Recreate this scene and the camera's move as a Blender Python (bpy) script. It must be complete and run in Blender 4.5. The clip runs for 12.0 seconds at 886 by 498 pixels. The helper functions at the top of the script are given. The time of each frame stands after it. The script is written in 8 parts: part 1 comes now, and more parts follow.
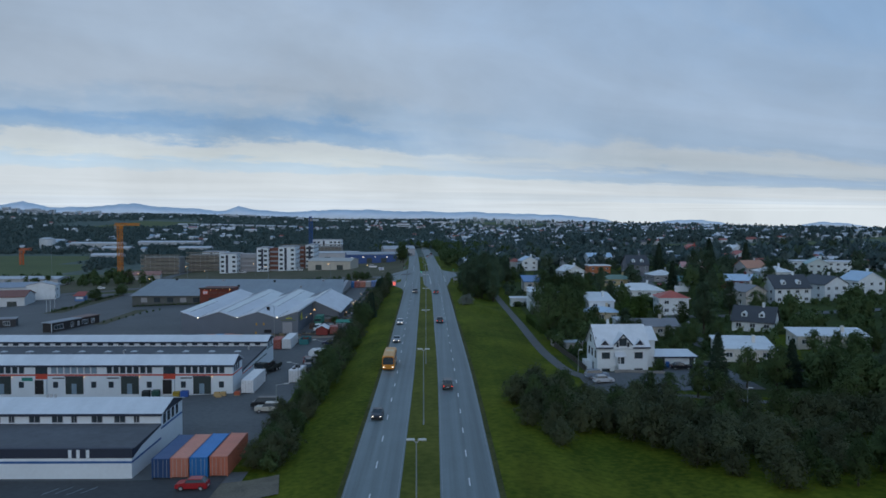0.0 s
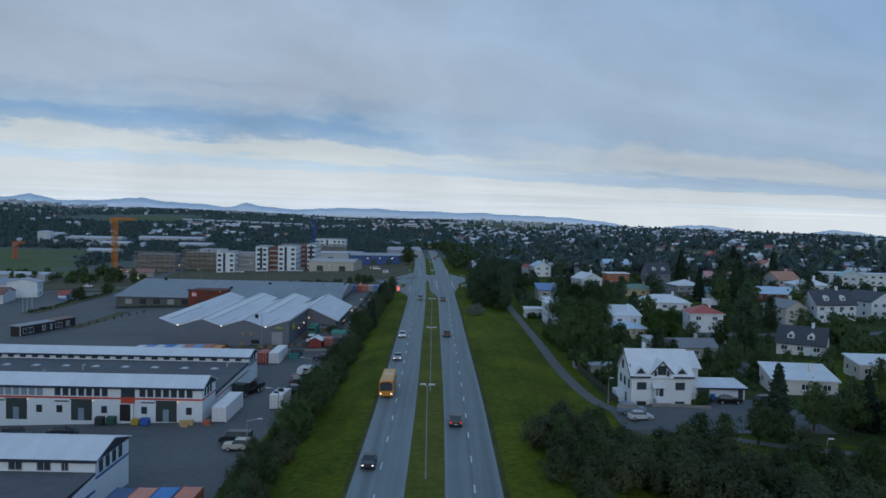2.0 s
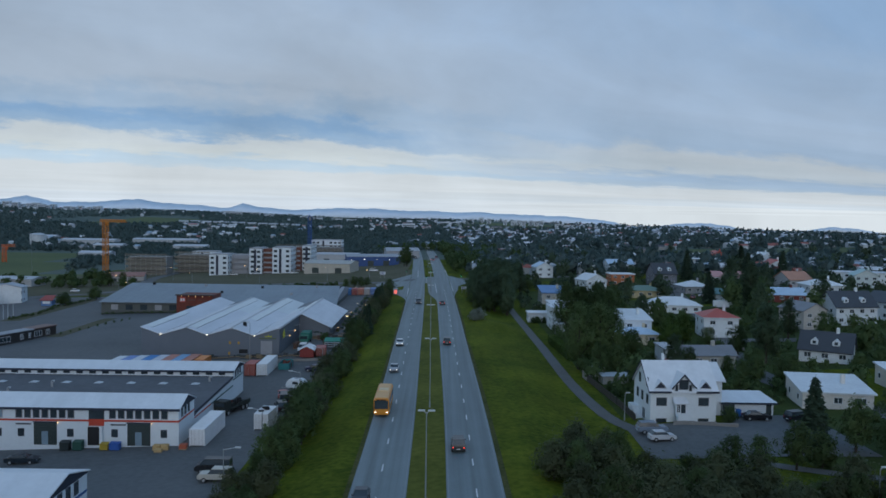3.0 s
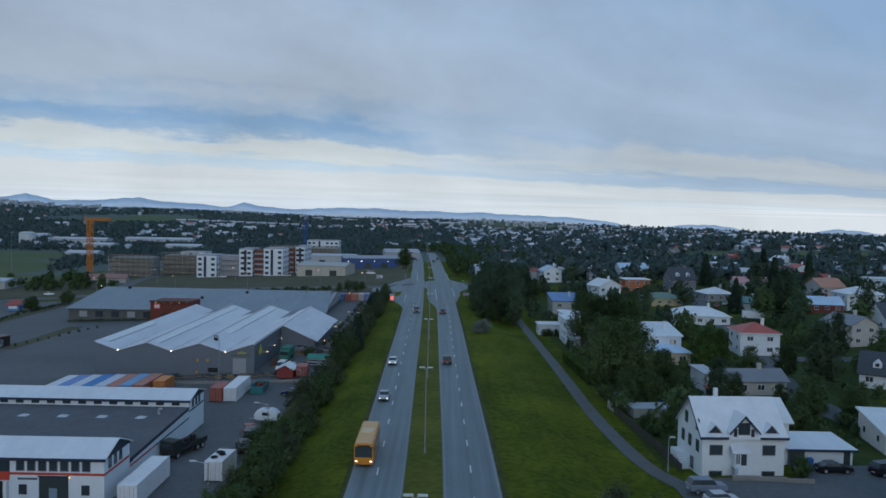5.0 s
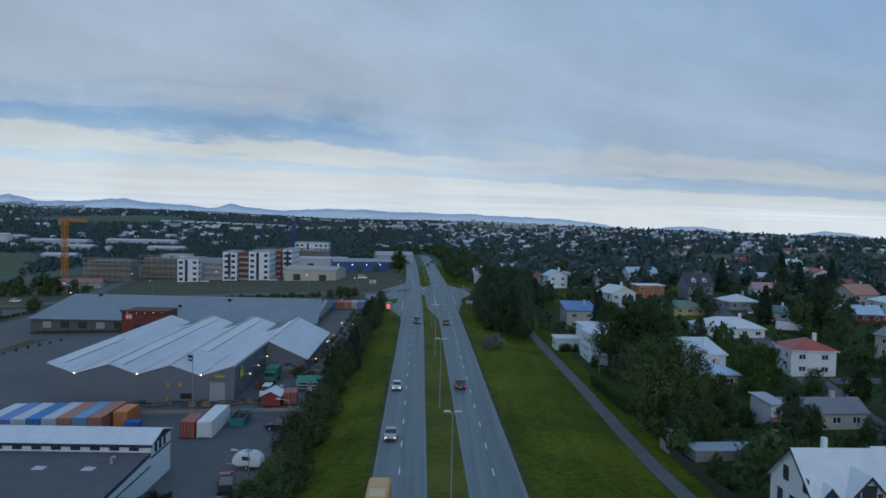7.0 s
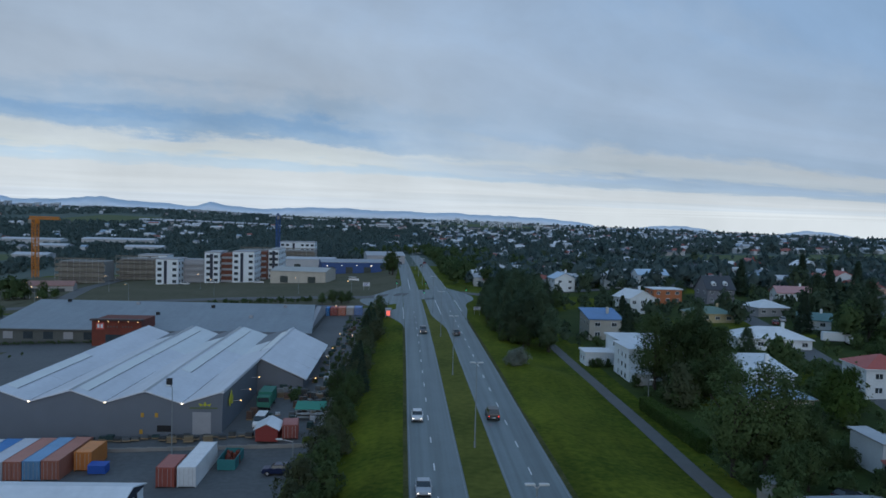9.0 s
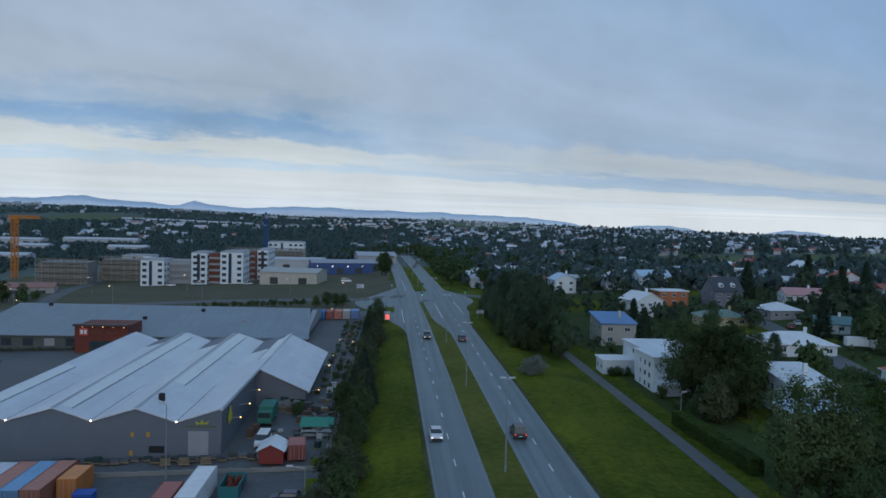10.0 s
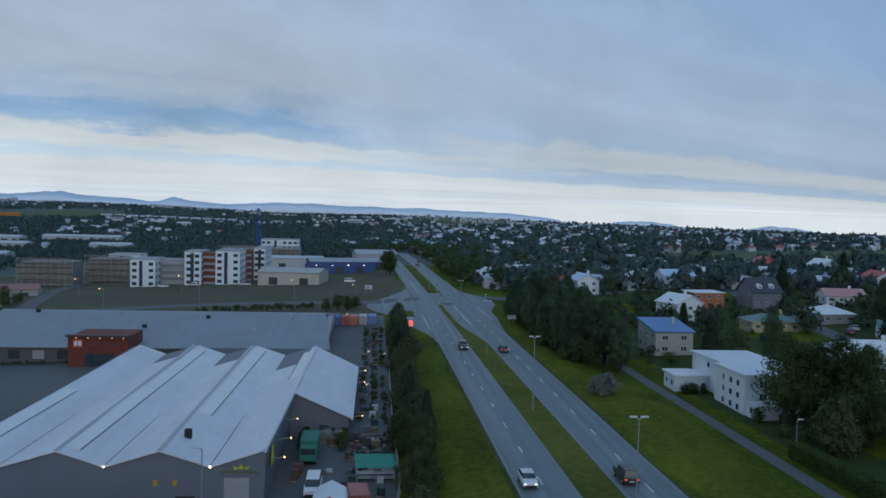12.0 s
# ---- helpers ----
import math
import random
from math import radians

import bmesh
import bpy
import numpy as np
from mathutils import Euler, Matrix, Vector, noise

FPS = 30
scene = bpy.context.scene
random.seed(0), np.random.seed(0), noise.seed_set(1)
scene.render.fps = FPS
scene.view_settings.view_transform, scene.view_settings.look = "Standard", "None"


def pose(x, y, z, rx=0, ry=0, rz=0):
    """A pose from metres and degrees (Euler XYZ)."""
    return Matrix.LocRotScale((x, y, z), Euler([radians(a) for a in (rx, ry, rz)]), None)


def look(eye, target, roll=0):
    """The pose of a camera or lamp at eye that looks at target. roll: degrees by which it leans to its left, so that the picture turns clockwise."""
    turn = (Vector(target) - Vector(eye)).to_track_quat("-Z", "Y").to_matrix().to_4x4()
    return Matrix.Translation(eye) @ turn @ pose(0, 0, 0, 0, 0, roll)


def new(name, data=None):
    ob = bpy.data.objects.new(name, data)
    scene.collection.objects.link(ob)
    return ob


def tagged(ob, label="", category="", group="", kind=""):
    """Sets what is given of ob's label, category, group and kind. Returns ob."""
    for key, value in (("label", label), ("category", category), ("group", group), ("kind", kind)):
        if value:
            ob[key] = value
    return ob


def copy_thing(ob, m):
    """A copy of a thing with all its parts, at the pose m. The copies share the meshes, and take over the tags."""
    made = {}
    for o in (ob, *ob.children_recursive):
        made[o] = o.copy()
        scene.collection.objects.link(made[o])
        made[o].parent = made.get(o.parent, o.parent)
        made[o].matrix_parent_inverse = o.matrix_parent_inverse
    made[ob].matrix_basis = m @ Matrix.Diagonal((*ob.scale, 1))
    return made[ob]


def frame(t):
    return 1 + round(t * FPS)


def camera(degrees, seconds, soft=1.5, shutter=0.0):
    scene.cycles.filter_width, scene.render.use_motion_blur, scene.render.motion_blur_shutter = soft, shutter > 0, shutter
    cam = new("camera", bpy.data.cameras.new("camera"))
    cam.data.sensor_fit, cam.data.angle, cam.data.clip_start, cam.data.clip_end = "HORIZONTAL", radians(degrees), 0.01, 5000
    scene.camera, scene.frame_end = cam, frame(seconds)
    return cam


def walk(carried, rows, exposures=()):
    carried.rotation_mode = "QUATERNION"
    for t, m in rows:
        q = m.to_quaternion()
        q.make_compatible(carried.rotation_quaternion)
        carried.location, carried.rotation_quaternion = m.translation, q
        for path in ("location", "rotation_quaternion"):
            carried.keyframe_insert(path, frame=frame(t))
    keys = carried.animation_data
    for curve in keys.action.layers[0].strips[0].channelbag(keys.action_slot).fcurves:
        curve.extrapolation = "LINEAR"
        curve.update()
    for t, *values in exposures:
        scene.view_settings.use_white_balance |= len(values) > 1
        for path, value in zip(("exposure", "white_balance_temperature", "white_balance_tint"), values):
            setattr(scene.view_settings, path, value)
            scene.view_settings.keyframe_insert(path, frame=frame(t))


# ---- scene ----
cam = camera(56.4, 12.0, soft=1.6)
PATH = [
    (0, (-1.037, 1.196, 33.358), (-0.934, 11.185, 32.908), 0.01),
    (0.5, (-0.784, 7.343, 33.358), (-0.715, 17.333, 32.913), 0.43),
    (1, (-0.879, 13.82, 33.413), (-0.838, 23.81, 32.969), 0.94),
    (1.5, (-1.081, 20.267, 33.43), (-1.062, 30.257, 32.99), 1.27),
    (2, (-1.331, 26.922, 33.505), (-1.313, 36.912, 33.059), 1.17),
    (2.5, (-1.361, 33.476, 33.661), (-1.341, 43.466, 33.21), 0.95),
    (3, (-1.562, 40.099, 33.661), (-1.523, 50.089, 33.209), 0.8),
    (5, (-1.144, 67.897, 33.365), (-1.126, 77.887, 32.915), 1.1),
    (5.5, (-1.486, 74.755, 33.279), (-1.431, 84.745, 32.835), 1.08),
    (6, (-2.528, 81.219, 33.166), (-2.422, 91.209, 32.728), 1.04),
    (6.5, (-3.959, 87.307, 33.056), (-3.811, 97.297, 32.623), 0.98),
    (7, (-5.783, 93.561, 32.967), (-5.614, 103.551, 32.538), 1.18),
    (9, (-12.959, 118.734, 32.506), (-12.565, 128.717, 32.068), 1.31),
    (9.5, (-15.372, 124.669, 32.349), (-14.894, 134.648, 31.91), 1.31),
    (10, (-17.903, 130.509, 32.269), (-17.315, 140.482, 31.829), 1.36),
    (10.5, (-20.734, 136.288, 32.167), (-20.083, 146.257, 31.727), 1.39),
    (11, (-23.658, 141.78, 32.151), (-22.942, 151.745, 31.701), 1.37),
    (11.5, (-26.638, 147.257, 32.161), (-25.888, 157.217, 31.689), 1.37),
    (12, (-29.889, 152.871, 32.045), (-29.064, 162.825, 31.562), 1.33),
]
walk(cam, [(t, look(eye, target, roll)) for t, eye, target, roll in PATH])

# ---- world and light ----
world = bpy.data.worlds.new("overcast_evening")
scene.world = world
world.use_nodes = True
wn, wl = world.node_tree.nodes, world.node_tree.links
wn.clear()


def wnode(kind, **values):
    n = wn.new(kind)
    for k, v in values.items():
        n.inputs[k].default_value = v
    return n


def wmath(op, a, b=None):
    n = wn.new("ShaderNodeMath")
    n.operation = op
    for k, v in ((0, a), (1, b)):
        if v is None:
            continue
        if isinstance(v, (int, float)):
            n.inputs[k].default_value = v
        else:
            wl.new(v, n.inputs[k])
    return n.outputs[0]


coord = wn.new("ShaderNodeTexCoord")
sep = wn.new("ShaderNodeSeparateXYZ")
wl.new(coord.outputs["Generated"], sep.inputs[0])


def srgb(*c):
    """A colour given as it looks, 0 to 255."""
    return tuple(g * ((v / 255 + 0.055) / 1.055) ** 2.4 for v, g in zip(c, (1.03, 1.065, 1.075)))


# a cloud deck in long rolls that sink towards the right: how high a direction stands across the rolls
azim = sep.outputs[0]
across = wmath("MAXIMUM", wmath("SUBTRACT", wmath("SUBTRACT", 1.0, wmath("MULTIPLY", azim, 0.793)), wmath("MULTIPLY", wmath("MULTIPLY", azim, azim), 0.56)), 0.3)
rise = wmath("DIVIDE", wmath("MAXIMUM", sep.outputs[2], 0.0004), across)
level = wmath("MULTIPLY", wmath("LOGARITHM", wmath("MULTIPLY", rise, 77.8), 10.0), 0.5)


def cloud_noise(per_level, per_azimuth, detail, rough, twist=0.0):
    v = wn.new("ShaderNodeCombineXYZ")
    wl.new(wmath("MULTIPLY", level, per_level), v.inputs[0])
    wl.new(wmath("MULTIPLY", azim, per_azimuth), v.inputs[1])
    wl.new(sep.outputs[1], v.inputs[2])
    n = wnode("ShaderNodeTexNoise", Scale=1.0, Detail=detail, Roughness=rough, Distortion=twist)
    wl.new(v.outputs[0], n.inputs["Vector"])
    return n


n_roll = cloud_noise(11.0, 4.0, 5.0, 0.55, 0.4)
n_edge = cloud_noise(22.0, 20.0, 5.0, 0.62)
n_puff = wnode("ShaderNodeTexNoise", Scale=5.0, Detail=6.0, Roughness=0.55, Distortion=0.3)
wl.new(coord.outputs["Generated"], n_puff.inputs["Vector"])
waved = wmath("ADD", level, wmath("MULTIPLY", wmath("SUBTRACT", n_edge.outputs[0], 0.5), 0.085))
waved = wmath("ADD", waved, wmath("MULTIPLY", wmath("SUBTRACT", n_roll.outputs[0], 0.5), 0.12))


def cloud_ramp(stops):
    ramp = wn.new("ShaderNodeValToRGB")
    ramp.color_ramp.interpolation = "EASE"
    el = ramp.color_ramp.elements
    while len(el) < len(stops):
        el.new(0.5)
    for e, (h, c) in zip(el, stops):
        e.position = h
    for e, (h, c) in zip(sorted(el, key=lambda q: q.position), stops):
        e.color = (*c, 1)
    wl.new(waved, ramp.inputs[0])
    return ramp


west = cloud_ramp([(0.0, srgb(207, 216, 227)), (0.05, srgb(205, 212, 220)), (0.10, srgb(205, 212, 220)), (0.135, srgb(205, 211, 218)), (0.235, srgb(204, 210, 217)), (0.262, srgb(188, 205, 221)),
                   (0.292, srgb(182, 201, 219)), (0.315, srgb(199, 206, 211)), (0.355, srgb(193, 200, 207)), (0.385, srgb(142, 169, 199)), (0.42, srgb(126, 158, 194)), (0.45, srgb(150, 170, 194)),
                   (0.49, srgb(164, 177, 195)), (0.57, srgb(160, 175, 195)), (0.66, srgb(156, 174, 198)), (0.76, srgb(140, 167, 198)), (0.9, srgb(117, 151, 190)), (1.0, srgb(117, 152, 192))])
east = cloud_ramp([(0.0, srgb(214, 220, 226)), (0.045, srgb(203, 213, 224)), (0.11, srgb(205, 214, 224)), (0.15, srgb(205, 211, 218)), (0.243, srgb(201, 208, 216)), (0.275, srgb(163, 183, 205)),
                   (0.33, srgb(152, 174, 200)), (0.365, srgb(176, 187, 199)), (0.42, srgb(179, 188, 199)), (0.46, srgb(152, 173, 199)), (0.56, srgb(155, 173, 197)), (0.66, srgb(150, 171, 198)), (0.76, srgb(136, 163, 196)), (0.9, srgb(117, 151, 190))])
side_of = wn.new("ShaderNodeMapRange")
side_of.interpolation_type = "SMOOTHSTEP"
side_of.inputs["From Min"].default_value, side_of.inputs["From Max"].default_value = -0.12, 0.26
wl.new(wmath("ADD", azim, wmath("MULTIPLY", wmath("SUBTRACT", n_puff.outputs[0], 0.5), 0.3)), side_of.inputs[0])
ramp = wn.new("ShaderNodeMix")
ramp.data_type = "RGBA"
wl.new(side_of.outputs[0], ramp.inputs[0])
wl.new(west.outputs[0], ramp.inputs[6])
wl.new(east.outputs[0], ramp.inputs[7])
tone = wn.new("ShaderNodeMapRange")
tone.inputs["From Min"].default_value, tone.inputs["From Max"].default_value = 0.62, 1.38
tone.inputs["To Min"].default_value, tone.inputs["To Max"].default_value = 0.83, 1.17
wl.new(wmath("ADD", n_roll.outputs[0], n_puff.outputs[0]), tone.inputs[0])
clouds = wn.new("ShaderNodeVectorMath")
clouds.operation = "SCALE"
wl.new(ramp.outputs[2], clouds.inputs[0])
wl.new(tone.outputs[0], clouds.inputs["Scale"])
sky = wn.new("ShaderNodeTexSky")
sky.sky_type, sky.sun_disc = "NISHITA", False
sky.sun_elevation, sky.sun_rotation = radians(22), radians(170)
bg_sky, bg_cloud = wn.new("ShaderNodeBackground"), wn.new("ShaderNodeBackground")
wl.new(sky.outputs[0], bg_sky.inputs[0])
bg_sky.inputs[1].default_value = 0.10
wl.new(clouds.outputs[0], bg_cloud.inputs[0])
bg_cloud.inputs[1].default_value = 1.0
cover = wn.new("ShaderNodeMixShader")
cover.inputs[0].default_value = 0.95
wl.new(bg_sky.outputs[0], cover.inputs[1])
wl.new(bg_cloud.outputs[0], cover.inputs[2])
wout = wn.new("ShaderNodeOutputWorld")
wl.new(cover.outputs[0], wout.inputs[0])

sun = new("sun", bpy.data.lights.new("sun", "SUN"))
sun.data.energy, sun.data.angle, sun.data.color = 0.5, radians(40), (0.98, 0.98, 0.98)
sun.matrix_world = look((18, -103, 42), (0, 0, 0))


# ---- materials ----
def material(name, colour, rough=0.8, vary=0.25, scale=0.6, fine=8.0, bump=0.0, metal=0.0, second=None, island=0.0, each=0.0, spec=0.5, lo=0.6):
    """A painted, mineral or plant surface: two sizes of mottling, optional second colour, bump, variation per piece."""
    m = bpy.data.materials.new(name)
    m.use_nodes = True
    nt = m.node_tree
    n, l = nt.nodes, nt.links
    p = n["Principled BSDF"]
    p.inputs["Roughness"].default_value, p.inputs["Metallic"].default_value = rough, metal
    p.inputs["Specular IOR Level"].default_value = spec
    geo = n.new("ShaderNodeNewGeometry")
    big, small = n.new("ShaderNodeTexNoise"), n.new("ShaderNodeTexNoise")
    for t, s, d in ((big, scale, 4), (small, fine, 3)):
        t.inputs["Scale"].default_value, t.inputs["Detail"].default_value = s, d
        l.new(geo.outputs["Position"], t.inputs["Vector"])
    add = n.new("ShaderNodeMath")
    add.operation = "ADD"
    l.new(big.outputs[0], add.inputs[0])
    l.new(small.outputs[0], add.inputs[1])
    value = add.outputs[0]
    rng = n.new("ShaderNodeMapRange")
    rng.inputs["From Min"].default_value, rng.inputs["From Max"].default_value = lo, 2 - lo
    l.new(value, rng.inputs[0])
    mix = n.new("ShaderNodeMix")
    mix.data_type = "RGBA"
    c2 = second or tuple(min(1, c * (1 + vary)) for c in colour)
    c1 = colour if second else tuple(c * (1 - vary) for c in colour)
    mix.inputs[6].default_value, mix.inputs[7].default_value = (*c1, 1), (*c2, 1)
    l.new(rng.outputs[0], mix.inputs[0])
    out = mix.outputs[2]
    for amount, source in ((island, geo.outputs["Random Per Island"]), (each, None)):
        if not amount:
            continue
        if source is None:
            source = n.new("ShaderNodeObjectInfo").outputs["Random"]
        r = n.new("ShaderNodeMapRange")
        r.inputs["To Min"].default_value, r.inputs["To Max"].default_value = 1 - amount, 1 + amount
        l.new(source, r.inputs[0])
        sc = n.new("ShaderNodeVectorMath")
        sc.operation = "SCALE"
        l.new(out, sc.inputs[0])
        l.new(r.outputs[0], sc.inputs["Scale"])
        out = sc.outputs[0]
    l.new(out, p.inputs["Base Color"])
    if bump:
        b = n.new("ShaderNodeBump")
        b.inputs["Strength"].default_value, b.inputs["Distance"].default_value = bump, 0.05
        l.new(small.outputs[0], b.inputs["Height"])
        l.new(b.outputs[0], p.inputs["Normal"])
    return m


def leafy(m):
    """Thin leaves: part of the light passes through."""
    nt = m.node_tree
    n, l = nt.nodes, nt.links
    p, out = n["Principled BSDF"], n["Material Output"]
    tr, mix = n.new("ShaderNodeBsdfTranslucent"), n.new("ShaderNodeMixShader")
    l.new(p.inputs["Base Color"].links[0].from_socket, tr.inputs["Color"])
    mix.inputs[0].default_value = 0.45
    l.new(p.outputs[0], mix.inputs[1])
    l.new(tr.outputs[0], mix.inputs[2])
    l.new(mix.outputs[0], out.inputs["Surface"])


def streaks(m, across, along, amount):
    """Wear in long lines down the road: wheel tracks, patches, seams."""
    n, l = m.node_tree.nodes, m.node_tree.links
    base = n["Principled BSDF"].inputs["Base Color"]
    was = base.links[0].from_socket
    geo, mul, tex = n.new("ShaderNodeNewGeometry"), n.new("ShaderNodeVectorMath"), n.new("ShaderNodeTexNoise")
    mul.operation = "MULTIPLY"
    mul.inputs[1].default_value = (across, along, across)
    l.new(geo.outputs["Position"], mul.inputs[0])
    l.new(mul.outputs[0], tex.inputs["Vector"])
    tex.inputs["Scale"].default_value, tex.inputs["Detail"].default_value = 1.0, 4.0
    r, sc = n.new("ShaderNodeMapRange"), n.new("ShaderNodeVectorMath")
    r.inputs["From Min"].default_value, r.inputs["From Max"].default_value = 0.3, 0.7
    r.inputs["To Min"].default_value, r.inputs["To Max"].default_value = 1 - amount, 1 + amount
    l.new(tex.outputs[0], r.inputs[0])
    sc.operation = "SCALE"
    l.new(was, sc.inputs[0])
    l.new(r.outputs[0], sc.inputs["Scale"])
    l.new(sc.outputs[0], base)


def glowing(name, colour, strength):
    m = bpy.data.materials.new(name)
    m.use_nodes = True
    p = m.node_tree.nodes["Principled BSDF"]
    p.inputs["Base Color"].default_value = (*colour, 1)
    p.inputs["Emission Color"].default_value, p.inputs["Emission Strength"].default_value = (*colour, 1), strength
    return m


M_GRASS = material("grass", (0.044, 0.068, 0.007), 0.9, scale=0.055, fine=1.1, second=(0.118, 0.134, 0.014), bump=0.1, spec=0.05, lo=0.76)
M_DRYVERGE = material("dry_verge_grass", (0.046, 0.055, 0.018), 0.95, scale=0.2, fine=2.0, second=(0.105, 0.102, 0.042), bump=0.1, spec=0.05, lo=0.7)
M_MEDIAN = material("dry_median_grass", (0.066, 0.080, 0.012), 0.9, scale=0.08, fine=0.8, second=(0.140, 0.140, 0.026), bump=0.3, spec=0.1, lo=0.7)
M_LAWN = material("shaded_lawn", (0.030, 0.048, 0.014), 0.9, scale=0.06, fine=0.5, second=(0.062, 0.086, 0.022), bump=0.3, spec=0.1)
# far ground lightened towards blue-green, haze put into its colour
M_LAND = material("hazed_far_land", (0.080, 0.116, 0.106), 0.95, scale=0.006, fine=0.05, second=(0.125, 0.150, 0.128), spec=0.1)
M_FIELD = material("meadow", (0.088, 0.118, 0.058), 0.95, scale=0.02, fine=0.3, second=(0.128, 0.150, 0.070), spec=0.1)
M_DRYGRASS = material("dry_grass", (0.085, 0.088, 0.052), 0.95, scale=0.05, fine=0.5, second=(0.135, 0.122, 0.085), spec=0.1)
M_ASPHALT = material("road_asphalt", (0.132, 0.168, 0.176), 0.55, 0.12, scale=0.15, fine=3.0, bump=0.1)
streaks(M_ASPHALT, 0.9, 0.012, 0.26)
streaks(M_GRASS, 0.22, 0.035, 0.2)
M_YARD = material("yard_asphalt", (0.100, 0.106, 0.108), 0.8, 0.26, scale=0.06, fine=1.2, bump=0.1)
M_DARKYARD = material("fresh_dark_asphalt", (0.050, 0.053, 0.055), 0.8, 0.3, scale=0.08, fine=1.2, bump=0.1)
M_PATH = material("path_asphalt", (0.102, 0.106, 0.105), 0.8, 0.2, scale=0.3, fine=3.0, bump=0.1)
M_GRAVEL = material("gravel", (0.150, 0.130, 0.096), 0.95, 0.45, scale=0.35, fine=4.0, bump=0.3)
M_LINE = material("road_paint", (0.70, 0.71, 0.72), 0.7, 0.12)
M_FADED = material("worn_road_paint", (0.23, 0.26, 0.28), 0.7, 0.25, scale=0.8)
M_WHITE = material("white_render", (0.66, 0.71, 0.74), 0.85, 0.06, scale=0.3, fine=2.0)
M_WHITEROOF = material("white_metal_roof", (0.66, 0.685, 0.71), 0.5, 0.06, scale=0.15, fine=1.5)
M_GREYROOF = material("grey_metal_roof", (0.215, 0.255, 0.285), 0.6, 0.12, scale=0.1, fine=1.0)
M_HALLROOF = material("pale_metal_roof", (0.595, 0.612, 0.648), 0.5, 0.08, scale=0.12, fine=1.0)
M_PALESHEET = material("clean_pale_roof_sheet", (0.62, 0.655, 0.665), 0.5, 0.07, scale=0.12, fine=1.0)
M_SKYLIGHT = material("translucent_roof_sheet", (0.66, 0.69, 0.68), 0.4, 0.08, scale=0.3)
for roof_material in (M_HALLROOF, M_PALESHEET, M_WHITEROOF, M_GREYROOF):
    streaks(roof_material, 0.5, 0.05, 0.06)
M_HALLWALL = material("grey_metal_cladding", (0.128, 0.148, 0.176), 0.6, 0.1, scale=0.3)
M_FELT = material("roofing_felt", (0.105, 0.111, 0.122), 0.9, 0.2, scale=0.12, fine=1.0)
M_NAVY = material("dark_blue_trim", (0.020, 0.028, 0.05), 0.6, 0.15)
M_BLUE = material("blue_paint", (0.02, 0.095, 0.28), 0.5, 0.12)
M_RED = material("red_paint", (0.50, 0.06, 0.03), 0.5, 0.12)
M_TEALLINE = material("dark_green_paint", (0.02, 0.10, 0.09), 0.5, 0.12)
M_GLASS = material("window_glass", (0.040, 0.054, 0.064), 0.12, 0.3, scale=0.5)
# lighter blue glass for one window bay and the wicket doors
M_PALEGLASS = material("pale_blue_glass", (0.22, 0.30, 0.36), 0.2, 0.2, scale=0.5)
M_DOORDARK = material("dark_roller_door", (0.035, 0.05, 0.048), 0.5, 0.2)
M_GREY = material("grey_paint", (0.30, 0.31, 0.33), 0.6, 0.1)
M_STEEL = material("galvanised_steel", (0.42, 0.43, 0.44), 0.5, 0.1, metal=0.4)
M_POLE = material("weathered_zinc", (0.23, 0.26, 0.27), 0.6, 0.12, metal=0.2)
M_BLACK = material("black_rubber", (0.015, 0.015, 0.016), 0.8, 0.2)
M_CONCRETE = material("raw_concrete", (0.24, 0.23, 0.215), 0.9, 0.15, scale=0.4)
M_BROWNPANEL = material("brown_cladding", (0.16, 0.055, 0.035), 0.7, 0.15)
M_SCAFF = material("scaffold_mesh", (0.19, 0.175, 0.145), 0.95, 0.3, scale=0.3)
M_RUST = material("weathering_steel", (0.15, 0.032, 0.018), 0.75, 0.3, scale=0.5)
M_BARK = material("bark", (0.06, 0.05, 0.04), 0.95, 0.3, scale=2.0)
M_LEAF = material("leaves", (0.066, 0.106, 0.044), 0.8, scale=0.10, fine=0.5, second=(0.116, 0.160, 0.064), island=0.10, each=0.28, spec=0.08)
M_LEAFB = material("bright_leaves", (0.056, 0.098, 0.022), 0.8, scale=0.2, fine=0.9, second=(0.098, 0.150, 0.034), island=0.14, each=0.2, spec=0.2)
M_WILLOW = material("willow_leaves", (0.080, 0.098, 0.050), 0.8, scale=0.07, fine=0.5, second=(0.126, 0.142, 0.074), island=0.10, each=0.26, spec=0.2)
M_SILVER = material("silver_leaves", (0.18, 0.215, 0.18), 0.75, scale=0.3, fine=0.9, second=(0.28, 0.31, 0.26), island=0.25, spec=0.2)
M_POPLAR = material("poplar_leaves", (0.072, 0.114, 0.068), 0.8, scale=0.10, fine=0.5, second=(0.124, 0.172, 0.098), island=0.10, each=0.25, spec=0.08)
M_NEEDLE = material("needles", (0.034, 0.062, 0.042), 0.8, scale=0.3, fine=0.9, second=(0.066, 0.102, 0.064), island=0.25, each=0.2, spec=0.2)
# lighter, bluer leaf colour stands in for haze over the far woods
M_FARTREE = material("hazed_far_foliage", (0.100, 0.150, 0.145), 0.9, scale=0.01, fine=0.05, second=(0.136, 0.184, 0.168), island=0.06, spec=0.1)
# between near leaves and far woods: a little haze in the colour
M_SUBURB = material("hazed_garden_foliage", (0.074, 0.112, 0.070), 0.9, scale=0.03, fine=0.3, second=(0.116, 0.156, 0.094), island=0.08, spec=0.08)
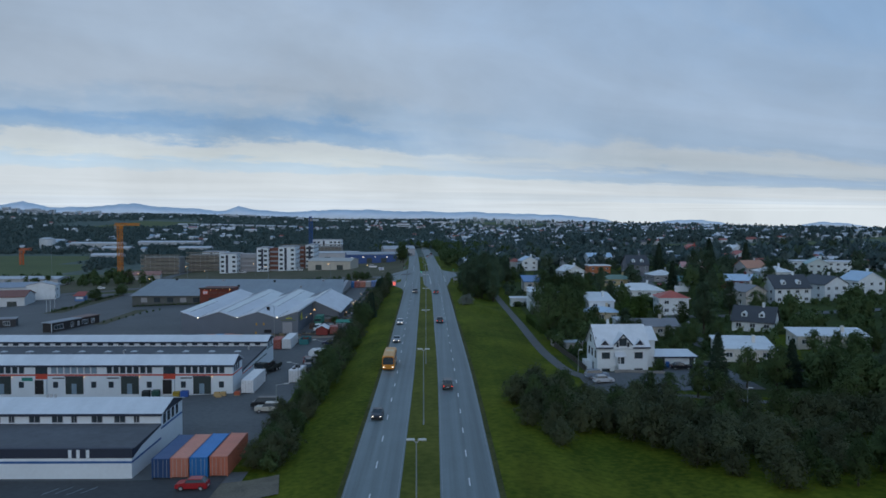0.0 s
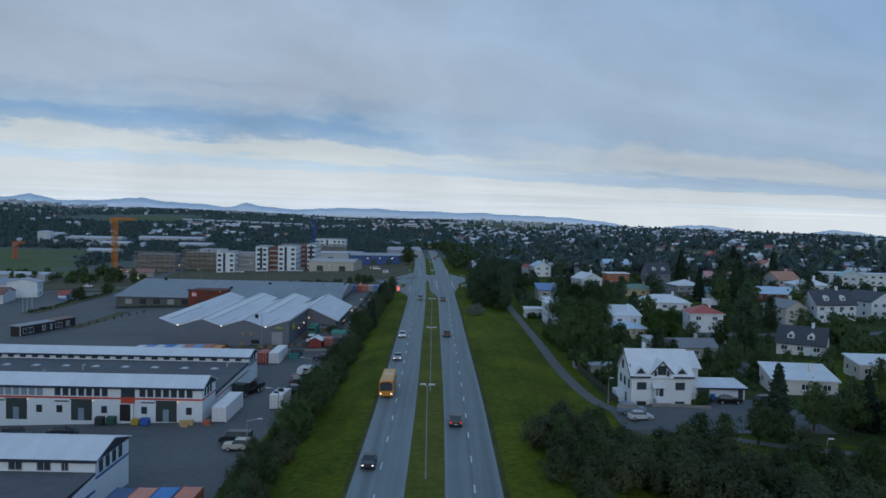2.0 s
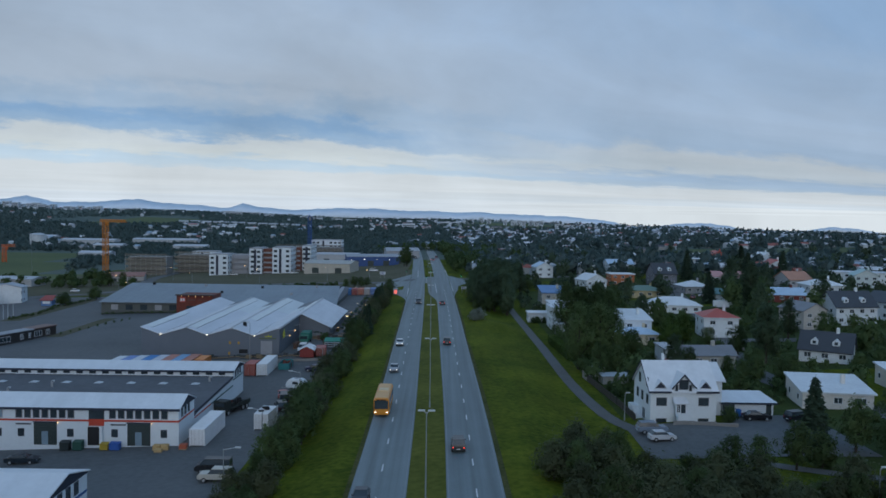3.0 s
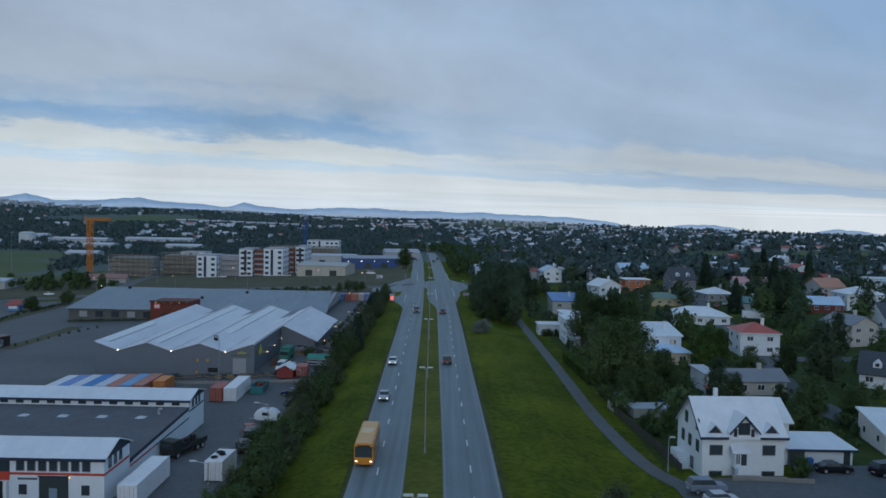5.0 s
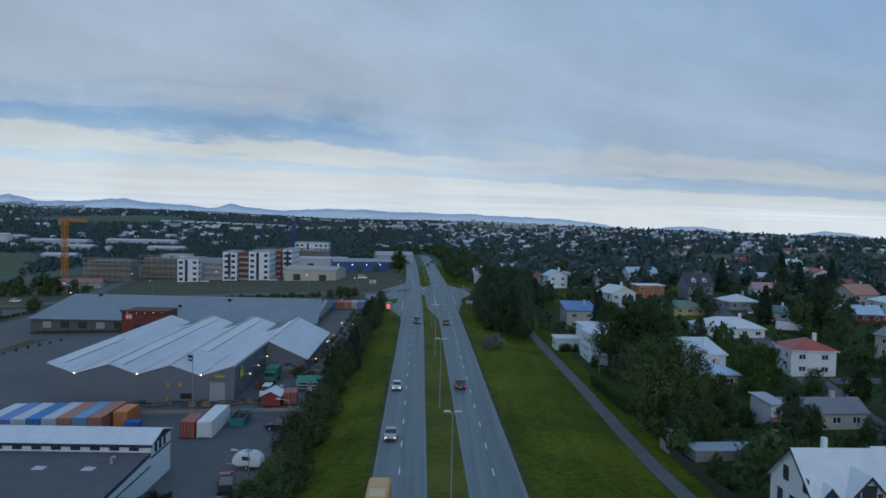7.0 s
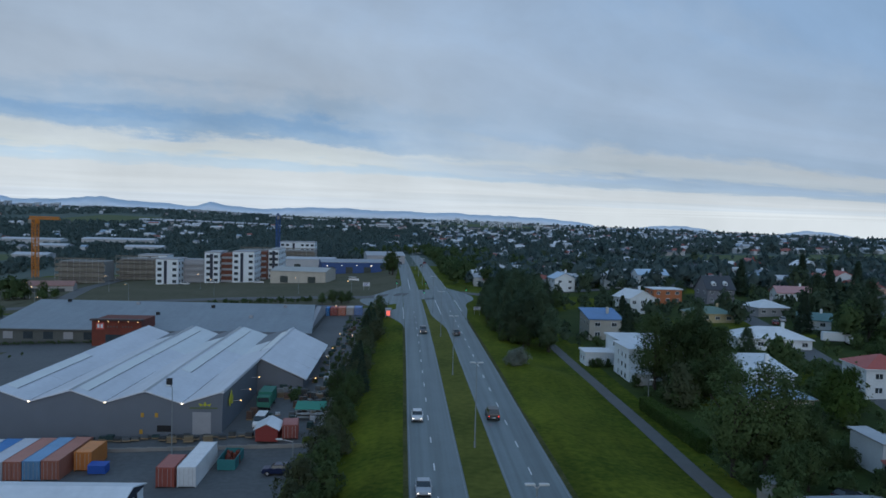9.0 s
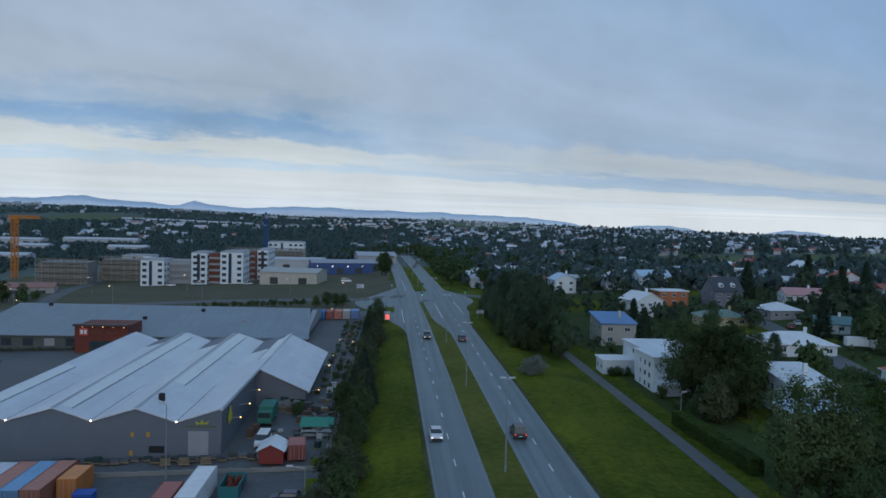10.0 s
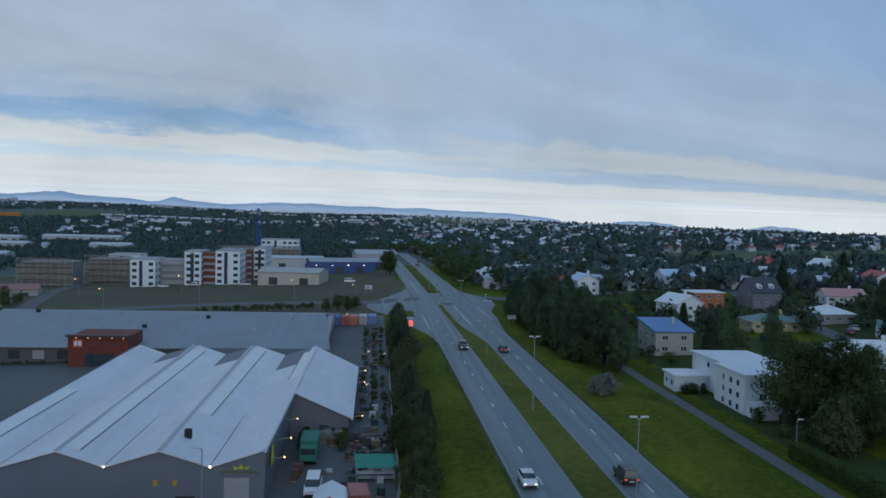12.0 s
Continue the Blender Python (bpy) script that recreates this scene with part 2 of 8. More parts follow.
for leaf_material in (M_LEAF, M_SUBURB, M_LEAFB, M_WILLOW, M_SILVER, M_POPLAR, M_NEEDLE, M_FARTREE):
    leafy(leaf_material)
# pale blue base colour paints the distance haze onto the hills
M_HILL = material("hazed_hill", (0.72, 0.78, 0.84), 1.0, 0.1, scale=0.002, fine=0.01, spec=0.0)
L_WARM = glowing("warm_lamp_glow", (1.0, 0.58, 0.22), 3.2)
L_WHITE = glowing("white_lamp_glow", (1.0, 0.84, 0.62), 3.6)
L_RED = glowing("red_lamp_glow", (1.0, 0.05, 0.03), 1.6)
L_HEAD = glowing("headlamp_glow", (1.0, 0.90, 0.75), 2.0)
L_GREEN = glowing("green_lamp_glow", (0.05, 1.0, 0.45), 2.0)
PAINTS = {}


def paint(r, g, b, rough=0.6):
    """A plain weathered paint of the given colour, made once."""
    key = (r, g, b, rough)
    if key not in PAINTS:
        PAINTS[key] = material("paint", (r, g, b), rough, 0.12, scale=0.4, fine=2.5)
    return PAINTS[key]


# ---- building blocks ----
def box(bm, x0, x1, y0, y1, z0, z1):
    v = [bm.verts.new(p) for p in ((x0, y0, z0), (x1, y0, z0), (x1, y1, z0), (x0, y1, z0), (x0, y0, z1), (x1, y0, z1), (x1, y1, z1), (x0, y1, z1))]
    for f in ((0, 3, 2, 1), (4, 5, 6, 7), (0, 1, 5, 4), (1, 2, 6, 5), (2, 3, 7, 6), (3, 0, 4, 7)):
        bm.faces.new([v[k] for k in f])
    return bm


def prism(bm, outline, a, b, axis="x"):
    """An outline (two coordinates) drawn out from a to b along x, y or z."""
    put = {"x": lambda p, q: (q, p[0], p[1]), "y": lambda p, q: (p[0], q, p[1]), "z": lambda p, q: (p[0], p[1], q)}[axis]
    lo, hi = [bm.verts.new(put(p, a)) for p in outline], [bm.verts.new(put(p, b)) for p in outline]
    k = len(outline)
    bm.faces.new(lo[::-1])
    bm.faces.new(hi)
    for i in range(k):
        bm.faces.new((lo[i], lo[(i + 1) % k], hi[(i + 1) % k], hi[i]))
    bmesh.ops.recalc_face_normals(bm, faces=bm.faces[:])
    return bm


def slab(bm, corners, thick):
    """A sheet through four corners, thick downwards."""
    top = [bm.verts.new(c) for c in corners]
    bot = [bm.verts.new((c[0], c[1], c[2] - thick)) for c in corners]
    bm.faces.new(top)
    bm.faces.new(bot[::-1])
    for i in range(len(corners)):
        j = (i + 1) % len(corners)
        bm.faces.new((top[j], top[i], bot[i], bot[j]))
    bmesh.ops.recalc_face_normals(bm, faces=bm.faces[:])
    return bm


def tube(bm, a, b, r0, r1=None, sides=8):
    a, b = Vector(a), Vector(b)
    r1 = r0 if r1 is None else r1
    q = (b - a).to_track_quat("Z", "Y")
    rings = []
    for p, r in ((a, r0), (b, r1)):
        rings.append([bm.verts.new(p + q @ Vector((r * math.cos(2 * math.pi * k / sides), r * math.sin(2 * math.pi * k / sides), 0))) for k in range(sides)])
    for k in range(sides):
        j = (k + 1) % sides
        bm.faces.new((rings[0][k], rings[0][j], rings[1][j], rings[1][k]))
    bm.faces.new(rings[0][::-1])
    bm.faces.new(rings[1])
    return bm


def mesh_of(name, bm, mat):
    me = bpy.data.meshes.new(name)
    bm.to_mesh(me)
    bm.free()
    me.materials.append(mat)
    return me


def part(name, bm, mat, parent, label=""):
    ob = new(name, bm if isinstance(bm, bpy.types.Mesh) else mesh_of(name, bm, mat))
    ob.parent = parent
    return tagged(ob, label)


def thing(name, label, category, at=None, group="", kind=""):
    ob = new(name)
    ob.empty_display_size = 0.5
    if at is not None:
        ob.matrix_basis = at
    return tagged(ob, label, category, group, kind)


def one(name, bm, mat, label, category, at=None, group="", kind=""):
    ob = new(name, bm if isinstance(bm, bpy.types.Mesh) else mesh_of(name, bm, mat))
    if at is not None:
        ob.matrix_basis = at
    return tagged(ob, label, category, group, kind)


def B():
    return bmesh.new()


# ---- ground ----
def step(a, b, v):
    v = min(1, max(0, (v - a) / (b - a)))
    return v * v * (3 - 2 * v)


def lin(v, table):
    return float(np.interp(v, [p for p, _ in table], [q for _, q in table]))


YARD = [(0, -0.8), (100, -1.2), (168, -2.1), (210, -2.7), (232, -3.0), (242, -3.0), (247, -2.0), (390, -2.0), (425, -1.2), (480, -1.0), (600, -2.0)]


def road_x(y):
    return -2.75 - 3.2e-5 * max(0, y - 130) ** 2 - 0.45 * step(150, 260, y)


def ground_z(x, y):
    """Height of the ground."""
    d = x - road_x(y)
    if d < 0:
        e = step(-11, -24, d)
        side = lin(y, YARD)
    else:
        e = step(11, 29, d)
        side = lin(y, [(0, -2.0), (170, -2.5), (430, -2.7), (470, -1.5), (520, -2.7), (700, -3.5)]) - 0.6 * step(45, 75, d)
        bump = step(10, 14, d) * step(24, 19, d) * step(150, 180, y) * step(325, 300, y)
        e += bump * (0.16 * math.sin(d * 0.5 + 0.02 * y) * math.sin(y * 0.055) - 0.10)
    # a grassy mound by the silver bush and the raised court of the white house
    lumps = 1.25 * math.exp(-((x - 17.0) / 4.6) ** 2 - ((y - 284) / 9.0) ** 2) + 0.8 * math.exp(-((x - 37.5) / 7.5) ** 2 - ((y - 171) / 6.5) ** 2)
    # the whole hillside rises to the right
    # level court before the first warehouse
    if x < -42 and y < 126:
        lumps += 0.0384 * (-42 - max(x, -240)) * step(126, 114, y)
    z = lumps + e * side + 0.0384 * (min(max(x, -240), 140) + 2.75) * (1 - 0.75 * step(700, 1500, y))
    r = math.hypot(x, y)
    # the country beyond: a shallow valley ahead, a rise to the left, a fall to the sea on the right
    a = math.atan2(x, max(y, 1))
    z += step(560, 1300, y) * lin(a, [(-0.6, 2.0), (-0.3, 0.0), (-0.1, -6.0), (0.1, -4.0), (0.3, 2.0), (0.6, 4.0)])
    z += step(1300, 2900, r) * lin(a, [(-0.6, 38.0), (-0.48, 36.0), (-0.41, 27.0), (-0.34, 29.0), (-0.25, 25.0), (-0.118, 16.0), (0.0, 14.0), (0.147, 1.0), (0.21, -4.0), (0.274, -9.0), (0.335, -13.0), (0.393, -16.0), (0.485, -24.0)])
    z -= step(3050, 4800, r) * 90
    return z


def drape(xs, ys, lift=0.05, shift=None):
    """A sheet on the ground over rows of x (relative to shift(y)) and y."""
    bm = B()
    rows = [[bm.verts.new((x + (shift(y) if shift else 0), y, ground_z(x + (shift(y) if shift else 0), y) + lift)) for x in xs] for y in ys]
    for a, b in zip(rows, rows[1:]):
        for k in range(len(xs) - 1):
            bm.faces.new((a[k], a[k + 1], b[k + 1], b[k]))
    return bm


def span(a, b, s):
    return [a + (b - a) * k / max(1, round((b - a) / s)) for k in range(max(1, round((b - a) / s)) + 1)]


def ground_mesh():
    xs = sorted(set([-4200, -3400, -2800, -2300, -1900, -1600, -1300, -1100, -900, -700, -560, -460, -380, -320, -270, -230] + [round(v, 2) for v in span(-200, 60, 2.5)] + [70, 80, 95, 110, 130, 150, 180, 220, 270, 330, 400, 500, 620, 760, 900, 1100, 1300, 1600, 1900, 2300, 2800, 3400, 4200]))
    ys = sorted(set([-400, -200, -100, -50] + [round(v, 2) for v in span(-20, 700, 5)] + [720, 750, 780, 820, 860, 900, 960, 1020, 1100, 1200, 1300, 1450, 1600, 1800, 2000, 2300, 2600, 3000, 3400, 3800, 4300, 4900]))
    return drape(xs, ys, 0.0)


def zone_face(ob, test):
    """Gives the second material to the faces whose middle passes the test."""
    for p in ob.data.polygons:
        c = p.center
        p.material_index = test(c.x, c.y)
    return ob


ground = one("ground", ground_mesh(), M_GRASS, "rough green grass verges running out to dark wooded country", "ground", kind="structure")
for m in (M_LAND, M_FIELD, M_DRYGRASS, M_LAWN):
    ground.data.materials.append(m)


def is_meadow(x, y):
    if -560 < x < -240 - 0.35 * (y - 550) and 505 < y < 840:
        return True
    return y > 640 and noise.noise((x * 0.0022, y * 0.0030, 3.1)) > 0.34


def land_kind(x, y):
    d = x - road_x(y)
    # beyond these bounds the ground takes the haze-tinted land colour or meadow
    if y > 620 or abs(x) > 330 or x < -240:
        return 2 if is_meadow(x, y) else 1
    if -260 < x and d < -10.5 and 420 < y < 610:
        return 3
    if d > 34 and y > 152:
        return 0 if noise.noise((x * 0.03, y * 0.03, 1.7)) > 0.34 else 4
    return 0


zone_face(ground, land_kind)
for p in ground.data.polygons:
    p.use_smooth = True


# ---- road ----
def strip(name, a, b, y0, y1, mat, label, category, lift=0.07, ystep=5, xstep=3.5):
    return one(name, drape(span(a, b, xstep), span(y0, y1, ystep), lift, road_x), mat, label, category, kind="structure")


road_left = strip("road_1", -9.3, -2.4, -60, 760, M_ASPHALT, "worn grey asphalt two-lane carriageway", "road")
road_right = strip("road_2", 2.4, 9.3, -60, 760, M_ASPHALT, "worn grey asphalt two-lane carriageway", "road")
median = strip("median_1", -2.38, 2.38, -60, 428, M_MEDIAN, "narrow median of dry yellowish grass", "median", 0.05, 5, 1.2)
for k, a, b in ((6, -9.95, -9.31), (7, 9.31, 10.05)):
    strip(f"verge_{k}", a, b, -60, 392, M_DRYVERGE, "thin dusty grass along the edge of the carriageway", "verge", 0.055)


def dash_mesh(w, l):
    return mesh_of("lane_dash", box(B(), -w / 2, w / 2, -l / 2, l / 2, 0.0, 0.012), M_LINE)


DASH = dash_mesh(0.16, 3.0)
for parent, off, first, period in ((road_left, -5.95, 109.4 - 12.7 * 3, 12.7), (road_right, 6.0, 101.0 - 12.0 * 2, 12.0)):
    for k in range(30):
        y = first + k * period
        if 398 < y < 470:
            continue
        x = road_x(y) + off
        d = part("lane_dash", DASH, None, parent)
        d.location = (x, y, ground_z(x, y) + 0.075)
        d.rotation_euler = (0, 0, -math.atan((road_x(y + 1) - road_x(y - 1)) / 2))
for parent, off in ((road_left, -2.65), (road_left, -9.05), (road_right, 2.65), (road_right, 9.05)):
    part("edge_line", drape([off - 0.055, off + 0.055], span(-20, 400, 5), 0.085, road_x), M_FADED, parent, "worn edge line")

# pavements, yards and side roads
yard = one("yard_pavement", drape(span(-215, -26.5, 3.5), span(40, 415, 5), 0.10), M_YARD, "dark worn asphalt industrial yard and car park", "pavement", kind="structure")


def ribbon(name, points, width, mat, label, category, lift=0.06, across=3):
    """A road or path along points in the plan."""
    pts = []
    for (x0, y0), (x1, y1) in zip(points, points[1:]):
        n = max(1, int(math.hypot(x1 - x0, y1 - y0) / 4))
        pts += [(x0 + (x1 - x0) * k / n, y0 + (y1 - y0) * k / n) for k in range(n)]
    pts.append(points[-1])
    for _ in range(6):
        pts = [pts[0]] + [((a[0] + 2 * b[0] + c[0]) / 4, (a[1] + 2 * b[1] + c[1]) / 4) for a, b, c in zip(pts, pts[1:], pts[2:])] + [pts[-1]]
    bm = B()
    rows = []
    for k, (x, y) in enumerate(pts):
        x0, y0 = pts[max(0, k - 1)]
        x1, y1 = pts[min(len(pts) - 1, k + 1)]
        t = Vector((x1 - x0, y1 - y0)).normalized()
        row = []
        for j in range(across + 1):
            s = (j / across - 0.5) * width
            px, py = x - t.y * s, y + t.x * s
            row.append(bm.verts.new((px, py, ground_z(px, py) + lift)))
        rows.append(row)
    for a, b in zip(rows, rows[1:]):
        for j in range(across):
            bm.faces.new((a[j], a[j + 1], b[j + 1], b[j]))
    bmesh.ops.recalc_face_normals(bm, faces=bm.faces[:])
    if sum(f.normal.z for f in bm.faces) < 0:
        bmesh.ops.reverse_faces(bm, faces=bm.faces[:])
    return one(name, bm, mat, label, category, kind="structure")


ribbon("path_1", [(24.4, 345), (24.7, 312), (25.0, 285), (25.5, 255), (25.6, 222), (25.8, 205), (26.6, 192), (27.7, 177), (29.8, 168), (33.3, 161.5), (38, 155.5), (48, 149), (75, 140), (110, 132)], 2.4, M_PATH, "narrow grey asphalt footpath through the grass", "path", 0.09)
one("driveway_1", drape(span(29, 47, 3), span(156, 173, 3), 0.12), M_YARD, "dark asphalt forecourt beside the white house", "driveway", kind="structure")
one("driveway_2", drape(span(47, 62, 3), span(156, 180, 3), 0.12), M_YARD, "dark asphalt drive before the garage", "driveway", kind="structure")
ribbon("side_road_1", [(-14, 447), (-40, 452), (-90, 456), (-130, 447), (-170, 430), (-215, 405)], 10, M_PATH, "grey asphalt side road leaving the junction", "road", 0.09)
ribbon("side_road_2", [(5, 452), (20, 455), (60, 470), (120, 500), (200, 540)], 9, M_PATH, "grey asphalt side road leaving the junction", "road", 0.08)
ribbon("side_road_3", [(-150, 440), (-168, 520), (-172, 600), (-160, 680)], 7, M_PATH, "grey asphalt street past the building site", "road", 0.13)
ribbon("street_1", [(84, 160), (75, 182), (67.5, 204), (67, 226), (72, 250), (80, 290), (90, 340), (100, 400), (112, 470), (120, 520)], 6, M_YARD, "dark residential street between gardens", "road", 0.07)
ribbon("street_2", [(78, 262), (110, 258), (150, 262), (200, 270)], 6, M_YARD, "dark residential street between gardens", "road", 0.11)


def taper(name, y0, y1, left0, right0, left1, right1, mat, label, category="road", lift=0.085):
    """A sheet beside the road whose edges run from one offset to another."""
    bm = B()
    rows = []
    for y in span(y0, y1, 4):
        u = step(y0, y1, y)
        a, b = left0 + (left1 - left0) * u, right0 + (right1 - right0) * u
        row = []
        for j in range(5):
            x = road_x(y) + a + (b - a) * j / 4
            row.append(bm.verts.new((x, y, ground_z(x, y) + lift)))
        rows.append(row)
    for a, b in zip(rows, rows[1:]):
        for j in range(4):
            bm.faces.new((a[j], a[j + 1], b[j + 1], b[j]))
    return one(name, bm, mat, label, category, kind="structure")


# the junction: turning lanes, aprons, markings
taper("road_3", 345, 385, 2.4, 2.6, -0.8, 2.6, M_ASPHALT, "grey asphalt left-turn lane")
taper("road_4", 385, 432, -0.8, 2.6, -1.2, 2.6, M_ASPHALT, "grey asphalt left-turn lane")
taper("road_5", 362, 402, 9.4, 9.5, 9.4, 12.2, M_ASPHALT, "grey asphalt right-turn lane")
taper("road_6", 402, 438, 9.4, 12.2, 9.4, 18.0, M_ASPHALT, "grey asphalt junction apron")
taper("road_7", 438, 476, 9.4, 18.0, 9.4, 9.6, M_ASPHALT, "grey asphalt junction apron")
taper("road_8", 428, 466, -2.5, 2.5, -2.5, 2.5, M_ASPHALT, "grey asphalt junction crossing")
taper("road_9", 352, 396, -9.6, -9.4, -16.0, -9.4, M_ASPHALT, "grey asphalt slip lane")
taper("road_10", 396, 440, -16.0, -9.4, -26.0, -9.4, M_ASPHALT, "grey asphalt junction apron")
taper("road_11", 440, 486, -26.0, -9.4, -10.0, -9.4, M_ASPHALT, "grey asphalt junction apron")
one("traffic_island", drape(span(-25.5, -17.5, 2), span(398, 414, 4), 0.16), M_GRASS, "small grass island beside the slip lane", "traffic island", kind="structure")
for parent, off0, off1, y0, y1 in ((road_right, 2.5, 2.5, 380, 424), (road_right, 9.6, 9.6, 388, 426), (road_left, -9.5, -9.5, 372, 404), (road_left, -5.9, -5.9, 470, 520), (road_right, 9.4, 9.4, 470, 515)):
    part("lane_line", drape([off0 - 0.1, off0 + 0.1], span(y0, y1, 4), 0.105, road_x), M_LINE, parent, "white solid lane line")
part("stop_line", drape(span(2.8, 12.8, 2.5), [427.0, 427.6], 0.11, road_x), M_FADED, road_right, "worn stop line")
part("stop_line", drape(span(-9.2, -2.6, 2.5), [468.4, 469.0], 0.11, road_x), M_FADED, road_left, "worn stop line")
for k in range(4):
    y = 442 + 4.0 * k
    for xx in (-30.0, -26.5):
        part("lane_dash", DASH, None, road_left).location = (xx, y, ground_z(xx, y) + 0.12)
one("verge_5", drape(span(-29.0, -26.2, 0.7), span(113, 247, 4), 0.13), M_GRASS, "grass bank between the yard and the hedge", "verge", kind="structure")
one("court_pavement", drape(span(-160, -29, 3.5), span(40, 111, 4), 0.16), M_DARKYARD, "dark newer asphalt court before the warehouse", "pavement", kind="structure")
for k in range(4):
    xx, yy = -50.5 + 1.6 * k, 106.5 + 0.5 * (k % 2)
    mark = part("parking_mark", box(B(), -0.06, 0.06, -1.4, 1.4, 0, 0.012), M_FADED, yard, "worn white parking mark")
    mark.location, mark.rotation_euler = (xx, yy, ground_z(xx, yy) + 0.165), (0, 0, radians(-25))
# gravel track and verge by the first containers
ribbon("track_1", [(-20.9, 105.4), (-25, 105.2), (-29, 104.2), (-32, 103.2)], 8.6, M_GRAVEL, "short gravel track from the verge to the yard", "track", 0.12)
for name, x0, x1, y0, y1 in (("verge_1", -160, -152, 336, 404), ("verge_2", -122, -117, 292, 336), ("verge_3", -213, -168, 430, 460)):
    one(name, drape(span(x0, x1, 4), span(y0, y1, 4), 0.14), M_DRYGRASS, "strip of rough grass beside the car park", "verge", kind="structure")


# ---- windows and doors ----
WINDOWS = {}
FACING = {"S": 0, "E": 90, "N": 180, "W": -90}


def window(parent, x, y, z, w, h, face="S", frame_mat=None, bars=1, name="window", glass=None):
    """A framed pane standing 5 cm proud of a wall, at the middle of its sill line."""
    frame_mat = frame_mat or M_WHITE
    glass = glass or M_GLASS
    key = (round(w, 2), round(h, 2), frame_mat.name, bars, glass.name)
    if key not in WINDOWS:
        f, t = B(), 0.09
        box(f, -w / 2, w / 2, -0.06, 0.02, 0, t)
        box(f, -w / 2, w / 2, -0.06, 0.02, h - t, h)
        for k in range(bars + 2):
            c = -w / 2 + t / 2 + (w - t) * k / (bars + 1)
            box(f, c - t / 2, c + t / 2, -0.056, 0.02, t, h - t)
        WINDOWS[key] = (mesh_of("window", f, frame_mat), mesh_of("pane", box(B(), -w / 2 + 0.02, w / 2 - 0.02, -0.025, 0.01, 0.02, h - 0.02), glass))
    ob = part(name, WINDOWS[key][0], None, parent)
    ob.location, ob.rotation_euler = (x, y, z), (0, 0, radians(FACING[face]))
    part("pane", WINDOWS[key][1], None, ob)
    return ob


def door(parent, x, y, z, w, h, face="S", mat=None, label="dark door", ribs=0):
    bm = box(B(), -w / 2, w / 2, -0.05, 0.02, 0, h)
    ob = part("door", bm, mat or M_DOORDARK, parent, label)
    ob.location, ob.rotation_euler = (x, y, z), (0, 0, radians(FACING[face]))
    for k in range(ribs):
        c = h * (k + 0.5) / ribs
        part("door_panel", box(B(), -w / 2 + 0.05, w / 2 - 0.05, -0.08, -0.052, c - h * 0.42 / ribs, c + h * 0.42 / ribs), mat or M_DOORDARK, ob)
    return ob


def lamp_spot(parent, x, y, z, size=0.25, mat=None, name="wall_lamp"):
    bm = bmesh.new()
    bmesh.ops.create_icosphere(bm, subdivisions=1, radius=size / 2)
    ob = part(name, bm, mat or L_WARM, parent, "small glowing lamp")
    ob.location = (x, y, z)
    return ob


# ---- industrial sheds ----
def gable_block(parent, x0, x1, y0, y1, base, eave, ridge, roof_mat, over=0.35):
    """A long block with its ridge along x: walls, dark gable tops, two roof sheets."""
    ym = (y0 + y1) / 2
    part("wall", box(B(), x0, x1, y0, y1, base, eave), M_WHITE, parent)
    for xa, xb in ((x1 + 0.003, x1 + 0.06), (x0 - 0.06, x0 - 0.003)):
        part("gable", prism(B(), [(y0 - 0.1, eave - 0.25), (y1 + 0.1, eave - 0.25), (y1 + 0.1, eave), (ym, ridge), (y0 - 0.1, eave)], xa, xb), M_NAVY, parent, "dark blue gable cladding")
    for ya, yb in ((y0 - over, ym), (y1 + over, ym)):
        drop = (ridge - eave) * over / abs(ym - y0)
        part("roof", slab(B(), [(x0 - 0.3, ya, eave - drop + 0.12), (x1 + 0.3, ya, eave - drop + 0.12), (x1 + 0.3, yb, ridge + 0.12), (x0 - 0.3, yb, ridge + 0.12)], 0.14), roof_mat, parent)
    part("fascia", box(B(), x0 - 0.3, x1 + 0.32, y0 - over - 0.05, y0 - over, eave - 0.32, eave + 0.05), M_NAVY, parent)


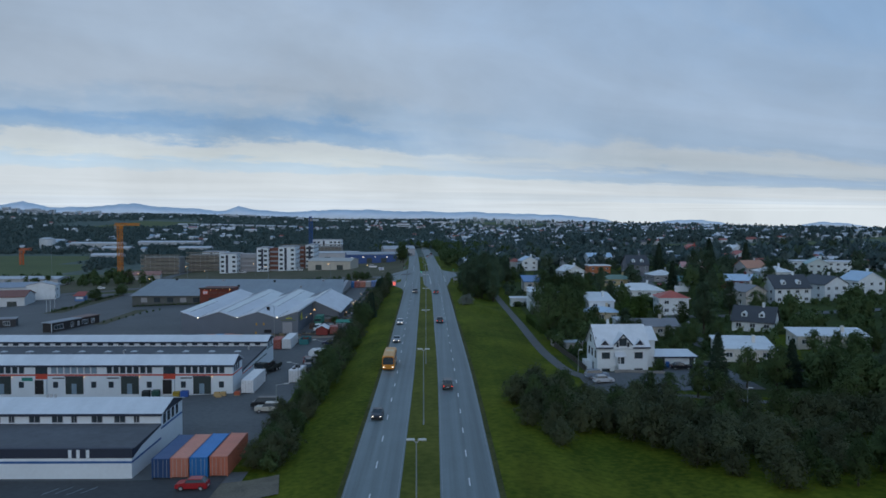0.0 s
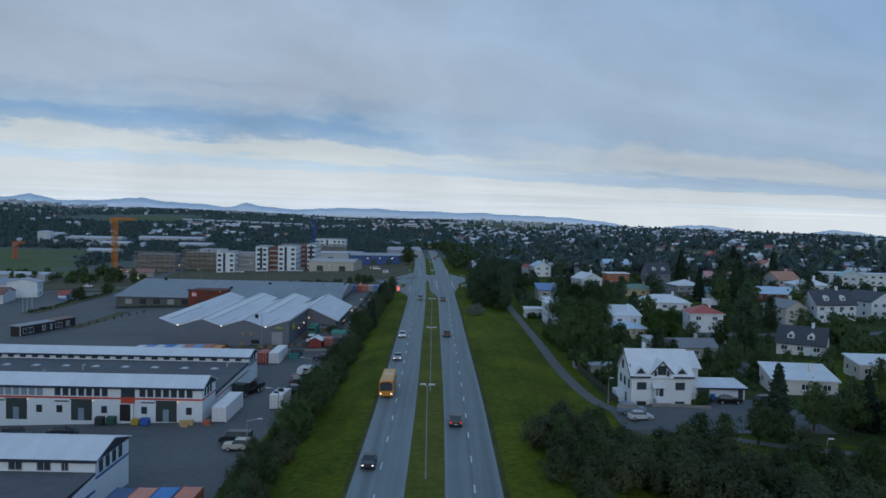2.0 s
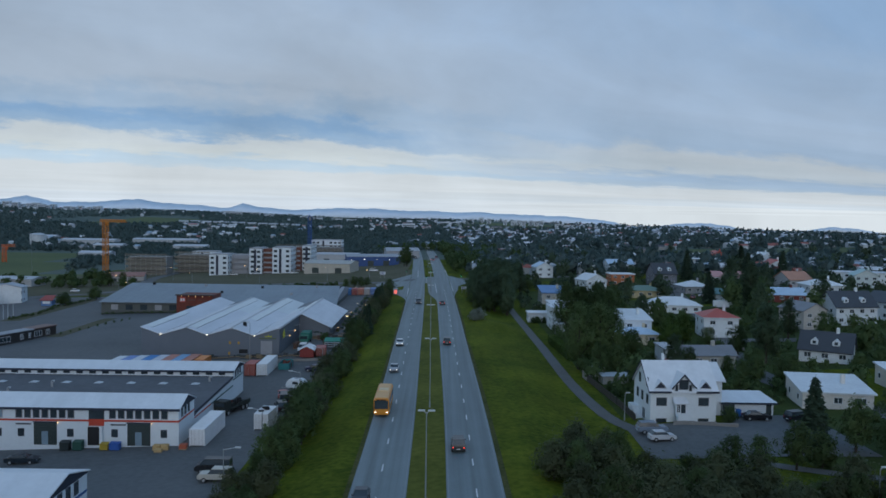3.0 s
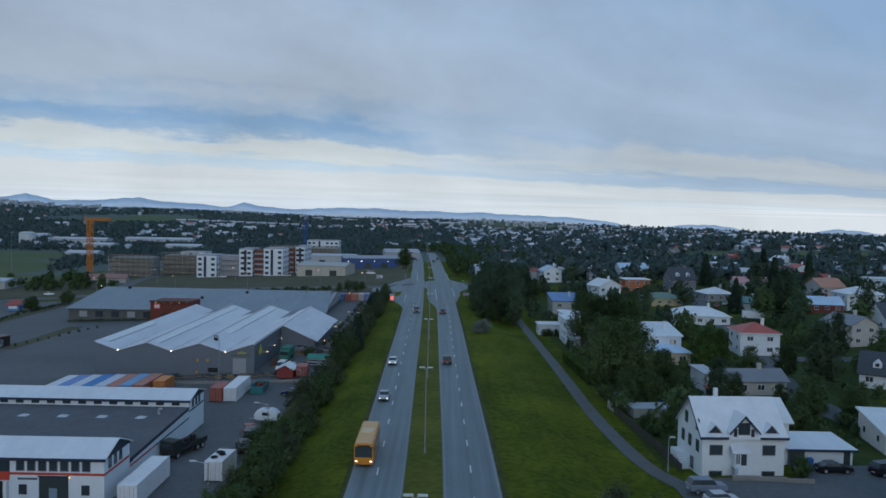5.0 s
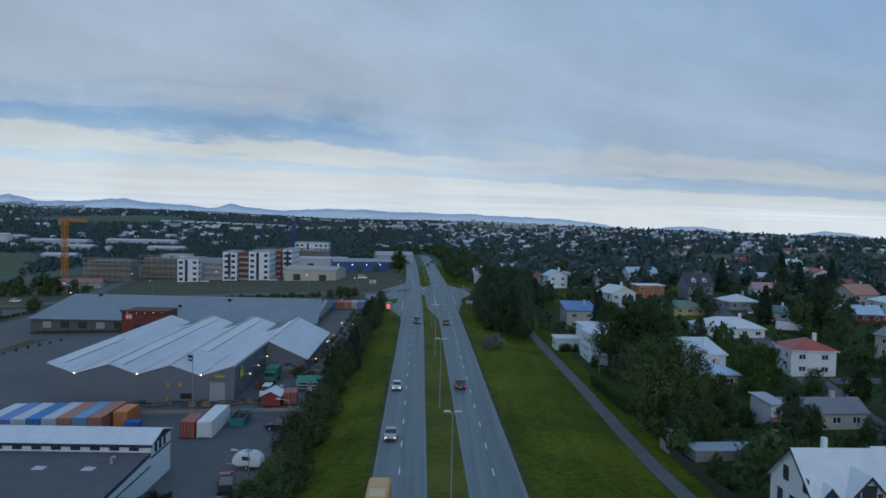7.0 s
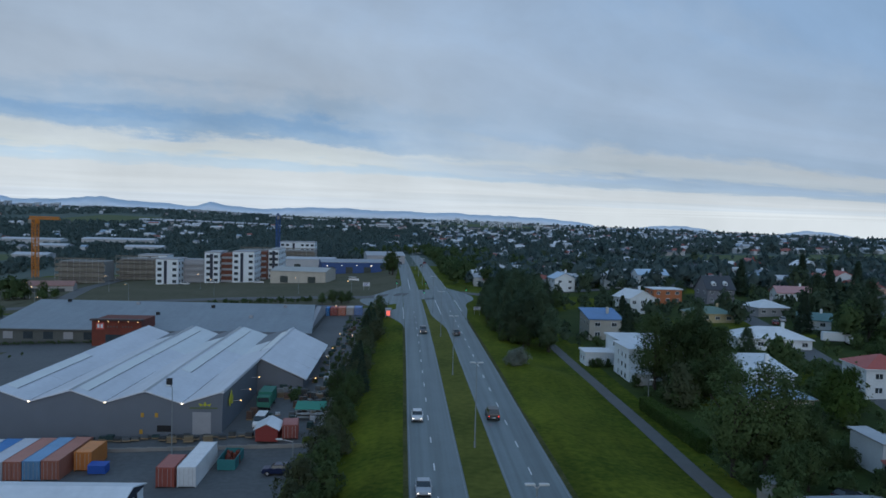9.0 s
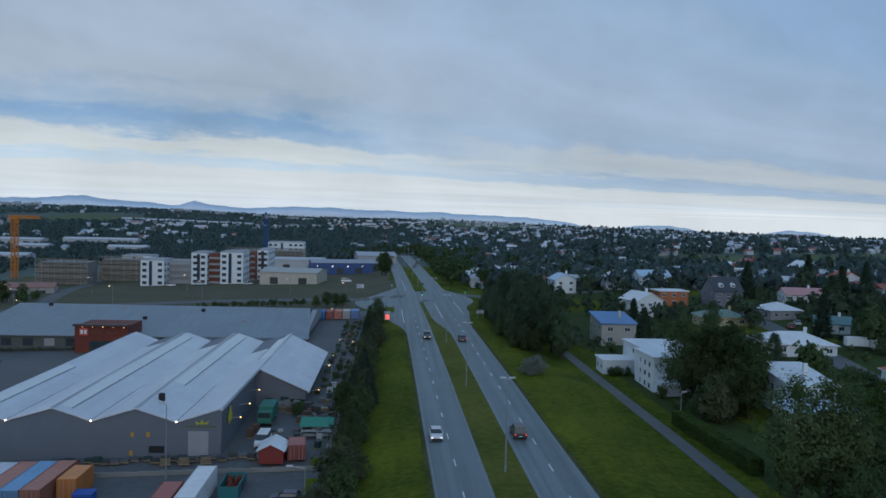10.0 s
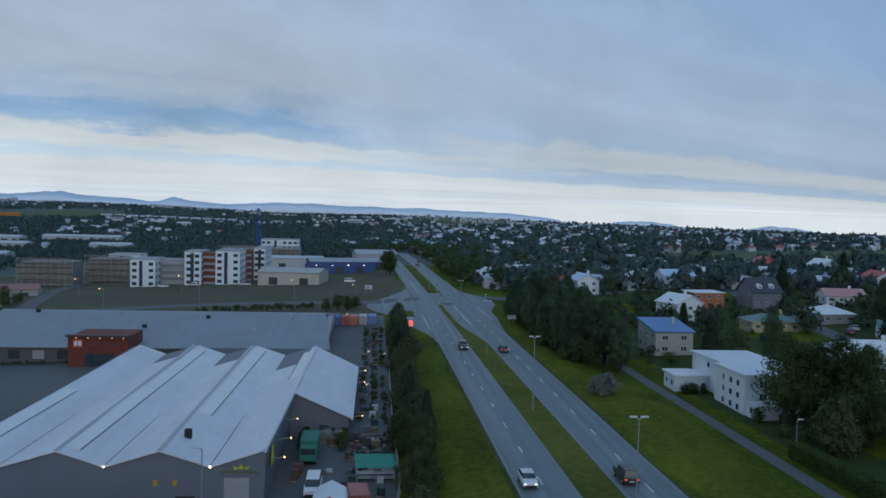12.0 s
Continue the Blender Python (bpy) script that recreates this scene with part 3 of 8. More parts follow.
def shed_a():
    t = thing("warehouse", "white warehouse with blue stripe and white clerestory roof", "building", pose(0, 0, -1.4))
    x0, x1 = -150, -42
    part("wall", prism(B(), [(112, -6.0), (124, -6.0), (124, 2.86), (112.6, 2.36), (112, 1.5)], x0, x1, "x"), M_WHITE, t)
    part("parapet", box(B(), x0, x1 + 0.08, 111.98, 112.6, 1.45, 2.75), M_NAVY, t, "dark parapet band")
    for x in (-50.3, -49.2, -47.9):
        part("parapet_vent", box(B(), x - 0.22, x + 0.22, 111.9, 111.977, 1.5, 2.6), M_WHITE, t, "pale upright vent")
    part("flat_roof", slab(B(), [(x0, 112.6, 2.6), (x1 + 0.04, 112.6, 2.6), (x1 + 0.04, 124, 3.1), (x0, 124, 3.1)], 0.2), M_FELT, t, "dark roofing felt")
    part("end_fascia", prism(B(), [(112.605, 1.5), (115.5, 2.1), (124, 2.84), (124, 3.0), (112.605, 2.55)], x1 + 0.003, x1 + 0.05), M_NAVY, t)
    gable_block(t, x0, x1, 124, 134.5, -6.0, 4.6, 5.85, M_WHITEROOF)
    part("stripe", box(B(), x0, x1 + 0.03, 111.97, 112.0, 0.75, 1.05), M_BLUE, t)
    part("stripe", box(B(), x1 + 0.003, x1 + 0.03, 112.0, 124, 0.75, 1.05), M_BLUE, t)
    part("stripe", box(B(), x1 + 0.003, x1 + 0.03, 124.05, 134.4, 2.2, 2.5), M_BLUE, t)
    for k in range(34):
        window(t, x1 - 3.3 - 3.1 * k + 0.3 * ((k * 5) % 3 - 1), 124, 3.22, 1.7 if k % 3 else 0.9, 1.1, "S", M_GREY, 1)
    for k in range(4):
        window(t, x1 + 0.01, 125.6 + 2.0 * k, 2.75, 1.1, 1.5, "E", M_NAVY, 0)
    bm = B()
    for k in range(3):
        tube(bm, (-60 - 0.6 * k, 129.2, 5.8), (-60 - 0.6 * k, 129.2, 6.4), 0.2)
    part("roof_cowls", bm, M_STEEL, t)


def shed_b():
    t = thing("workshop_hall", "long white workshop hall with red and green stripes and roller doors", "building", pose(0, 0, -1.4))
    x0, x1 = -150, -42
    gable_block(t, x0, x1, 168, 176.2, -6.5, 3.7, 5.1, M_WHITEROOF)
    gable_block(t, x0, x1, 202, 210.3, -6.5, 3.1, 4.1, M_WHITEROOF)
    part("wall", prism(B(), [(176.2, -6.5), (202, -6.5), (202, 1.45), (176.2, 0.65)], x0, x1, "x"), M_WHITE, t)
    part("flat_roof", slab(B(), [(x0, 176.2, 1.2), (x1 + 0.02, 176.2, 1.2), (x1 + 0.02, 202, 2.0), (x0, 202, 2.0)], 0.5), M_FELT, t, "dark roofing felt with dome skylights")
    part("end_fascia", prism(B(), [(176.25, 0.55), (179.5, 1.05), (201.95, 1.8), (201.95, 2.05), (190, 1.68), (176.25, 1.25)], x1 + 0.003, x1 + 0.06), M_NAVY, t)
    part("stripe", box(B(), x0, x1 + 0.03, 167.96, 167.99, 1.55, 1.85), M_RED, t)
    part("stripe", box(B(), x1 + 0.003, x1 + 0.03, 168.0, 176.1, 1.55, 1.85), M_RED, t)
    part("stripe", box(B(), x1 + 0.003, x1 + 0.03, 176.3, 186, 0.1, 0.35), M_RED, t)
    part("stripe", box(B(), x1 + 0.003, x1 + 0.03, 186.02, 202, 0.1, 0.35), M_TEALLINE, t)
    part("stripe", box(B(), x1 + 0.003, x1 + 0.03, 202.05, 210.2, 1.1, 1.4), M_TEALLINE, t)
    # front bays: every second one has a stair entrance at its far end
    for bay in range(8):
        o = x1 - 14.6 * ((bay + 1) // 2) - 11.2 * (bay // 2)
        if o - 14 < x0:
            break
        for dx in (6.2,):
            door(t, o - dx, 168, -2.2, 3.6, 3.5, "S", M_DOORDARK, "dark green glazed roller door", 6)
            part("wicket_door", box(B(), o - dx - 0.55, o - dx + 0.45, 167.86, 167.915, -2.15, -0.05), M_PALEGLASS, t, "glazed wicket door")
            part("door_frame", box(B(), o - dx - 1.95, o - dx + 1.95, 167.9, 167.985, 1.3, 1.48), M_NAVY, t)
            lamp_spot(t, o - dx + 2.0, 167.8, 1.35, 0.18)
        for dx in (2.3, 10.0):
            window(t, o - dx, 168, -0.9, 1.0, 1.25, "S", M_NAVY, 0)
        for k in range(7):
            window(t, o - 2.2 - 1.35 * k, 168, 2.0, 1.12, 1.42, "S", M_GREY, 0, glass=M_PALEGLASS if bay == 2 else None)
        if bay % 2:
            continue
        part("stair_glazing", box(B(), o - 14.0, o - 11.6, 167.9, 167.99, 1.95, 3.4), M_GLASS, t)
        part("red_panel", box(B(), o - 14.0, o - 11.6, 167.86, 167.95, 0.9, 1.95), M_RED, t, "red panel over the entrance")
        # no recess is cut: a black sheet on the wall paints its shade
        door(t, o - 13.2, 168, -2.2, 2.0, 2.9, "S", M_BLACK, "flat black panel for the shade of the entrance recess")
        part("entrance_jamb", box(B(), o - 12.15, o - 11.7, 167.4, 167.98, -2.3, 0.85), M_WHITE, t)
    part("sign", box(B(), -84.6, -82.4, 167.9, 167.98, 0.5, 1.2), paint(0.02, 0.22, 0.18), t, "teal plain sign board")
    for x in (-51.4, -66.2, -77.2):
        part("sign", box(B(), x - 1.2, x + 1.2, 167.92, 167.98, 0.95, 1.2), paint(0.10, 0.11, 0.12), t, "thin dark unreadable sign")
    for k in range(40):
        window(t, x1 - 2.2 - 2.55 * k, 202, 2.12, 1.5, 0.75, "S", M_WHITE, 0)
    for k in range(3):
        window(t, x1 + 0.01, 169.7 + 1.7 * k, 2.1, 0.9, 1.3, "E", M_NAVY, 0)
        window(t, x1 + 0.01, 204.0 + 1.8 * k, 1.6, 0.9, 1.2, "E", M_NAVY, 0)
    for k in range(16):
        for y, s in ((195.5, 0), (182.0, 0.8)):
            x = -47.5 - 6.1 * k - s
            z = 1.2 + (y - 176.2) * 0.031
            bm = B()
            v = [bm.verts.new(p) for p in ((-0.75, -0.75, 0), (0.75, -0.75, 0), (0.75, 0.75, 0), (-0.75, 0.75, 0), (0, 0, 0.30))]
            for f in ((0, 1, 4), (1, 2, 4), (2, 3, 4), (3, 0, 4), (3, 2, 1, 0)):
                bm.faces.new([v[i] for i in f])
            part("skylight", bm, paint(0.50, 0.53, 0.55), t, "pale low pyramid skylight").location = (x, y, z + 0.02)
    for x, y in ((-45.4, 197.5), (-73, 192), (-78, 186)):
        bm = tube(B(), (0, 0, 0), (0, 0, 1.0), 0.22)
        tube(bm, (0, 0, 1.0), (0.5, -0.2, 1.25), 0.2)
        part("roof_vent", bm, M_STEEL, t).location = (x, y, 1.6)


def garden_hall():
    t = thing("garden_centre_hall", "grey garden centre hall with pale saw-tooth metal roof", "building")
    y0, y1 = 250.0, 322.0
    prof = [(-77.5, 3.4), (-72.3, 1.55), (-65.9, 3.4), (-60.5, 1.55), (-54.3, 3.4), (-48.5, 1.5), (-42.2, 3.5)]
    part("wall", prism(B(), [(-77.2, -7.0), (-42.4, -7.0)] + [(x, z - 0.25) for x, z in reversed(prof)], y0, y1, "y"), M_HALLWALL, t)
    sk = 0.014
    for k, ((xa, za), (xb, zb)) in enumerate(zip(prof, prof[1:])):
        # each slope in five sheets with small steps between them
        n = 5
        for j in range(n):
            a0, a1 = y0 - 0.4 + (y1 - y0 + 0.8) * j / n, y0 - 0.4 + (y1 - y0 + 0.8) * (j + 1) / n - 0.06
            s0, s1 = sk * (a0 - y0), sk * (a1 - y0)
            part("roof_sheet", slab(B(), [(xa + s0, a0, za), (xb + s0, a0, zb), (xb + s1, a1, zb), (xa + s1, a1, za)], 0.2), M_PALESHEET if j > 2 and k > 1 else M_HALLROOF, t)
    # translucent strips below the ridges
    for (xr, zr), (xv, zv), ya, yb in (((-65.9, 3.4), (-60.5, 1.55), 252, 284), ((-54.3, 3.4), (-48.5, 1.5), 268, 320), ((-77.5, 3.4), (-72.3, 1.55), 253, 283), ((-42.2, 3.5), (-48.5, 1.5), 292, 319), ((-65.9, 3.4), (-60.5, 1.55), 285, 319)):
        w = 0.36
        f = lambda u: (xr + (xv - xr) * u, zr + (zv - zr) * u)
        (xa, za), (xb, zb) = f(0.06), f(w)
        s0, s1 = sk * (ya - y0), sk * (yb - y0)
        part("strip_flashing", slab(B(), [(xb + s0 - 0.09, ya, zb + 0.07), (xb + s0 + 0.09, ya, zb + 0.07), (xb + s1 + 0.09, yb, zb + 0.07), (xb + s1 - 0.09, yb, zb + 0.07)], 0.05), M_HALLWALL, t, "dark seam beside the roof strip")
        part("skylight_strip", slab(B(), [(xa + s0, ya, za + 0.05), (xb + s0, ya, zb + 0.05), (xb + s1, yb, zb + 0.05), (xa + s1, yb, za + 0.05)], 0.06), M_SKYLIGHT, t, "pale translucent roof strip")
    for x, z in ((-65.9, 3.4), (-54.3, 3.4)):
        part("ridge_cap", prism(B(), [(x - 0.35, z - 0.04), (x + 0.35, z - 0.04), (x, z + 0.14)], y0 - 0.4, y1 + 0.3, "y"), M_STEEL, t)
    for x, z in ((-72.3, 1.55), (-60.5, 1.55), (-48.5, 1.5)):
        lamp_spot(t, x, y0 - 0.55, z - 0.05, 0.3, L_WHITE)
        part("valley_gutter", prism(B(), [(x - 0.3, z + 0.02), (x + 0.3, z + 0.02), (x, z - 0.1)], y0, y1, "y"), M_FELT, t)
    part("verge", slab(B(), [(-42.35, y0 - 0.4, 3.62), (-42.0, y0 - 0.4, 3.62), (-41.0, y1, 3.62), (-41.35, y1, 3.62)], 0.5), M_HALLROOF, t)
    door(t, -45.5, y0, -3.9, 2.9, 3.9, "S", M_GREY, "grey roller shutter door", 8)
    door(t, -51.4, y0, -3.2, 2.2, 1.0, "S", M_BLACK, "dark strip window")
    for x, w, h in ((-45.5, 0.35, 0.5), (-45.0, 0.3, 0.75), (-44.5, 0.35, 0.5)):
        part("sign_leaf", prism(B(), [(x - w, 1.15), (x + (x + 45.0) * 0.5, 0.95), (x + w, 1.15), (x + (x + 45.0) * 0.9, 0.95 + h)], y0 - 0.12, y0 - 0.03, "y"), paint(0.42, 0.42, 0.03), t, "yellow-green leaf shape")
    part("sign", box(B(), -47.4, -43.0, y0 - 0.10, y0 - 0.03, 0.55, 0.8), paint(0.10, 0.13, 0.06), t, "row of unreadable sign lettering")
    for x, z in ((-54.8, -0.9), (-52.6, -0.9), (-55.0, -3.6)):
        part("sign", box(B(), x - 0.25, x + 0.25, y0 - 0.1, y0 - 0.03, z, z + 0.7), paint(0.45, 0.25, 0.03), t, "small yellow warning sign")
    part("roof_fan", box(B(), -53.0, -52.2, 256.5, 257.3, 2.6, 3.9), M_BLACK, t, "dark roof ventilator")
    # lower wing
    part("wing_wall", prism(B(), [(-42.3, -7.0), (-33.4, -7.0), (-33.4, -0.7), (-41.4, 3.1), (-42.3, 3.1)], 280, 321, "y"), M_HALLWALL, t)
    for j in range(4):
        a0, a1 = 279.5 + 10.6 * j, 279.5 + 10.6 * (j + 1) - 0.05
        part("wing_roof", slab(B(), [(-41.6, a0, 3.45), (-32.8, a0, -0.5), (-33.0, a1, -0.5), (-41.3, a1, 3.45)], 0.18), M_HALLROOF, t)
    part("gutter", box(B(), -32.95, -32.7, 279.5, 321.5, -0.75, -0.55), M_WHITE, t)
    for x, y, z in ((-41.9, 256, 0.4), (-41.9, 264, 0.6), (-41.9, 273, 0.9), (-32.6, 283, -1.2), (-32.6, 308, -1.1), (-32.6, 319, -1.1)):
        bm = tube(B(), (x - 0.4, y, z), (x + 1.2, y, z + 0.25), 0.05)
        part("lamp_arm", bm, M_STEEL, t)
        lamp_spot(t, x + 1.3, y, z + 0.2, 0.24, L_WARM)
    for yy, w, z0, z1 in ((254.0, 0.55, 0.2, 1.7), (254.9, 0.6, 0.5, 2.5), (255.7, 0.5, 0.3, 1.6)):
        part("plant_sign", prism(B(), [(yy - w * 0.4, z0), (yy + w * 0.2, z0 - 0.2), (yy + w, (z0 + z1) / 2), (yy + w * 0.3, z1), (yy - w, (z0 + z1) / 2 + 0.3)], -42.0, -41.88, "x"), paint(0.46, 0.44, 0.04), t, "yellow and green leaf banner")


def long_store():
    t = thing("store_building", "long low store with a grey metal roof and rust-red entrance block", "building")
    f0, f1, r1, r0 = (-129.6, 350, -2.0), (-40, 350, -2.0), (-43, 384, 2.1), (-130.2, 386, 2.1)
    part("wall", prism(B(), [(-129, 351), (-41, 351), (-41, 417), (-133, 417)], -9.0, -2.1, "z"), paint(0.085, 0.095, 0.09), t)
    part("gable_wall", prism(B(), [(351, -2.15), (417, -2.15), (384, 1.7)], -42.5, -41.003, "x"), M_GREY, t)
    n = 8
    for j in range(n):
        u0, u1 = j / n, (j + 1) / n - 0.0002
        mixp = lambda p, q, u: tuple(a + (b - a) * u for a, b in zip(p, q))
        part("roof_sheet", slab(B(), [mixp(f0, f1, u0), mixp(f0, f1, u1), mixp(r0, r1, u1), mixp(r0, r1, u0)], 0.25), M_GREYROOF, t)
    part("roof_back", slab(B(), [r0, r1, (-40, 418, -2.0), (-136, 418, -2.0)], 0.25), M_GREYROOF, t)
    for k, (x, y, z) in enumerate(((-52, 380, 1.6), (-74, 378, 1.4), (-98, 381, 1.7), (-120, 383, 1.9), (-60, 366, 0.0), (-88, 368, 0.2))):
        part("roof_vent", box(B(), x - 0.5, x + 0.5, y - 0.4, y + 0.4, z - 0.9, z + 0.7), M_BLACK if k % 2 else M_GREY, t)
    for k in range(9):
        x = -131 + 5.5 * k
        door(t, x + 7, 351, -5.0, 2.6, 2.0, "S", M_GLASS if k % 3 else M_GREY, "shop window")
    e = thing("entrance_block", "rust-red steel entrance block with lit sign", "building")
    part("wall", box(B(), -98.4, -85.2, 344, 356, -8.0, 1.4), M_RUST, e)
    part("canopy", box(B(), -98.7, -84.9, 343.2, 345, 1.4, 1.85), paint(0.06, 0.04, 0.04), e)
    part("sign_panel", box(B(), -97.2, -95.1, 343.85, 343.96, -1.0, 0.8), paint(0.55, 0.10, 0.08), e, "red square sign with pale marks")
    part("sign_mark", box(B(), -96.9, -96.3, 343.78, 343.84, -0.6, 0.4), M_WHITE, e)
    part("sign_mark", box(B(), -96.0, -95.4, 343.78, 343.84, -0.6, 0.4), M_WHITE, e)
    for k in range(9):
        if k not in (4,):
            part("sign_mark", box(B(), -94.2 + 0.78 * k, -93.85 + 0.78 * k, 343.85, 343.95, -0.5, 0.0), paint(0.10, 0.06, 0.06), e)
    door(e, -91.5, 344, -5.4, 6.5, 3.0, "S", M_GLASS, "dark glazed entrance")
    for k in range(5):
        lamp_spot(e, -96.4 + 2.6 * k, 343.5, 1.2, 0.2, L_WARM)
    # low glazed link between the halls
    part("link", box(B(), -72, -44, 323.5, 350, -8.0, -1.9), paint(0.05, 0.055, 0.06), thing("link_building", "low dark link between the two halls", "building"))


shed_a()
shed_b()
garden_hall()
long_store()


# ---- houses ----
FOOT = []


def footprint(x, y, r):
    FOOT.append((x, y, r))


def house(x, y, w, d, storeys=2, roof="gable", turn=0.0, wall=(0.72, 0.72, 0.72), top=(0.74, 0.76, 0.78), rise=None, label="white house", base=None, chimney=True, across=False, windows=True, group="houses", over=0.45):
    """A house at the middle of its front edge's plan: w along x, d along y before the turn. Gable ridge along x, or along y with across."""
    z = (ground_z(x, y) if base is None else base) - 0.3
    t = thing("house", label, "house", pose(x, y, z, 0, 0, turn), group)
    footprint(x, y, max(w, d) * 0.62)
    h = 0.5 + 2.7 * storeys
    wm, rm = paint(*wall), paint(*top, 0.5)
    x0, x1, y0, y1 = -w / 2, w / 2, -d / 2, d / 2
    rise = rise if rise is not None else {"gable": 0.25, "hip": 0.20, "flat": 0.0, "mono": 0.12}[roof] * (w if across else d)
    if roof == "gable":
        if across:
            part("wall", prism(B(), [(x0, -0.5), (x1, -0.5), (x1, h), (0, h + rise), (x0, h)], y0, y1, "y"), wm, t)
            for s in (-1, 1):
                e = over * rise / (w / 2)
                part("roof", slab(B(), [(s * (w / 2 + over), y0 - over, h - e + 0.1), (s * (w / 2 + over), y1 + over, h - e + 0.1), (0, y1 + over, h + rise + 0.1), (0, y0 - over, h + rise + 0.1)], 0.18), rm, t)
        else:
            part("wall", prism(B(), [(y0, -0.5), (y1, -0.5), (y1, h), (0, h + rise), (y0, h)], x0, x1, "x"), wm, t)
            for s in (-1, 1):
                e = over * rise / (d / 2)
                part("roof", slab(B(), [(x0 - over, s * (d / 2 + over), h - e + 0.1), (x1 + over, s * (d / 2 + over), h - e + 0.1), (x1 + over, 0, h + rise + 0.1), (x0 - over, 0, h + rise + 0.1)], 0.18), rm, t)
    elif roof == "hip":
        part("wall", box(B(), x0, x1, y0, y1, -0.5, h), wm, t)
        bm = B()
        o = 0.5
        in_x = max(0.3, (w - d) / 2) if w > d else 0.3
        in_y = max(0.3, (d - w) / 2) if d > w else 0.3
        c = [bm.verts.new(p) for p in ((x0 - o, y0 - o, h), (x1 + o, y0 - o, h), (x1 + o, y1 + o, h), (x0 - o, y1 + o, h), (-in_x, -in_y, h + rise), (in_x, -in_y, h + rise), (in_x, in_y, h + rise), (-in_x, in_y, h + rise))]
        for f in ((0, 3, 2, 1), (4, 5, 6, 7), (0, 1, 5, 4), (1, 2, 6, 5), (2, 3, 7, 6), (3, 0, 4, 7)):
            bm.faces.new([c[i] for i in f])
        part("roof", bm, rm, t)
        part("soffit", box(B(), x0 - o, x1 + o, y0 - o, y1 + o, h - 0.22, h - 0.004), wm, t)
    else:
        part("wall", prism(B(), [(y0, -0.5), (y1, -0.5), (y1, h + rise), (y0, h)], x0, x1, "x"), wm, t)
        part("roof", slab(B(), [(x0 - 0.4, y0 - 0.4, h + 0.12), (x1 + 0.4, y0 - 0.4, h + 0.12), (x1 + 0.4, y1 + 0.4, h + rise + 0.12), (x0 - 0.4, y1 + 0.4, h + rise + 0.12)], 0.3), rm, t)
    if roof == "gable" and not across and rise > 0.4 * d and w > 10:
        for c in (-0.22 * w, 0.2 * w):
            zb = h + rise * 0.25
            part("dormer", prism(B(), [(c - 0.8, zb), (c + 0.8, zb), (c + 0.8, zb + 0.9), (c, zb + 1.6), (c - 0.8, zb + 0.9)], y0 + 0.9, y0 + d * 0.36, "y"), M_WHITE, t, "white gabled dormer")
            window(t, c, y0 + 0.9, zb + 0.15, 0.9, 0.85, "S", M_WHITE, 0)
    if chimney:
        cx = 0.2 * w
        part("chimney", box(B(), cx - 0.35, cx + 0.35, -0.35, 0.35, h, h + rise + 1.1), wm, t)
    if windows:
        for s in range(storeys):
            n = max(2, int(w / 3.2))
            for k in range(n):
                window(t, x0 + w * (k + 0.5) / n, y0, 1.3 + 2.6 * s, min(1.5, w / n * 0.55), 1.15, "S", M_WHITE, 1)
            m = max(1, int(d / 4.0))
            for k in range(m):
                window(t, x0 if x > 0 else x1, y0 + d * (k + 0.5) / m, 1.3 + 2.6 * s, 1.1, 1.15, "W" if x > 0 else "E", M_WHITE, 0)
    return t


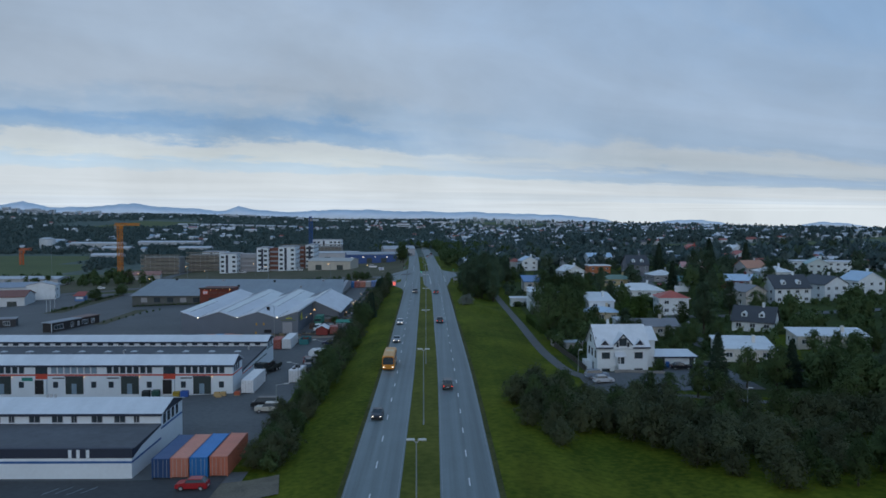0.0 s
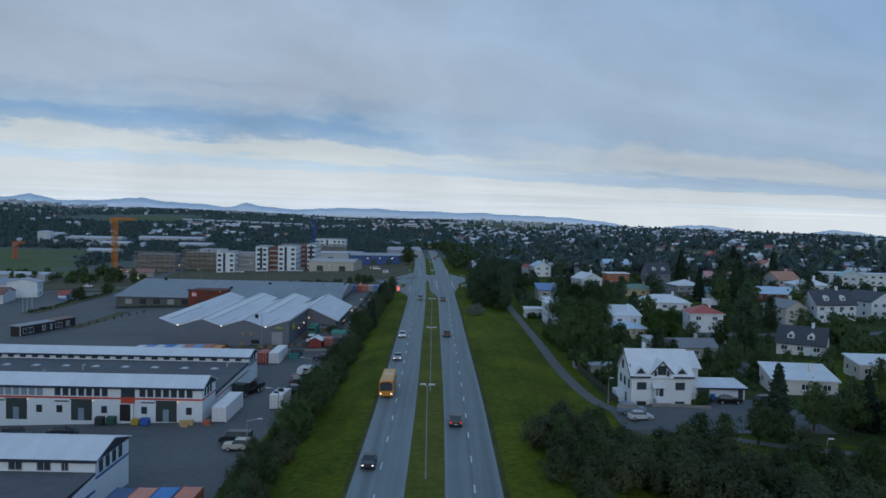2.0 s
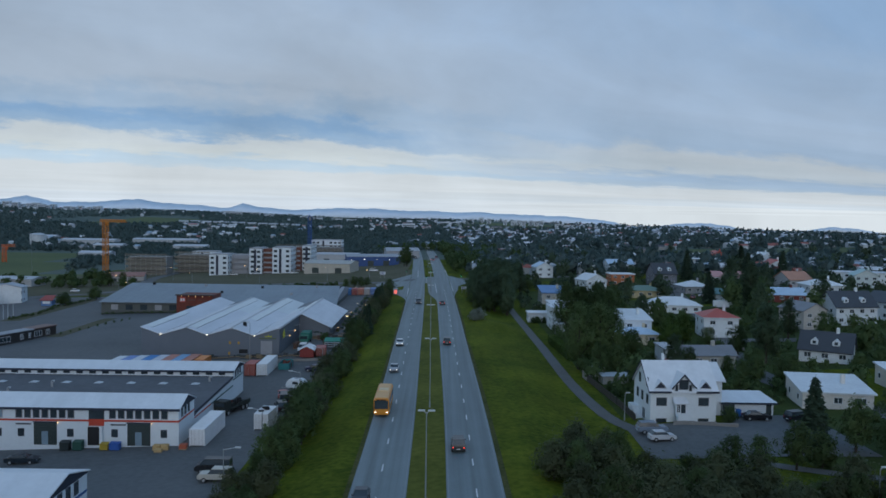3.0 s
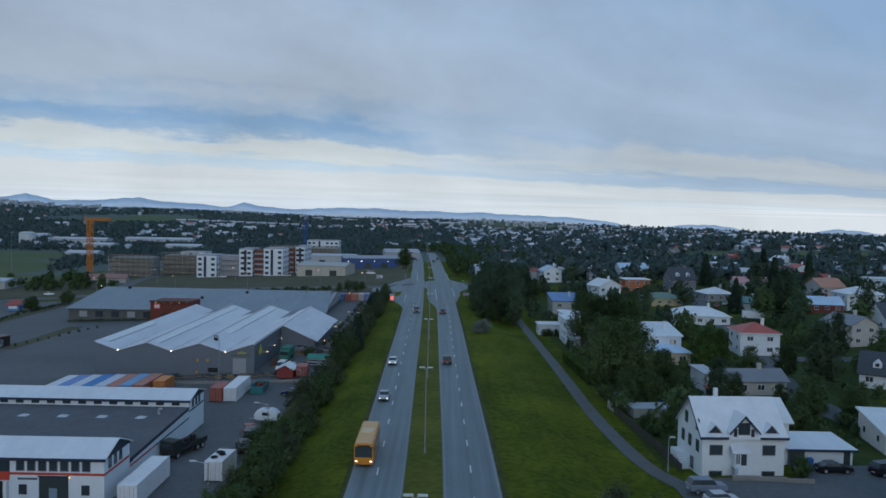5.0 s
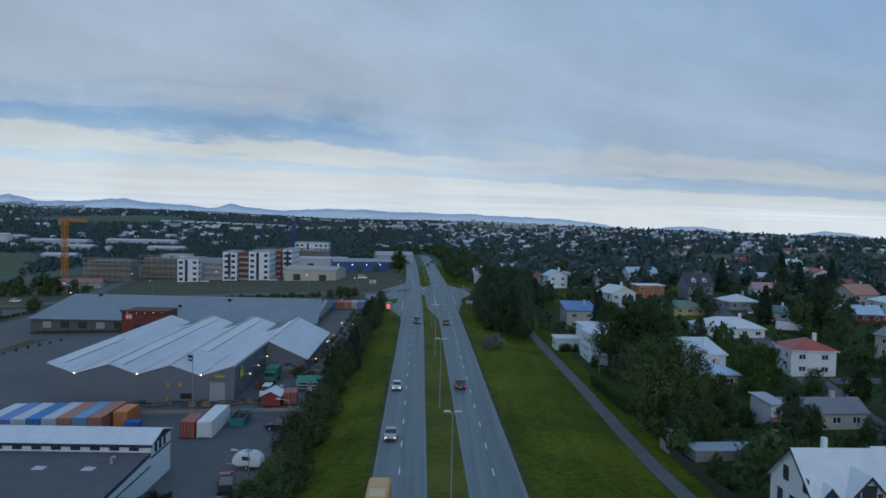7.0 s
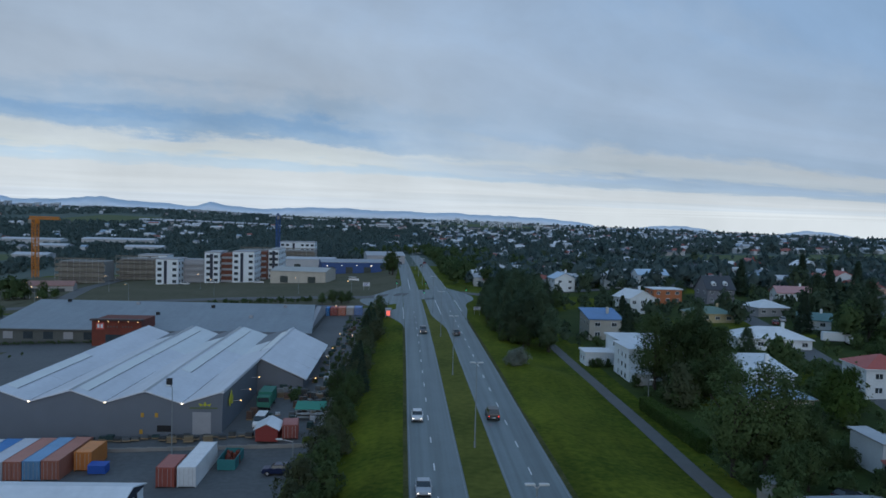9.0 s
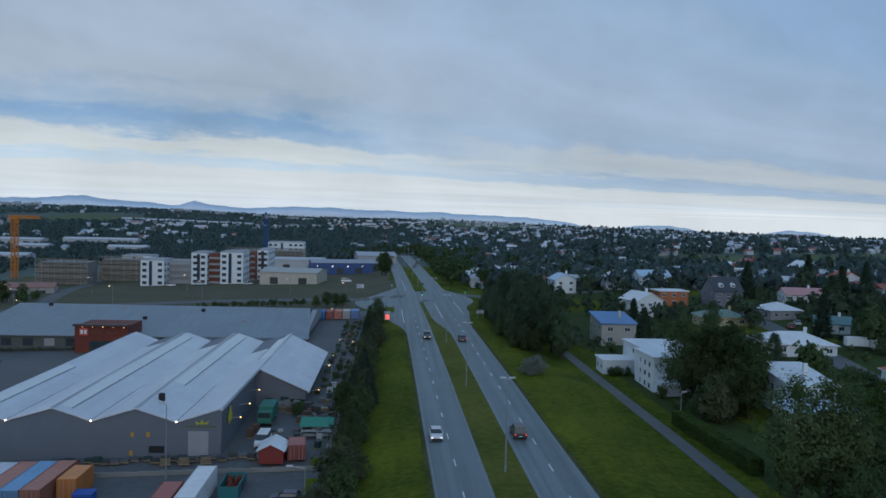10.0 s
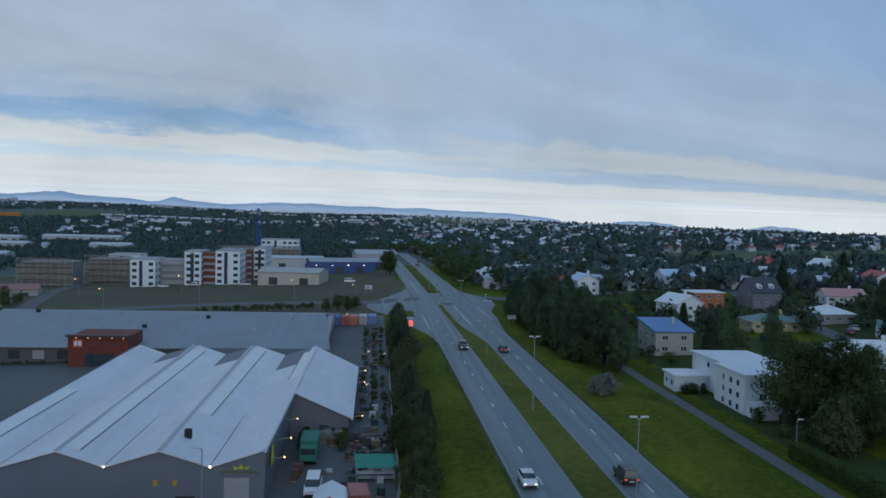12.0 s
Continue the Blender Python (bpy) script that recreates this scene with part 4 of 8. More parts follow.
def white_house():
    """The large white house with three dormers beside the footpath."""
    t = thing("house", "large white rendered house with white roof and three dormers", "house", Matrix.Translation((33.45, 174.6, -1.6)) @ Matrix.Rotation(radians(2), 4, "Z") @ Matrix.Diagonal((0.91, 1, 1, 1)) @ Matrix.Translation((-32.6, -174.2, 0)), "houses")
    footprint(38.5, 179, 9)
    wm, g = M_WHITE, 0.3
    x0, x1, y0, y1, ym, e, r = 32.6, 44.6, 174.2, 184.2, 179.2, 6.45, 10.4
    part("wall", prism(B(), [(y0, -0.9), (y1, -0.9), (y1, e), (ym, r), (y0, e)], x0, x1, "x"), wm, t)
    for ya, yb in ((y0 - 0.5, ym), (y1 + 0.5, ym)):
        d = 0.5 * (r - e) / (ym - y0)
        part("roof", slab(B(), [(x0 - 0.4, ya, e - d + 0.14), (x1 + 0.4, ya, e - d + 0.14), (x1 + 0.4, yb, r + 0.14), (x0 - 0.4, yb, r + 0.14)], 0.2), M_WHITEROOF, t)
        part("verge_board", slab(B(), [(x0 - 0.46, ya, e - d + 0.16), (x0 - 0.4, ya, e - d + 0.16), (x0 - 0.4, yb, r + 0.16), (x0 - 0.46, yb, r + 0.16)], 0.3), M_NAVY, t)
    part("gutter", box(B(), x0 - 0.4, 36.2, y0 - 0.62, y0 - 0.5, e - 0.42, e - 0.1), M_NAVY, t)
    part("gutter", box(B(), 40.8, x1 + 0.4, y0 - 0.62, y0 - 0.5, e - 0.42, e - 0.1), M_NAVY, t)
    # middle cross gable
    cx = 38.5
    part("cross_gable", prism(B(), [(cx - 1.7, e - 0.5), (cx + 1.7, e - 0.5), (cx + 1.7, e + 0.9), (cx, e + 2.5), (cx - 1.7, e + 0.9)], y0 - 0.25, y0 + 3.4, "y"), wm, t)
    for s in (-1, 1):
        part("dormer_roof", slab(B(), [(cx + s * 2.2, y0 - 0.7, e + 0.5), (cx + s * 2.2, y0 + 2.6, e + 0.5), (cx, y0 + 3.6, e + 2.75), (cx, y0 - 0.7, e + 2.75)], 0.16), M_WHITEROOF, t)
        part("verge_board", slab(B(), [(cx + s * 2.24, y0 - 0.78, e + 0.52), (cx + s * 2.24, y0 - 0.7, e + 0.52), (cx, y0 - 0.7, e + 2.78), (cx, y0 - 0.78, e + 2.78)], 0.3), M_NAVY, t)
    window(t, cx, y0 - 0.26, e + 0.15, 1.7, 1.6, "S", M_NAVY, 1)
    for dx in (-1.25, 1.25):
        window(t, cx + dx, y0 - 0.26, e - 0.1, 0.5, 1.0, "S", M_NAVY, 0)
    for c in (34.4, 42.6):
        part("dormer", prism(B(), [(c - 0.9, e + 0.3), (c + 0.9, e + 0.3), (c, e + 1.25)], y0 + 0.1, y0 + 1.9, "y"), M_NAVY, t, "dark triangular dormer")
        for s in (-1, 1):
            part("dormer_roof", slab(B(), [(c + s * 1.15, y0 - 0.1, e + 0.3), (c + s * 1.15, y0 + 1.6, e + 0.6), (c, y0 + 2.2, e + 1.55), (c, y0 - 0.1, e + 1.5)], 0.1), M_WHITEROOF, t)
    for c in (34.6, 42.3):
        window(t, c, y0, 3.8, 2.0, 1.45, "S", M_GREY, 0)
        window(t, c, y0, 0.5, 2.0, 1.3, "S", M_GREY, 0)
    # porch and steps
    part("porch", box(B(), 36.95, 38.75, y0 - 1.0, y0 - 0.003, 2.4, 4.5), wm, t)
    part("porch_roof", slab(B(), [(36.4, y0 - 1.5, 4.55), (39.2, y0 - 1.5, 4.55), (39.0, y0 - 0.01, 5.35), (36.6, y0 - 0.01, 5.35)], 0.14), M_WHITEROOF, t)
    window(t, 37.4, y0 - 1.0, 2.9, 0.7, 1.5, "S", wm, 1)
    door(t, 38.25, y0 - 1.0, 2.5, 0.8, 1.95, "S", M_GLASS, "glazed front door")
    part("landing", box(B(), 37.0, 38.8, y0 - 2.1, y0 - 1.005, -0.6, 2.4), wm, t)
    for k in range(11):
        part("stair_step", box(B(), 38.8 + 0.28 * k, 39.08 + 0.28 * k, y0 - 2.0, y0 - 1.005, -0.6, 2.2 - 0.2 * k), wm, t)
    part("stair_wall", prism(B(), [(37.0, -0.6), (42.0, -0.6), (42.0, 0.5), (38.8, 3.1), (37.0, 3.1)], y0 - 2.12, y0 - 2.0, "y"), wm, t)
    for yy, z in ((176.0, 3.8), (179.0, 3.8), (181.8, 3.8), (176.2, 6.6), (180.6, 6.6), (178.0, 1.0)):
        window(t, x0, yy, z, 1.2, 1.6, "W", M_NAVY, 0)
    part("side_wing", box(B(), x1 + 0.003, 47.9, 179.6, 185, -0.9, 6.9), wm, t)
    part("side_wing_roof", slab(B(), [(x1, 179.0, 7.0), (48.4, 179.0, 7.0), (48.4, 183.6, 9.5), (x1, 183.6, 9.5)], 0.2), M_WHITEROOF, t)
    part("chimney", box(B(), 36.1, 36.6, 179.1, 179.7, r - 0.4, r + 1.2), wm, t)
    for k in range(7):
        part("side_step", box(B(), x0 - 1.2, x0 - 0.003, 178.4 + 0.35 * k, 178.75 + 0.35 * k, -0.9, 0.4 + 0.25 * k), wm, t)
    part("side_landing", box(B(), x0 - 1.3, x0 - 0.003, 180.85, 183.6, -0.9, 2.3), wm, t)


def garage():
    t = thing("garage", "low white garage with a flat pale roof", "garage", pose(0, 0, -0.6), "outbuildings")
    footprint(52, 184, 6)
    part("wall", box(B(), 47.4, 56.0, 180.2, 187.4, -0.5, 2.15), M_WHITE, t)
    part("roof", slab(B(), [(46.9, 179.8, 2.36), (56.6, 179.8, 2.36), (56.6, 188, 2.75), (46.9, 188, 2.75)], 0.18), M_WHITEROOF, t)
    part("fascia", box(B(), 46.9, 56.6, 179.72, 179.797, 2.08, 2.38), M_NAVY, t, "dark fascia board")
    door(t, 51.9, 180.2, 0.05, 2.6, 1.9, "S", M_WHITE, "white up-and-over garage door", 5)
    door(t, 55.2, 180.2, 0.05, 0.9, 1.9, "S", M_DOORDARK, "dark side door")
    part("side_bay", box(B(), 47.35, 49.2, 179.8, 180.195, -0.3, 2.05), M_DOORDARK, t)


def flats():
    """Three-storey white block with a small shed by the path."""
    t = thing("apartment_house", "three-storey white rendered block with pale flat roof", "house", pose(0, 0, -1.3), "houses")
    footprint(42, 294, 12)
    top = lambda y: 6.95 - 0.022 * (y - 284.5)
    part("wall", prism(B(), [(285, -0.6), (297.2, -0.6), (297.2, top(297.2) - 0.3), (285, top(285) - 0.3)], 32.2, 44.6, "x"), M_WHITE, t)
    part("rear_wall", prism(B(), [(297.205, -0.6), (312, -0.6), (312, top(312) - 0.3), (297.205, top(297.2) - 0.3)], 33.8, 44.6, "x"), M_WHITE, t)
    for xa, ya, yb in ((31.8, 284.5, 297.5), (33.4, 297.505, 312.5)):
        part("roof", slab(B(), [(xa, ya, top(ya)), (45.1, ya, top(ya)), (45.1, yb, top(yb)), (xa, yb, top(yb))], 0.28), M_WHITEROOF, t)
    for s in range(3):
        for yy, w in ((287.6, 1.3), (290.4, 1.3), (293.4, 0.9)):
            window(t, 32.2, yy, 0.3 + 2.05 * s, w, 1.15, "W", M_WHITE, 0)
        for xx in (35.4, 40.0):
            window(t, xx, 285, 0.4 + 2.1 * s, 1.4, 1.2, "S", M_WHITE, 1)
    window(t, 33.8, 304, 4.4, 1.2, 1.1, "W", M_WHITE, 0)
    part("porch", box(B(), 32.5, 36.4, 281.2, 284.99, -0.6, 2.3), M_WHITE, t)
    part("porch_roof", box(B(), 32.2, 36.7, 280.9, 284.95, 2.3, 2.5), M_WHITEROOF, t)
    window(t, 32.5, 283, 0.9, 0.9, 1.0, "W", M_GREY, 0)
    s = thing("shed", "low white flat-roofed shed by the path", "shed", pose(0, 0, -1.6), "outbuildings")
    footprint(31, 306, 5)
    part("wall", box(B(), 27.2, 35.2, 303.6, 309.6, -0.3, 3.0), M_WHITE, s)
    part("roof", box(B(), 26.9, 35.5, 303.2, 310, 3.0, 3.35), M_WHITEROOF, s)
    for yy in (305.2, 308.0):
        window(s, 27.2, yy, 1.2, 0.9, 0.9, "W", M_GREY, 0)


white_house()
garage()
flats()
WHITE, CREAM, TAN, GREYW = (0.66, 0.71, 0.74), (0.55, 0.50, 0.38), (0.42, 0.41, 0.37), (0.30, 0.31, 0.33)
RWHITE, RGREY, RDARK, RRED, RBLUE, RLBLUE, RGREEN, RPINK = (0.66, 0.69, 0.71), (0.20, 0.21, 0.23), (0.05, 0.055, 0.065), (0.42, 0.085, 0.06), (0.10, 0.22, 0.42), (0.42, 0.56, 0.70), (0.13, 0.21, 0.17), (0.48, 0.25, 0.24)
HOUSES = [
    # x, y, w, d, storeys, roof, turn, wall, roof colour, label, across
    (58.4, 227.4, 13.6, 6.6, 1, "gable", 5, TAN, RGREY, "long tan rendered house with dark grey metal roof", False),
    (52.2, 269.3, 8, 13, 2, "mono", 0, WHITE, RWHITE, "white house with pale sloping roof and roof terrace", False),
    (50.8, 259.0, 11, 7, 1, "hip", 0, CREAM, RLBLUE, "cream house extension with light blue metal roof", False),
    (76.9, 272.0, 9.4, 10, 2, "hip", -4, WHITE, RRED, "white two-storey house with red hipped roof", False),
    (40.5, 346.5, 9, 13, 2, "mono", 0, TAN, RBLUE, "grey-brown house with bright blue metal roof", False),
    (65.0, 402.0, 10, 10, 2, "gable", 20, WHITE, RWHITE, "white house with pale pitched roof", True),
    (82.0, 377.0, 14, 9, 1, "hip", -3, (0.42, 0.36, 0.22), RGREEN, "yellow rendered house with green roof", False),
    (79.5, 327.0, 18, 12, 1, "hip", -6, WHITE, RWHITE, "long low white house with pale hipped roof", False),
    (106.5, 357.0, 9, 7, 1, "gable", -25, WHITE, (0.10, 0.20, 0.20), "white house with dark teal roof", False),
    (106.0, 390.0, 11, 11, 1, "hip", 8, GREYW, RWHITE, "grey house with white pyramid roof", False),
    (103.0, 428.0, 11, 10, 2, "gable", 8, (0.16, 0.17, 0.20), RDARK, "dark grey house with steep dark roof", False),
    (84.0, 430.0, 11, 9, 2, "flat", 4, (0.40, 0.13, 0.05), RWHITE, "rust-orange house with white flat roof", False),
    (135.0, 432.0, 14, 9, 1, "gable", -6, WHITE, RPINK, "white bungalow with faded pink roof", False),
    (96.0, 490.0, 14, 9, 2, "gable", 6, WHITE, RLBLUE, "white house with light blue pitched roof", False),
    (77.0, 484.0, 8, 8, 2, "gable", 0, WHITE, RWHITE, "white garden house with pale roof", True),
    (128.0, 350.0, 14, 9, 1, "gable", -5, (0.17, 0.032, 0.026), RLBLUE, "red house with light blue metal roof", False),
    (145.0, 356.0, 13, 11, 2, "hip", 0, WHITE, RWHITE, "white house with white hipped roof", False),
    (106.0, 283.0, 8, 11, 2, "gable", 15, (0.45, 0.43, 0.40), RGREY, "grey-beige house with steep roof", True),
    (122.0, 289.0, 14, 9, 2, "gable", 12, WHITE, RDARK, "white house with steep dark roof", False),
    (139.0, 296.0, 11, 11, 2, "gable", 22, WHITE, RDARK, "white gabled house with dark roof", True),
    (161.0, 312.0, 12, 10, 2, "gable", 15, WHITE, RLBLUE, "white gabled house with pale blue roof", True),
    (89.0, 231.0, 11, 8, 1, "gable", -32, WHITE, RDARK, "white house with steep dark slate-coloured roof", False),
    (70.0, 190.0, 12, 11, 1, "mono", -8, (0.66, 0.64, 0.60), RWHITE, "white flat-roofed house behind a spruce", False),
    (95.0, 201.0, 17, 8, 1, "mono", -4, (0.60, 0.57, 0.52), RWHITE, "long low house with pale flat roof", False),
    (146.0, 384.0, 10, 12, 2, "gable", 10, (0.42, 0.42, 0.44), (0.45, 0.22, 0.14), "grey house with terracotta roof", False),
    (173.0, 470.0, 9, 11, 2, "gable", 0, WHITE, RRED, "white house with red steep roof", True),
    (157.0, 534.0, 20, 10, 2, "flat", -6, WHITE, RWHITE, "white flat-roofed two-storey terrace house", False),
    (203.0, 430.0, 34, 12, 2, "flat", -14, WHITE, (0.55, 0.58, 0.62), "long white flat-roofed school building", False),
    (190.0, 412.0, 10, 9, 2, "gable", -10, (0.55, 0.62, 0.62), (0.35, 0.50, 0.50), "pale house with teal roof", True),
    (176.0, 618.0, 18, 9, 1, "gable", 0, WHITE, RWHITE, "long white low house among trees", False),
    (180.0, 582.0, 12, 11, 2, "gable", 0, (0.45, 0.10, 0.08), RRED, "red-roofed house with red walls", True),
    (206.0, 570.0, 12, 10, 2, "gable", 20, WHITE, RWHITE, "white gabled house with pale roof", True),
    (60.0, 520.0, 9, 8, 1, "gable", 0, WHITE, RGREY, "small white house among garden trees", False),
    (52.0, 470.0, 9, 9, 2, "gable", 10, WHITE, RLBLUE, "white house with blue-grey roof", True),
    (225.0, 330.0, 14, 10, 2, "gable", 10, WHITE, RGREY, "white house with grey roof", False),
    (190.0, 290.0, 12, 10, 2, "hip", 10, WHITE, RWHITE, "white garden house with pale roof", False),
]
for x, y, w, d, st, roof, turn, wall, top, label, across in HOUSES:
    house(x, y, w, d, st, roof, turn, wall, top, 0.6 * (0.42 * w) if across else (0.46 * d if "steep" in label else None), label, None, roof != "flat", across)
t = thing("house_wing", "white two-storey wing with a small red porch roof", "house", pose(50.0, 226.4, ground_z(50, 226.4) - 0.3, 0, 0, 5), "houses")
part("wall", box(B(), -1.2, 1.2, -3.5, 3.5, -0.4, 4.6), M_WHITE, t)
part("roof", slab(B(), [(-1.5, -3.9, 4.75), (1.5, -3.9, 4.75), (1.5, 3.9, 5.1), (-1.5, 3.9, 5.1)], 0.2), paint(0.42, 0.44, 0.46), t)
part("porch_roof", slab(B(), [(-1.5, -4.8, 2.2), (1.4, -4.8, 2.2), (1.4, -3.51, 2.6), (-1.5, -3.51, 2.6)], 0.12), paint(0.35, 0.10, 0.08), t, "red porch roof")
for x, z in ((-0.5, 0.7), (0.6, 0.7), (0.0, 3.1)):
    window(t, x, -3.5, z, 0.9, 1.1, "S", M_GREY, 0)
# garden sheds and walls near the path
for x, y, w, d, h, label in ((37.3, 209.8, 10.5, 4.0, 1.6, "low garden shed with pale flat roof"), (32.6, 216.5, 3, 2.6, 2.2, "small pale garden shed")):
    s = thing("shed", label, "shed", pose(x, y, ground_z(x, y) - 0.2, 0, 0, 4), "outbuildings")
    footprint(x, y, 4)
    part("wall", box(B(), -w / 2, w / 2, -d / 2, d / 2, -0.3, h), paint(0.33, 0.33, 0.31), s)
    part("roof", box(B(), -w / 2 - 0.25, w / 2 + 0.25, -d / 2 - 0.25, d / 2 + 0.25, h, h + 0.15), paint(0.34, 0.38, 0.41), s)
    door(s, 0.5, -d / 2, 0.1, 1.0, 1.4, "S", M_GREY, "pale shed door")


def board_fence(x0, y0, x1, y1, h, colour, label):
    n = max(2, int(math.hypot(x1 - x0, y1 - y0) / 1.8))
    t = thing("fence", label, "fence", pose(x0, y0, ground_z(x0, y0), 0, 0, math.degrees(math.atan2(y1 - y0, x1 - x0))), "fences")
    l = math.hypot(x1 - x0, y1 - y0)
    for k in range(n + 1):
        part("post", box(B(), l * k / n - 0.06, l * k / n + 0.06, -0.06, 0.06, -0.4, h), paint(*colour), t)
    for k in range(n):
        for j in range(4):
            a = l * k / n + 0.07 + j * (l / n - 0.14) / 4
            part("board", box(B(), a, a + (l / n - 0.14) / 4 - 0.03, -0.02, 0.02, 0.05, h - 0.1), paint(*colour), t)


board_fence(29.6, 211.0, 31.2, 190.0, 1.5, (0.05, 0.045, 0.04), "dark weathered board fence beside the path")
board_fence(31.25, 189.8, 31.7, 177.5, 1.4, (0.05, 0.045, 0.04), "dark weathered board fence beside the white house")
board_fence(29.3, 215.0, 29.6, 211.2, 1.6, (0.30, 0.28, 0.25), "pale board gate beside the path")


# ---- trees ----
def crown_mesh(name, seed, h, r, low, n, leaf, mat, lobes=14, lean=0.0):
    """Leaf sprays on many uneven boughs that sweep up and out; the crown reaches from low to h."""
    rnd = random.Random(seed)
    mid = low + (h - low) * 0.4
    boughs = []
    for k in range(lobes):
        u = (k + rnd.random()) / lobes
        z = low + (h - low) * (0.08 + 0.86 * u)
        a = 2.4 * k + rnd.uniform(-0.6, 0.6)
        bulge = 0.9 + 0.5 * noise.noise((math.cos(a) * 1.3 + seed, math.sin(a) * 1.3, u * 2.2))
        w = r * (math.sin(math.pi * min(1.0, 0.22 + 0.74 * u)) ** 0.7) * bulge * rnd.uniform(0.25, 1.12)
        size = r * (rnd.uniform(0.24, 0.38) if k % 3 == 0 else rnd.uniform(0.09, 0.22)) * (1.0 - 0.35 * u)
        w *= 0.7 if k % 3 == 0 else 1.0
        boughs.append((Vector((w * math.cos(a) + lean * z, w * math.sin(a), z)), size, rnd.uniform(0.7, 1.5)))
    weights = [b[1] ** 1.6 for b in boughs]
    picks = rnd.choices(range(lobes), weights, k=n)
    verts, faces, normals = [], [], []
    for k in range(n):
        c, size, tall = boughs[picks[k]]
        d = Vector((rnd.gauss(0, 1), rnd.gauss(0, 1), rnd.gauss(0.15, 1))).normalized()
        # most leaves in the bough's skin, some trail off from its tips
        reach = abs(rnd.gauss(0.82, 0.3)) if k % 4 else rnd.uniform(0.9, 2.0)
        p = c + Vector((d.x * size, d.y * size, d.z * size * tall)) * reach
        p.z = max(p.z, low * 0.6)
        out = (p - Vector((lean * p.z, 0, mid))).normalized()
        face = (d * 0.5 + out * 0.7 + Vector((rnd.gauss(0, 0.4), rnd.gauss(0, 0.4), rnd.gauss(0.35, 0.4)))).normalized()
        along = face.cross(Vector((rnd.gauss(0, 1), rnd.gauss(0, 1), rnd.gauss(0, 1)))).normalized()
        side = face.cross(along)
        s = leaf * rnd.uniform(0.5, 1.3)
        i = len(verts)
        verts += [p + side * s * 0.36 + along * s * 0.15, p - side * s * 0.36, p + along * s * 0.95]
        normals += [(d * 0.32 + out * 0.8 + Vector((0, 0, 0.5))).normalized()] * 3
        faces.append((i, i + 1, i + 2))
    return leaf_mesh(name, verts, faces, normals, mat)


def leaf_mesh(name, verts, faces, normals, mat):
    """Leaves that are shaded softly, as the outside of the crown they belong to."""
    me = bpy.data.meshes.new(name)
    me.from_pydata(verts, [], faces)
    me.materials.append(mat)
    me.normals_split_custom_set_from_vertices(normals)
    return me


def trunk_mesh(seed, h, low, r, rad):
    rnd = random.Random(seed)
    bm = B()
    top = (rnd.uniform(-0.3, 0.3), rnd.uniform(-0.3, 0.3), h * 0.8)
    tube(bm, (0, 0, -0.6), (top[0] * 0.4, top[1] * 0.4, low), rad, rad * 0.75, 7)
    tube(bm, (top[0] * 0.4, top[1] * 0.4, low), top, rad * 0.72, rad * 0.2, 6)
    for k in range(7):
        a = 2.4 * k
        z0 = low * 0.8 + (h * 0.55 - low * 0.8) * k / 7
        tube(bm, (top[0] * 0.4, top[1] * 0.4, z0), (r * 0.7 * math.cos(a), r * 0.7 * math.sin(a), z0 + h * 0.25), rad * 0.4, rad * 0.1, 5)
    return mesh_of("trunk", bm, M_BARK)


def conifer_mesh(seed, h, r, n, leaf, mat):
    rnd = random.Random(seed)
    verts, faces, normals = [], [], []
    for k in range(n):
        u = rnd.random() ** 0.7
        tier = math.floor(u * 14) / 14
        z = h * (1 - u) * 0.94 + 0.4
        w = (0.06 + 0.94 * u) * r * (0.55 + 0.45 * ((u * 14) % 1)) * rnd.uniform(0.55, 1.08)
        a = rnd.uniform(0, 2 * math.pi) + 0.35 * math.sin(tier * 40)
        p = Vector((w * math.cos(a), w * math.sin(a), z - 0.12 * w))
        out = Vector((math.cos(a), math.sin(a), -0.35))
        side = Vector((-math.sin(a), math.cos(a), rnd.uniform(-0.4, 0.4)))
        s = leaf * rnd.uniform(0.7, 1.3)
        i = len(verts)
        verts += [p - side * s * 0.45, p + out * s * 0.6 - side * s * 0.12, p + out * s * 0.6 + side * s * 0.15, p + side * s * 0.45]
        faces.append((i, i + 1, i + 2, i + 3))
        normals += [(out * 0.7 + side * rnd.uniform(-0.4, 0.4) + Vector((0, 0, 0.8))).normalized()] * 4
    normals += [Vector((0, -1, 0))] * 3
    verts += [Vector((0.12, 0, h * 0.85)), Vector((-0.12, 0.08, h * 0.85)), Vector((0, 0, h + 0.5))]
    faces.append((len(verts) - 3, len(verts) - 2, len(verts) - 1))
    return leaf_mesh("crown", verts, faces, normals, mat)


def tree_kind(name, label, seed, h, r, low, n, leaf, mat, lobes=14, conifer=False, group="trees"):
    t = thing(name, label, "tree" if "bush" not in name else "bush", None, group)
    part("trunk", trunk_mesh(seed, h, low, r, 0.025 * h + 0.04) if not conifer else mesh_of("trunk", tube(B(), (0, 0, -0.5), (0, 0, h * 0.9), 0.18, 0.03, 6), M_BARK), None, t)
    part("crown", conifer_mesh(seed, h, r, n, leaf, mat) if conifer else crown_mesh("crown", seed, h, r, low, n, leaf, mat, lobes), None, t)
    return t


